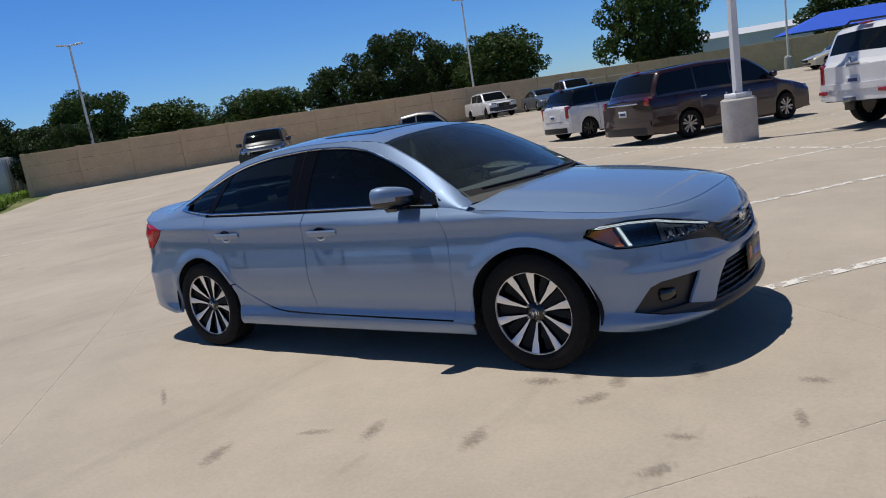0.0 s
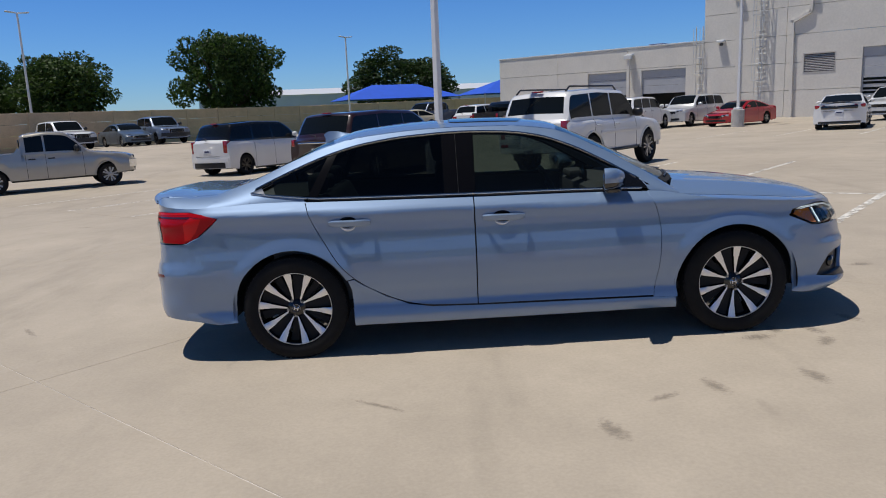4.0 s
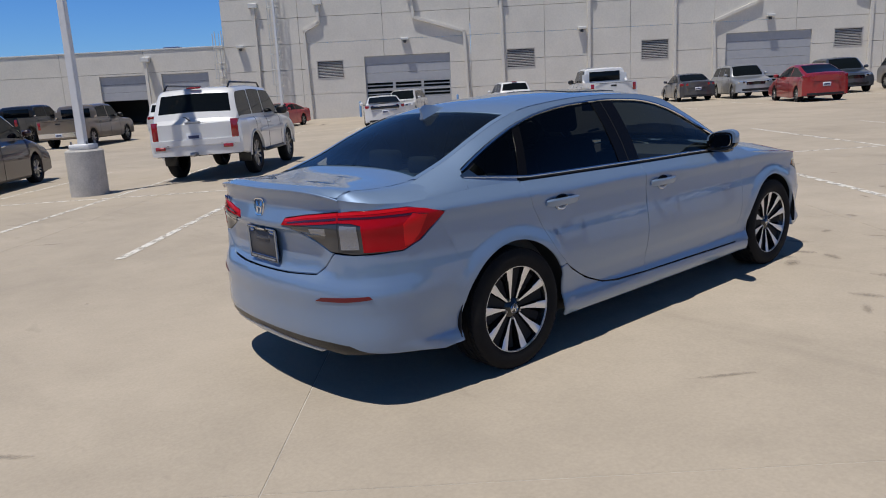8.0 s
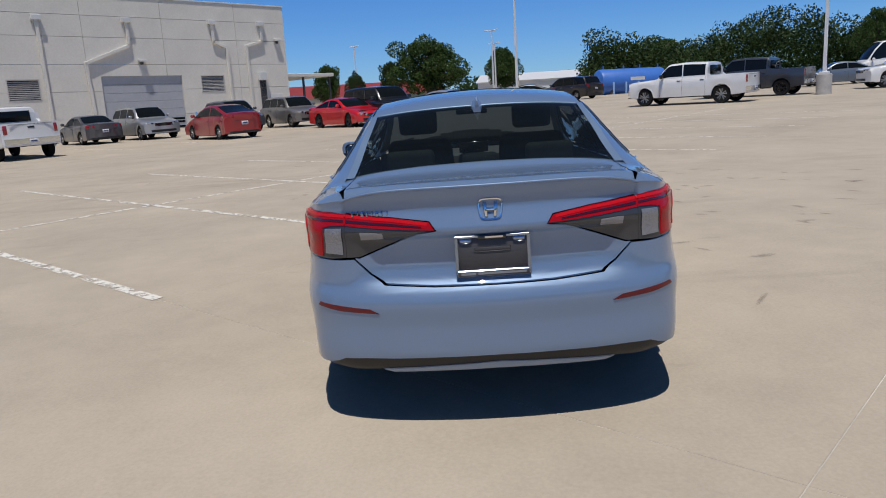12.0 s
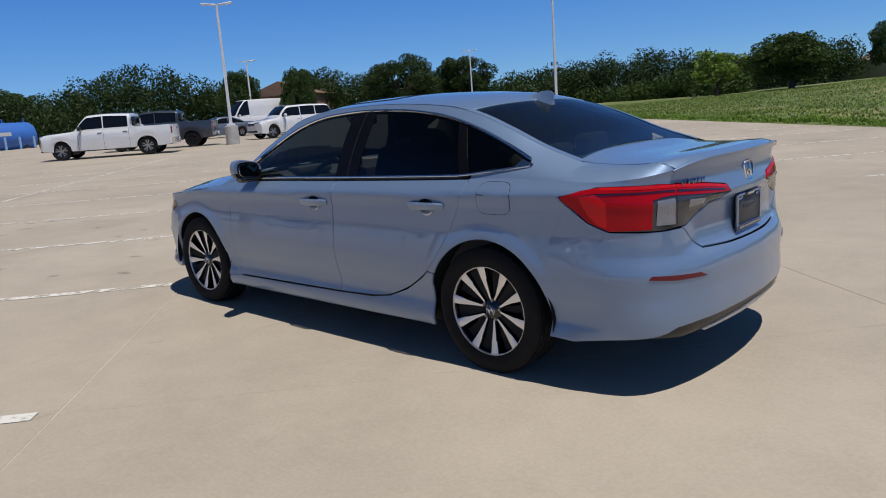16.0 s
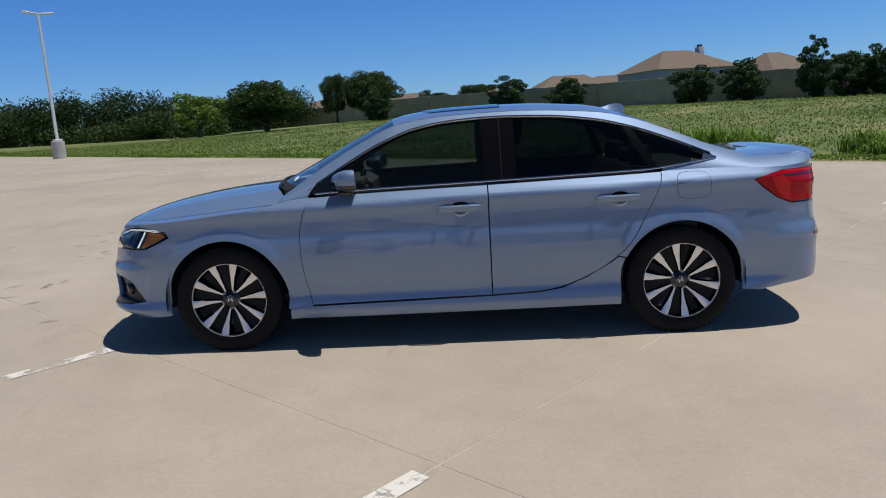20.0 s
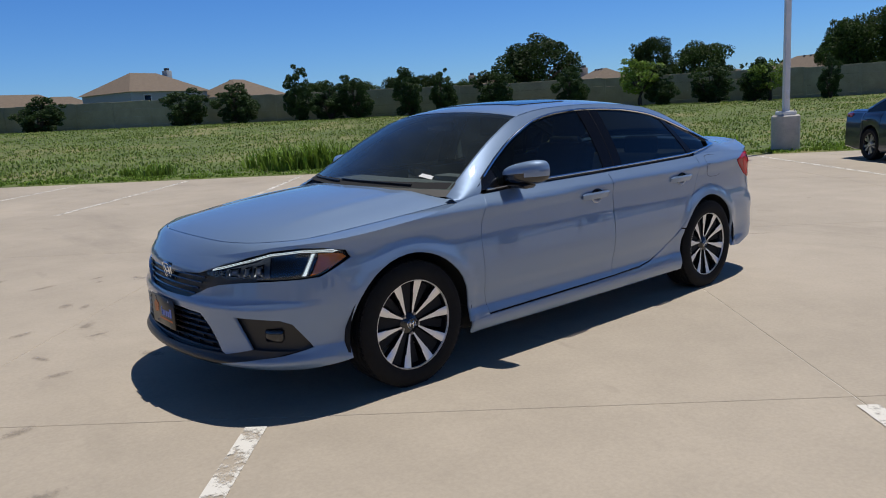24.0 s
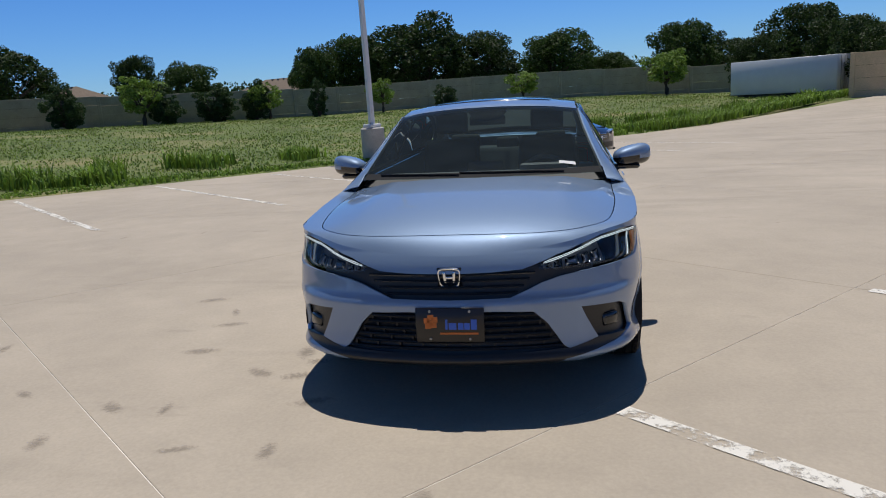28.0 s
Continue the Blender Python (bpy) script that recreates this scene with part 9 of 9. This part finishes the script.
# cedar shrubs along the fence
for k, (x, y, s, h) in enumerate(((-20.8, -59.2, 1.33, 0.85), (-24.1, -55.9, 1.26, 0.95), (-27.8, -52.2, 1.03, 1.2), (-5.9, -75.4, 1.67, 1.0), (-11.4, -69.3, 1.43, 0.85), (-29.6, -50.0, 1.2, 0.85), (-31.4, -48.6, 1.14, 0.95), (-34.6, -45.6, 0.95, 1.1), (-36.7, -43.7, 0.86, 0.97), (-39.8, -40.8, 1.19, 1.0), (-44.4, -36.2, 0.97, 0.95), (-48.2, -30.4, 1.0, 0.8), (-50.2, -27.3, 1.17, 0.8), (-52.0, -24.5, 0.84, 0.9), (-54.8, -20.1, 0.6, 0.85), (-58.6, -9.7, 0.75, 0.55), (8.0, -74.0, 1.1, 0.9))):
    tree("cedar_shrub", CED[k % 3], x, y, s, h, 77 * k, "dense dark green cedar shrub along the fence", "shrub", "cedar shrubs", land(x, y) - 0.12)
for k, (x, y, s, h) in enumerate(((-47.3, -31.7, 1.29, 1.0), (-52.5, -23.6, 1.12, 0.81), (-56.9, -15.1, 0.87, 0.77), (-60.5, -3.2, 1.18, 0.72), (-62.1, 9.2, 1.43, 1.03))):
    tree("young_tree", YOUNG[k % 2], x, y, s, h * 1.05, 33 * k, "young lime green tree on a thin trunk", "tree", "young trees")

# continuous woods far behind, one mass
def woods(pts, hgt, depth, seed, dens):
    rg_ = random.Random(seed)
    spots = []
    for (x0, y0), (x1, y1) in zip(pts, pts[1:]):
        L_ = math.hypot(x1 - x0, y1 - y0)
        for k in range(int(L_ * dens)):
            t = rg_.random()
            d = rg_.random() * depth
            x, y = x0 + (x1 - x0) * t, y0 + (y1 - y0) * t
            q = math.hypot(x, y)
            x, y = x * (1 + d / q), y * (1 + d / q)
            hh = hgt * (0.70 + 0.45 * noise.noise((x * 0.10, y * 0.10, seed)) + 0.18 * rg_.random())
            r = 0.9 + 1.1 * rg_.random()
            spots.append(((x, y, land(x, y) + max(0.6, (hh - r) * rg_.random() ** 0.55)), r))
    return spots
sp = woods([(74, -14), (78, -30), (66, -48), (60, -58), (50, -74), (40, -92), (20, -100)], 7.2, 12, 3, 12)
tagged(part_mesh("woods", leaf_mesh("woods", 5, sp, 62, 0.155, M_OAKDARK), None), "dense dark woods along the far edge", "woods", kind="stuff")
sp = woods([(140, 60), (150, 0), (140, -60), (95, -110), (30, -165), (-60, -150), (-120, -90), (-150, -20), (-130, 60), (-100, 90)], 6.0, 40, 8, 2.2)
tagged(part_mesh("far_woods", leaf_mesh("far_woods", 6, [(c, r * 1.7) for c, r in sp], 13, 0.40, M_OAKDARK), None), "distant tree line on the horizon", "woods", kind="stuff")
sp = woods([(26, -76), (36, -82), (48, -78)], 3.6, 6, 4, 9)
tagged(part_mesh("edge_brush", leaf_mesh("edge_brush", 7, sp, 30, 0.18, M_OAK), None), "green brush below the woods", "brush", kind="stuff")

# grass blades: tall clumps on the lot's edge, shorter turf behind
def blades(seed, spots, material, name, label):
    rg_ = np.random.RandomState(seed)
    V, F = [], []
    for x, y, r, n, h in spots:
        for k in range(n):
            a, q = rg_.uniform(0, 6.28), r * math.sqrt(rg_.random_sample())
            px, py = x + q * math.cos(a), y + q * math.sin(a)
            z = land(px, py) + 0.02
            hh = h * rg_.uniform(0.5, 1.15)
            b = rg_.uniform(0, 6.28)
            lean = hh * rg_.uniform(0.1, 0.75)
            w = 0.010 + 0.012 * rg_.random_sample()
            w *= 1.0 + 0.02 * math.hypot(px, py)
            cx, cy = math.cos(b), math.sin(b)
            i = len(V)
            V += [(px - cy * w, py + cx * w, z), (px + cy * w, py - cx * w, z), (px + cx * lean * 0.35 - cy * w * 0.9, py + cy * lean * 0.35 + cx * w * 0.9, z + hh * 0.6), (px + cx * lean * 0.35 + cy * w * 0.9, py + cy * lean * 0.35 - cx * w * 0.9, z + hh * 0.6), (px + cx * lean, py + cy * lean, z + hh * (0.95 - 0.25 * lean / hh))]
            F += [(i, i + 1, i + 3, i + 2), (i + 2, i + 3, i + 4)]
    me = bpy.data.meshes.new(name)
    me.from_pydata(V, [], F)
    tagged(part_mesh(name, me, material), label, "grass", kind="stuff")
rg = random.Random(15)
edge = []
for k in range(1500):
    c = rg.uniform(-60, 62)
    d = 13.0 + abs(rg.gauss(0, 0.8)) + (max(0, c - 24) * 0.10)
    x, y = lot(-d, c)
    hgt = 0.07 + 0.20 * max(0, noise.noise((c * 0.33, d, 0))) + 0.38 * sstep(17, 21, c) * sstep(50, 42, c)
    edge.append((x, y, 0.35, 26, hgt))
for c0, a0, s in ((-4.6, 14.3, 0.80), (-4.0, 14.6, 0.85), (-3.3, 14.5, 0.75), (-5.3, 15.4, 0.70), (0.3, 14.0, 0.50), (0.9, 14.2, 0.60), (-0.5, 15.2, 0.62), (1.7, 16.2, 0.65), (3.8, 16.6, 0.65), (4.5, 16.3, 0.55), (7.0, 15.8, 0.55), (-8.5, 14.2, 0.45), (12.0, 15.0, 0.45), (23.0, 17.5, 0.6), (26.0, 17.0, 0.7), (29.0, 17.2, 0.6), (33.0, 16.5, 0.75), (36.0, 16.0, 0.7), (39.0, 15.6, 0.75)):
    for q in range(5):
        x, y = lot(-a0 + rg.uniform(-0.5, 0.5), c0 + rg.uniform(-0.5, 0.5))
        edge.append((x, y, 0.42, 64, s * rg.uniform(0.6, 1.05)))
blades(3, edge, M_BLADE, "tall_grass", "tall bright green grass along the edge of the lot")
turf_spots = []
for k in range(5200):
    a, c = -15.3 - 46 * rg.random() ** 1.6, rg.uniform(-62, 56)
    x, y = lot(a, c)
    turf_spots.append((x, y, 1.9, 22, 0.05 + 0.09 * rg.random()))
blades(4, turf_spots, M_BLADE2, "field_grass", "green field grass and low weeds")
